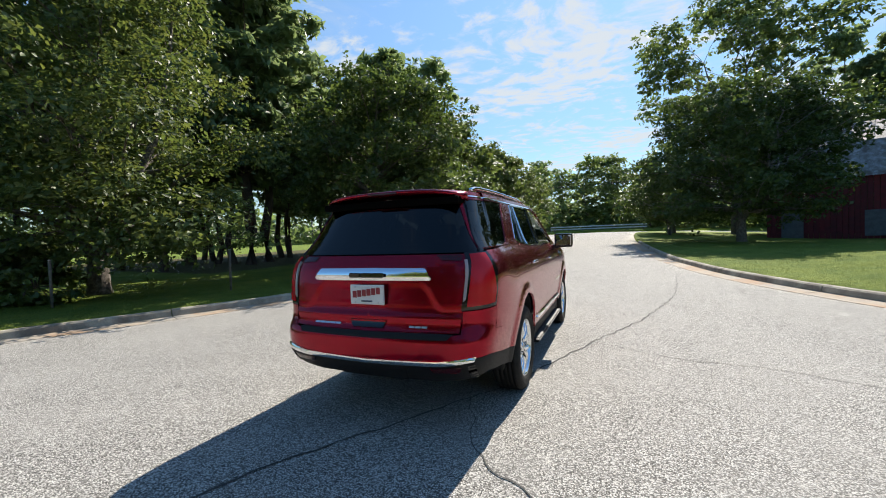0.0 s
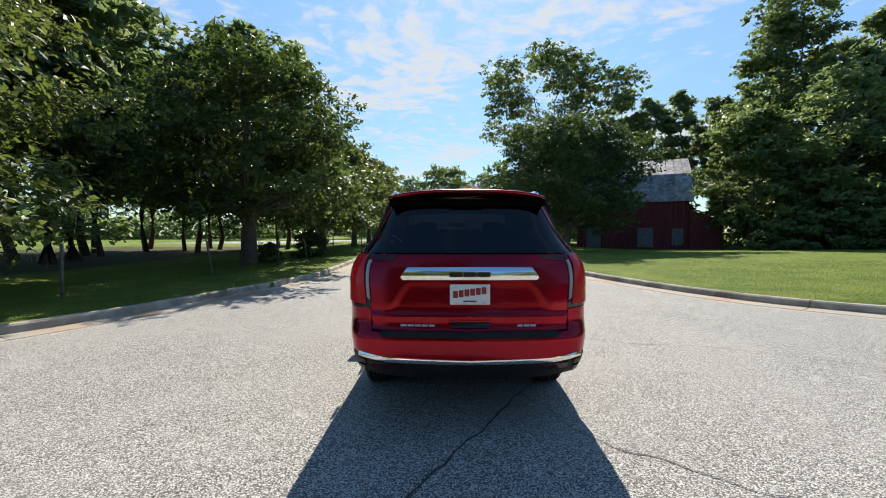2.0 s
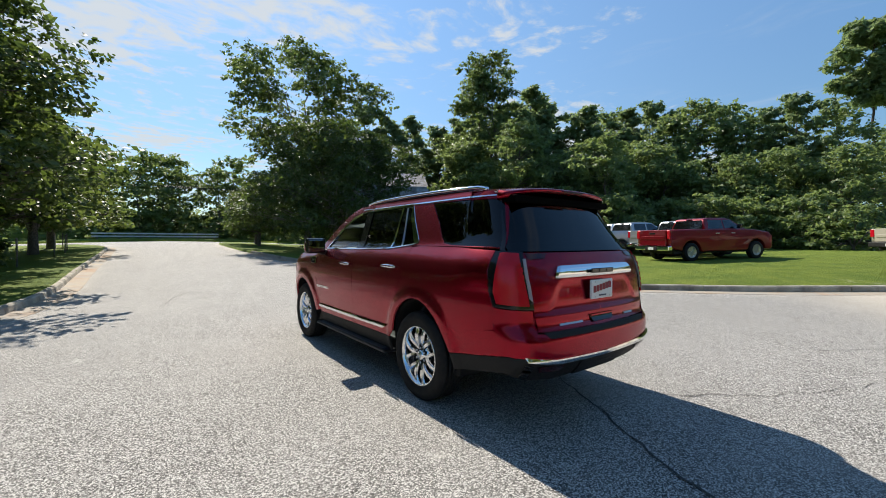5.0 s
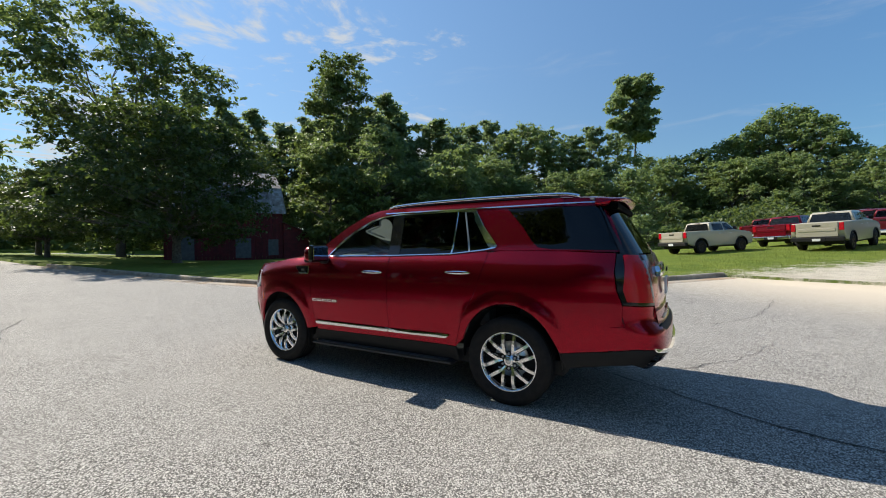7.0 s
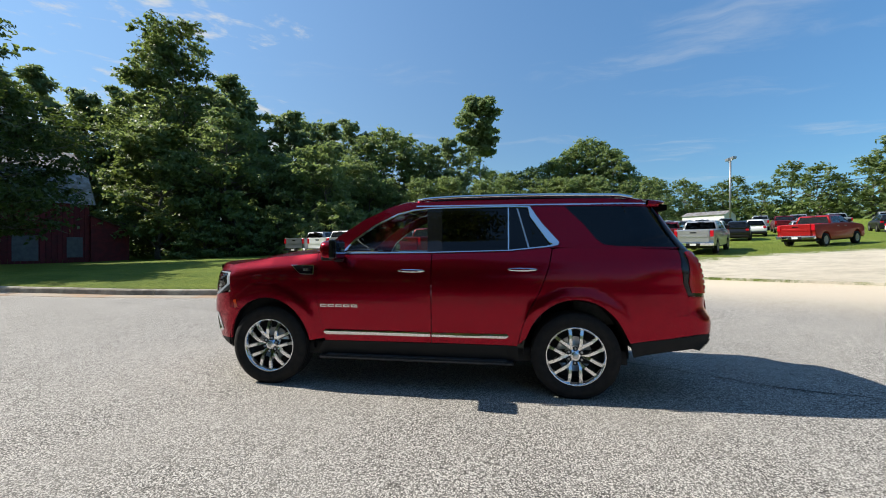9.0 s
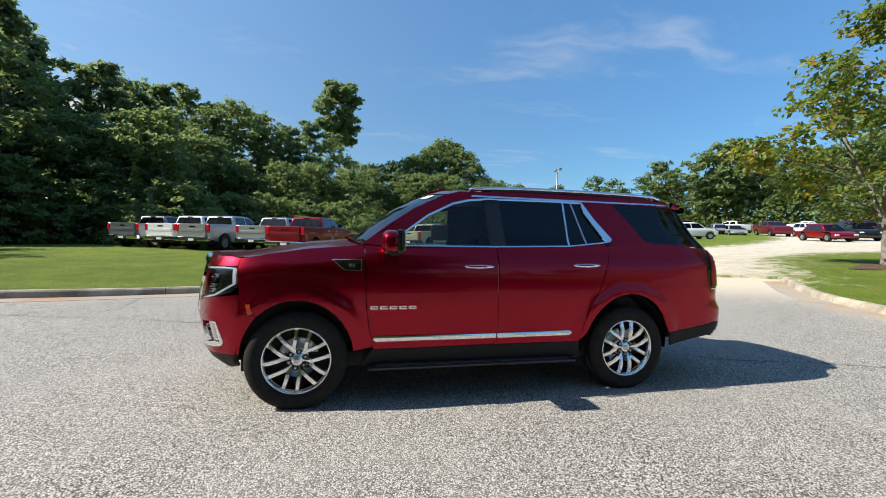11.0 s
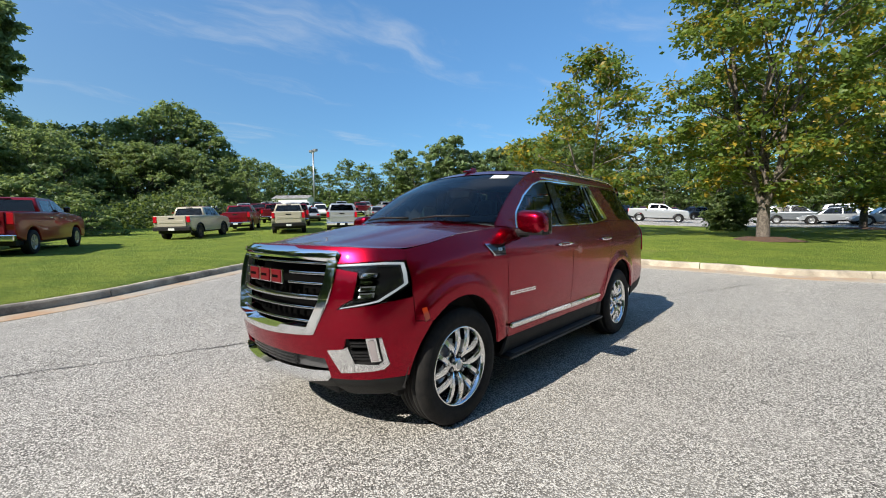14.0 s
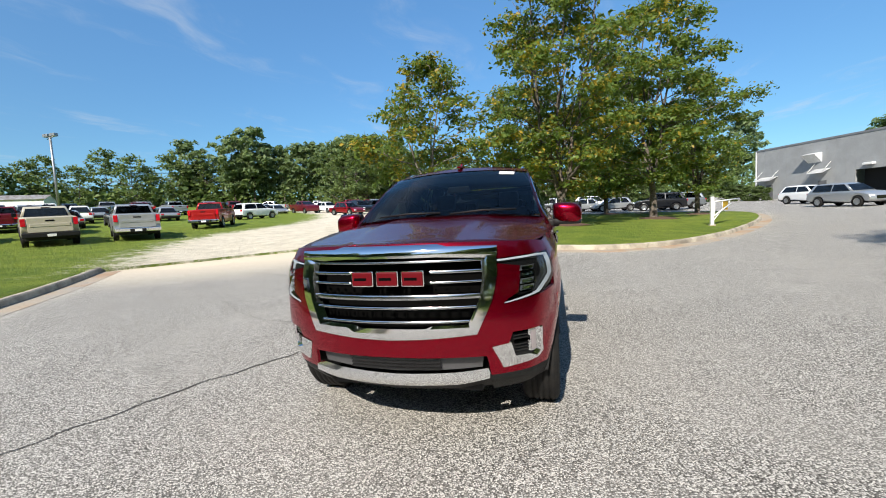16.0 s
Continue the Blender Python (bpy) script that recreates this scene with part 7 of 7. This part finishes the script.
    into = Vector((-along.y, along.x))
    length = (b - a).length
    z0 = min(ground(*a), ground(*b)) - 0.3
    P = lambda u, v, z: (*(a + along * u + into * v), z0 + z)
    n = int(length / 0.30)
    board = None
    for v0, face in ((0.0, "front"), (10.0, "back")):
        for k in range(n):
            u = length * k / n
            if board is None:
                bm = bmesh.new()
                add_box(bm, 0.006, length / n - 0.012, -0.02, 0.02, 0, 4.9, 0.005)
                board = part("board", bm, REDBOARD, barn, smooth=False)
                ob = board
            else:
                ob = new("board", board.data)
                ob.parent = barn
            ob.matrix_basis = Matrix.Translation(P(u, v0, 0)) @ Matrix.Rotation(math.atan2(along.y, along.x), 4, "Z")
    section = [(-0.25, 4.75), (1.7, 7.45), (5.0, 9.35), (8.3, 7.45), (10.25, 4.75)]
    m = int(length / 0.62)
    for (v1, h1), (v2, h2) in zip(section, section[1:]):
        sheet_mesh = None
        for k in range(m):
            u0, u1 = -0.3 + (length + 0.6) * k / m, -0.3 + (length + 0.6) * (k + 1) / m
            bm = bmesh.new()
            vs = [bm.verts.new(P(u, v, h)) for u, v, h in ((u0, v1, h1), (u1 - 0.03, v1, h1), (u1 - 0.03, v2, h2), (u0, v2, h2))]
            rib = [bm.verts.new(P(u, v, h + 0.04)) for u, v, h in ((u1 - 0.03, v1, h1), (u1, v1, h1), (u1, v2, h2), (u1 - 0.03, v2, h2))]
            bm.faces.new(vs)
            bm.faces.new(rib)
            bm.faces.new((vs[1], rib[0], rib[3], vs[2]))
            part("tin_sheet", bm, TIN, barn, smooth=False)
    for u in (0.0, length):
        bm = bmesh.new()
        bm.faces.new([bm.verts.new(P(u, v, h)) for v, h in ((0, 0), (10, 0), (10, 4.9), (8.25, 7.4), (5.0, 9.25), (1.75, 7.4), (0, 4.9))])
        part("gable", bm, REDBOARD, barn, smooth=False)
    for u, w, h0, h1 in ((0.9, 1.3, 0.0, 2.6), (5.4, 1.3, 0.6, 2.4), (8.2, 0.9, 0.8, 2.3)):
        bm = bmesh.new()
        add_box(bm, 0, w, -0.06, -0.02, h0, h1, 0.01)
        d = part("door", bm, GREYDOOR, barn, "faded grey door panel", smooth=False)
        d.matrix_basis = Matrix.Translation(P(u, 0, 0)) @ Matrix.Rotation(math.atan2(along.y, along.x), 4, "Z")
    bm = bmesh.new()
    pts = [P(length, -0.3, 0), P(length + 2.4, -0.3, 0), P(length + 2.4, 6, 0), P(length, 6, 0)]
    lo = [bm.verts.new(p) for p in pts]
    hi = [bm.verts.new((p[0], p[1], p[2] + h)) for p, h in zip(pts, (3.9, 2.9, 2.9, 3.9))]
    for k in range(4):
        bm.faces.new((lo[k], lo[(k + 1) % 4], hi[(k + 1) % 4], hi[k]))
    part("lean_to", bm, REDBOARD, barn, "red lean-to shed", smooth=False)
    bm = bmesh.new()
    bm.faces.new([bm.verts.new((v.x, v.y, v.z)) for v in (Vector(P(length - 0.1, -0.6, 4.0)), Vector(P(length + 2.7, -0.6, 2.85)), Vector(P(length + 2.7, 6.2, 2.85)), Vector(P(length - 0.1, 6.2, 4.0)))])
    part("lean_to_roof", bm, TIN, barn, smooth=False)


build_barn()

# ---- warehouse ----
CLAD = material("grey_cladding", (0.30, 0.31, 0.315), 0.6, second=(0.26, 0.268, 0.272), scale=0.6, fine=0.06, fine_scale=20)
# dark coping and roof parts; also the end wall, whose shade is in this colour
TRIM_AND_SHADE = material("dark_trim_and_shade", (0.17, 0.18, 0.195), 0.6, second=(0.15, 0.155, 0.17), scale=0.8)
WHITEPAINT = material("white_paint", (0.75, 0.76, 0.76), 0.5, second=(0.66, 0.66, 0.65), scale=4)
BAY_SHADE = material("bay_shade", (0.012, 0.012, 0.012), 0.9)


def build_warehouse():
    house = new("warehouse")
    tagged(house, "long grey metal-clad warehouse with loading doors", "building")
    a, b = Vector((-29.8, -64.6)), Vector((-44.5, -28.0))
    d = (b - a).normalized()
    back = Vector((d.y, -d.x))
    if back.x > 0:
        back = -back
    ang = math.atan2(d.y, d.x)
    z0 = ground(*a) - 0.2
    H, length = 7.0, (b - a).length
    frame_m = Matrix.Translation((a.x, a.y, z0)) @ Matrix.Rotation(ang, 4, "Z")
    s = 1 if (Matrix.Rotation(ang, 4, "Z") @ Vector((0, 1, 0))).xy.dot(back) > 0 else -1
    house.matrix_basis = frame_m

    def block(name, mat, u0, u1, v0, v1, h0, h1, label="", bevel=0.0):
        return boxy(name, mat, house, (u0, u1, min(s * v0, s * v1), max(s * v0, s * v1), h0, h1), bevel, label)

    doors = [(12.6, 15.6, 0.0, 3.0), (17.0, 19.6, 0.0, 2.7)]
    u = 0.0
    for u0, u1, h0, h1 in doors:
        n = max(1, int((u0 - u) / 1.0))
        for k in range(n):
            block("wall_panel", CLAD, u + (u0 - u) * k / n + 0.004, u + (u0 - u) * (k + 1) / n - 0.004, 0.0, 0.25, 0, H)
        block("wall_panel", CLAD, u0, u1, 0.0, 0.25, h1, H)
        # a near-black sheet stands in for the unlit interior
        block("doorway", BAY_SHADE, u0, u1, 1.2, 1.3, 0, h1, "near-black sheet standing in for shade inside the open loading doorway")
        u = u1
    n = int((length - u) / 1.0)
    for k in range(n):
        block("wall_panel", CLAD, u + (length - u) * k / n + 0.004, u + (length - u) * (k + 1) / n - 0.004, 0.0, 0.25, 0, H)
    block("end_wall", TRIM_AND_SHADE, -0.25, 0.0, 0.0, 30, 0, H, "grey end wall with its shade put into the colour")
    block("parapet", TRIM_AND_SHADE, -0.3, length, -0.06, 0.30, H, H + 0.22, "dark roof coping")
    block("roof", TRIM_AND_SHADE, -0.2, length, 0.3, 30, H - 0.3, H - 0.1)
    block("corner_post", WHITEPAINT, -0.3, -0.12, -0.08, 0.05, 0, H)
    for u0, u1, h, out in ((0.6, 3.2, 2.7, 1.3), (8.0, 10.0, 3.0, 1.2), (16.6, 20.2, 3.1, 1.5)):
        bm = bmesh.new()
        q = [(u0, 0, h + 0.55), (u1, 0, h + 0.55), (u1, -s * out, h), (u0, -s * out, h)]
        f = bm.faces.new([bm.verts.new(p) for p in q])
        bmesh.ops.solidify(bm, geom=[f], thickness=0.08)
        aw = part("awning", bm, WHITEPAINT, house, "white metal awning over a door", smooth=False)
        for uu in (u0 + 0.1, u1 - 0.1):
            tube_part("awning_rod", [(uu, 0, h + 1.3), (uu, -s * out, h + 0.05)], 0.03, WHITEPAINT, aw)
    bm = bmesh.new()
    for p in ((7.2, 0, 5.6), (8.9, 0, 5.6), (8.9, -s * 1.1, 5.4), (7.2, -s * 1.1, 5.4), (7.2, 0, 4.4), (8.9, 0, 4.4)):
        bm.verts.new(p)
    bm.verts.ensure_lookup_table()
    V = bm.verts
    for f in ((0, 1, 2, 3), (3, 2, 5, 4), (0, 3, 4), (1, 5, 2)):
        bm.faces.new([V[k] for k in f])
    part("duct_hood", bm, WHITEPAINT, house, "white vent hood on the wall", smooth=False)
    block("door", GREYDOOR, 1.4, 2.4, -0.04, 0.02, 0, 2.1, "grey side door")
    block("door", GREYDOOR, 8.5, 9.5, -0.04, 0.02, 0, 2.1, "grey side door")
    block("wall_lamp", WHITEPAINT, 13.6, 14.6, -0.5, 0, 3.4, 3.65, "white hooded wall lamp", 0.05)
    for u0 in (17.2, 18.4):
        block("glass_door", DARKGLASS, u0, u0 + 1.0, 0.15, 0.2, 0.05, 2.4, "glass entrance door")
    for k in range(4):
        block("roof_vent", TRIM_AND_SHADE, 3 + 6.2 * k, 4.2 + 6.2 * k, 3, 4.2, H, H + 0.55, "grey rooftop unit")


build_warehouse()
far_bush_spots = [(-26.2, -62.0, 1.1), (-27.4, -58.5, 0.9), (-23, -66, 1.0)]
for x, y, k in far_bush_spots:
    again(hedge, x, y, 40 * k, k, 0.0)

# ---- gate, posts, poles, sheds, wires ----
GALV = material("galvanised_steel", (0.40, 0.41, 0.42), 0.45, 0.8, second=(0.30, 0.31, 0.32), scale=12)
POSTWOOD = material("weathered_post", (0.21, 0.19, 0.16), 0.9, second=(0.12, 0.105, 0.09), scale=10, bump=0.4)
YELLOW = material("yellow_sign", (0.70, 0.47, 0.04), 0.5)
MULCH = material("brown_mulch", (0.115, 0.062, 0.038), 0.95, second=(0.06, 0.035, 0.024), scale=14, bump=1.0, bump_scale=30)


def build_gate():
    g = new("barrier_gate")
    tagged(g, "white painted steel barrier gate with a yellow sign", "gate")
    x, y = -7.9, -16.2
    z = ground(x, y) + 0.1
    bm = bmesh.new()
    add_box(bm, x - 0.07, x + 0.07, y - 0.07, y + 0.07, z, z + 1.35, 0.015)
    post = part("gate_post", bm, WHITEPAINT, g, smooth=False)
    bm = bmesh.new()
    add_box(bm, x - 0.12, x + 0.12, y - 0.12, y + 0.12, z - 0.02, z + 0.10, 0.02)
    part("post_foot", bm, CONCRETE, post, smooth=False)
    d = Vector((-0.62, -0.78, 0))
    P = lambda u, h: Vector((x, y, z)) + d * u + Vector((0, 0, h))
    for h0, h1, L in ((1.12, 1.22, 3.3), (0.45, 1.0, 2.2)):
        tube_part("rail", [P(0.1, h0), P(L, h1)], 0.035, WHITEPAINT, g)
    for u, h0, h1 in ((0.3, 0.46, 1.12), (1.2, 0.75, 1.16), (2.0, 0.95, 1.18)):
        tube_part("brace", [P(u, h0), P(u, h1)], 0.025, WHITEPAINT, g)
    tube_part("brace", [P(0.2, 0.30), P(0.9, 0.62)], 0.025, WHITEPAINT, g)
    bm = bmesh.new()
    f = bm.faces.new([bm.verts.new(P(u, h)) for u, h in ((1.25, 0.72), (1.85, 0.72), (1.85, 1.15), (1.25, 1.15))])
    bmesh.ops.solidify(bm, geom=[f], thickness=0.02)
    part("sign", bm, YELLOW, g, "yellow warning sign", smooth=False)


build_gate()


def marker_post(x, y, h, lean=(0, 0)):
    z = ground(x, y) + 0.1
    base = new("marker_post")
    tagged(base, "thin weathered metal post standing in the verge", "post", "verge posts")
    tube_part("shaft", [(0, 0, -0.1), (lean[0] * 0.5, lean[1] * 0.5, h * 0.5), (lean[0], lean[1], h)], 0.032, POSTWOOD, base)
    tube_part("cap", [(lean[0], lean[1], h), (lean[0], lean[1], h + 0.02)], 0.036, GALV, base)
    base.location = (x, y, z)
    return base


for x, y, h, ln in ((-10.3, -0.4, 1.15, (0.02, 0)), (-8.5, 2.9, 1.22, (0, 0.02)), (-7.85, 7.5, 1.2, (-0.22, 0.05)), (-7.2, 11.2, 1.1, (0.02, 0)), (-6.9, 14.0, 1.2, (-0.2, 0)), (-6.6, 17.5, 1.15, (0, 0)), (-6.3, 24.0, 1.1, (0, 0)), (-6.2, 27.0, 1.1, (0.03, 0)), (-6.4, 30.0, 1.1, (0, 0)), (-6.9, 33.0, 1.1, (0, 0)), (-7.8, 35.5, 1.1, (0, 0)), (-9.2, 37.4, 1.1, (0, 0))):
    marker_post(x, y, h, ln)


def light_pole(x, y, top):
    z = ground(x, y)
    p = new("light_pole")
    tagged(p, "tall grey light pole with two floodlight heads", "light pole")
    tube_part("mast", [(0, 0, -0.3), (0, 0, top * 0.5), (0, 0, top)], 0.16, GALV, p)
    tube_part("crossarm", [(-1.1, 0.3, top - 0.1), (1.1, -0.3, top - 0.1)], 0.07, GALV, p)
    for u in (-1.0, -0.45, 0.45, 1.0):
        boxy("floodlight", GALV, p, (u - 0.25, u + 0.25, -0.35, 0.25, top + 0.1, top + 0.55), 0.06)
    p.location = (x, y, z)


light_pole(72, -40, 11.5)


def utility_pole(x, y, top):
    z = ground(x, y)
    p = new("utility_pole")
    tagged(p, "distant brown wooden utility pole", "utility pole", "utility poles")
    v, f = tube([[(Vector((0, 0, -0.4)), 0.20), (Vector((0, 0, top)), 0.12)]], 8)
    mesh_object("mast", v, f, POSTWOOD, p, smooth=True)
    boxy("crossarm", POSTWOOD, p, (-1.1, 1.1, -0.07, 0.07, top - 0.9, top - 0.75), 0.01)
    p.location = (x, y, z)
    return Vector((x, y, z + top - 0.75))


poles = [utility_pole(x, y, h) for x, y, h in ((118, -42, 10), (88, -82, 10), (70, -92, 10.5), (38, -92, 10), (-6, -112, 10))]
north_poles = [utility_pole(x, y, 10.5) for x, y in ((-60, 66), (52, 60))]
for line in (poles, north_poles):
    for a, b in zip(line, line[1:]):
        for k in (-0.9, 0.0, 0.9):
            pts = [a + (b - a) * s + Vector((0.3 * k, k, -2.0 * 4 * s * (1 - s) * (b - a).length / 110)) for s in np.linspace(0, 1, 13)]
            tagged(tube_part("overhead_wire", pts, 0.025, PLASTIC, None, "thin black overhead power wire", 4), category="wire", group="overhead wires")


def build_shed():
    s = new("metal_shed")
    tagged(s, "low white metal shed behind the parked trucks", "shed")
    boxy("wall", WHITEPAINT, s, (-5, 5, -3, 3, 0, 2.4), 0.02)
    bm = bmesh.new()
    for sgn in (-1, 1):
        bm.faces.new([bm.verts.new(p) for p in ((-5.3, sgn * 3.3, 2.35), (5.3, sgn * 3.3, 2.35), (5.3, 0, 3.5), (-5.3, 0, 3.5))])
    part("roof", bm, TIN, s, smooth=False)
    for sgn in (-5, 5):
        bm = bmesh.new()
        bm.faces.new([bm.verts.new(p) for p in ((sgn, -3, 2.4), (sgn, 3, 2.4), (sgn, 0, 3.45))])
        part("gable", bm, WHITEPAINT, s, smooth=False)
    boxy("door", GREYDOOR, s, (-1.5, 1.5, -3.05, -3.0, 0, 2.2), 0.01)
    s.matrix_basis = pose(86, -43, ground(86, -43), 0, 0, 40)
    s.scale = (0.8, 0.8, 0.8)


build_shed()


def guard_rail():
    g = new("road_barrier")
    tagged(g, "low white railed barrier at the road's far end", "barrier")
    z = ground(-1, 57)
    for k in range(7):
        boxy("post", POSTWOOD, g, (-6.5 + 2 * k, -6.38 + 2 * k, 57.0, 57.12, z, z + 0.85), 0.01)
    for h in (0.35, 0.7):
        boxy("rail", WHITEPAINT, g, (-7, 6, 56.94, 57.0, z + h, z + h + 0.16), 0.01)


guard_rail()


def mulch_bed(x, y, r):
    rng = random.Random(int(x * 31 + y))
    verts, faces = [(0, 0, 0.10)], []
    n = 22
    for ring, (q, h) in enumerate(((0.5, 0.075), (1.0, -0.05))):
        for k in range(n):
            w = 2 * math.pi * k / n
            rr = r * q * rng.uniform(0.85, 1.15)
            verts.append((rr * math.cos(w), rr * math.sin(w), h + rng.uniform(0, 0.03) * (1 - ring)))
    for k in range(n):
        j = (k + 1) % n
        faces += [(0, 1 + k, 1 + j), (1 + k, 1 + n + k, 1 + n + j, 1 + j)]
    ob = mesh_object("mulch_bed", verts, faces, MULCH, smooth=True)
    ob.location = (x, y, ground(x, y) + 0.14)
    tagged(ob, "ring of brown mulch round a tree's foot", "mulch", "mulch beds")


for x, y, r in ((5.0, -15.5, 0.9), (-1.4, -16.2, 1.3), (-6.8, -22.2, 1.3), (-10.6, -27.0, 1.1), (-5.0, -29.5, 1.1)):
    mulch_bed(x, y, r)

# ---- cracks in the asphalt ----
def crack(pts, w, seed):
    rng = random.Random(seed)
    run = spline(pts, 0.07)
    verts, faces = [], []
    for k, p in enumerate(run):
        d = (run[min(k + 1, len(run) - 1)] - run[max(k - 1, 0)]).normalized()
        s = Vector((-d.y, d.x))
        jig = s * (0.05 * noise.noise(Vector((p.x * 4, p.y * 4, seed))) + rng.uniform(-0.012, 0.012))
        half = w * (0.25 + 0.75 * abs(noise.noise(Vector((p.x * 2.3, p.y * 2.3, seed + 9))))) + 0.002
        for q in (p + jig - s * half, p + jig + s * half):
            verts.append((q.x, q.y, ground(q.x, q.y) + 0.006))
    for k in range(len(run) - 1):
        faces.append((2 * k, 2 * k + 1, 2 * k + 3, 2 * k + 2))
    return verts, faces


def build_cracks():
    verts, faces = [], []
    runs = [([(3.5, 8.6), (3.33, 7.2), (3.02, 4.83), (2.55, 3.1), (2.25, 2.1), (1.92, 1.3), (1.5, 0.35), (1.14, -0.62), (0.75, -1.6), (0.3, -2.4), (-0.02, -2.92), (-0.2, -3.25), (-0.48, -3.8), (-0.72, -4.6), (-1.44, -5.8), (-1.9, -6.9)], 0.015, 1),
            ([(0.55, -2.0), (0.9, -2.88), (1.33, -3.23), (1.82, -3.6), (2.9, -4.1)], 0.006, 2),
            ([(1.5, 0.35), (2.4, -0.2), (3.6, -0.5), (5.2, -1.6)], 0.008, 3),
            ([(3.1, 5.6), (3.9, 5.2), (4.9, 5.3)], 0.010, 4),
            ([(-2.5, 6.2), (-2.2, 7.4), (-1.6, 8.6)], 0.014, 6),
            ([(4.0, -3.4), (5.2, -4.2), (7.5, -4.8)], 0.009, 7)]
    for pts, w, seed in runs:
        v, f = crack(pts, w, seed)
        k = len(verts)
        verts += v
        faces += [tuple(i + k for i in q) for q in f]
    ob = mesh_object("road_crack", verts, faces, CRACK)
    tagged(ob, "dark open cracks running across the asphalt", "crack", kind="stuff")


build_cracks()


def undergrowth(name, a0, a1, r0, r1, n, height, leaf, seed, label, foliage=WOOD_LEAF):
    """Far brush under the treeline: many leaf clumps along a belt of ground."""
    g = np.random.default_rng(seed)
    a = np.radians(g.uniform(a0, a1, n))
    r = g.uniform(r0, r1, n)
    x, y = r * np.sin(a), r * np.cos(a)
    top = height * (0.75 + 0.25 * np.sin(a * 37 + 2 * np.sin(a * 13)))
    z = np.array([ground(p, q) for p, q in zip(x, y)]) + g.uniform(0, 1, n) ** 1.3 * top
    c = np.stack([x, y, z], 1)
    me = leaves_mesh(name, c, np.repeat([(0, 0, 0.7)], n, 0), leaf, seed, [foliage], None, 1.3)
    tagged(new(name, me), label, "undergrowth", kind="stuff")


undergrowth("far_brush", -80, 36, 84, 100, 15000, 8.0, 0.75, 5, "distant green brush below the far trees")
undergrowth("far_brush", -14, 32, 62, 76, 5500, 5.0, 0.65, 6, "distant green brush below the far trees")
undergrowth("far_brush", 136, 202, 114, 130, 24000, 17.0, 0.62, 10, "distant green brush below the far trees")
undergrowth("far_brush", 104, 205, 112, 135, 18000, 8.0, 0.8, 7, "distant green brush below the far trees")
undergrowth("far_brush", 205, 290, 120, 160, 12000, 8.0, 0.95, 8, "distant green brush below the far trees")
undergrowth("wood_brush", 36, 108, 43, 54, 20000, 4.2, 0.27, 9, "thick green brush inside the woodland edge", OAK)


def inside_many(x, y, poly):
    hit = np.zeros(len(x), bool)
    for (x1, y1), (x2, y2) in zip(poly, poly[1:] + poly[:1]):
        if y1 != y2:
            hit ^= ((y1 > y) != (y2 > y)) & (x < (x2 - x1) * (y - y1) / (y2 - y1) + x1)
    return hit


def gap_many(x, y, pts):
    best = np.full(len(x), 1e9)
    for (x1, y1), (x2, y2) in zip(pts, pts[1:]):
        dx, dy = x2 - x1, y2 - y1
        s_ = np.clip(((x - x1) * dx + (y - y1) * dy) / max(dx * dx + dy * dy, 1e-9), 0, 1)
        best = np.minimum(best, np.hypot(x1 + dx * s_ - x, y1 + dy * s_ - y))
    return best


def grass_tufts():
    """Short blades over the lawns beside the road, longer and drier where the lawn frays into the gravel."""
    g = np.random.default_rng(77)
    edges = [flat2(WEST_LINE)[::3], flat2(EAST_LINE)[::3], flat2(ISLE_LINE)[::3]]
    verts = []
    for x0, x1, y0, y1, count, tall in ((6.5, 22, -6, 9, 22000, 0.045), (-7, 6, -24, -8.4, 14000, 0.045), (12, 30, -22, -3, 12000, 0.15), (3.5, 12, 7, 24, 6000, 0.05), (-13, -5, -4, 14, 10000, 0.06)):
        x, y = g.uniform(x0, x1, count), g.uniform(y0, y1, count)
        keep = ~(inside_many(x, y, ROAD_EDGE) & ~inside_many(x, y, ISLE_EDGE)) & ~inside_many(x, y, DRIVE)
        for line in edges:
            keep &= gap_many(x, y, line) > 0.18
        x, y = x[keep], y[keep]
        n = len(x)
        z = np.array([ground(p, q) for p, q in zip(x, y)]) + 0.125
        z -= 0.13 * np.clip(0.5 - 0.12 * gap_many(x, y, DRIVE + DRIVE[:1]), 0, 1)
        h, w = g.uniform(0.5, 1.4, n) * tall, g.uniform(0, 6.28, n)
        c, s_ = 0.006 * np.cos(w), 0.006 * np.sin(w)
        tip = np.stack([x + g.normal(0, 0.35, n) * h, y + g.normal(0, 0.35, n) * h, z + h], 1)
        verts.append(np.stack([np.stack([x - c, y - s_, z], 1), np.stack([x + c, y + s_, z], 1), tip], 1).reshape(-1, 3))
    verts = np.concatenate(verts)
    ob = mesh_object("grass", verts.tolist(), np.arange(len(verts)).reshape(-1, 3).tolist(), BLADE)
    tagged(ob, "short green and dry grass blades on the lawns", "grass", kind="stuff")


BLADE = leafy("grass_blade", (0.10, 0.16, 0.03), (0.26, 0.28, 0.07), (0.30, 0.36, 0.06))
grass_tufts()
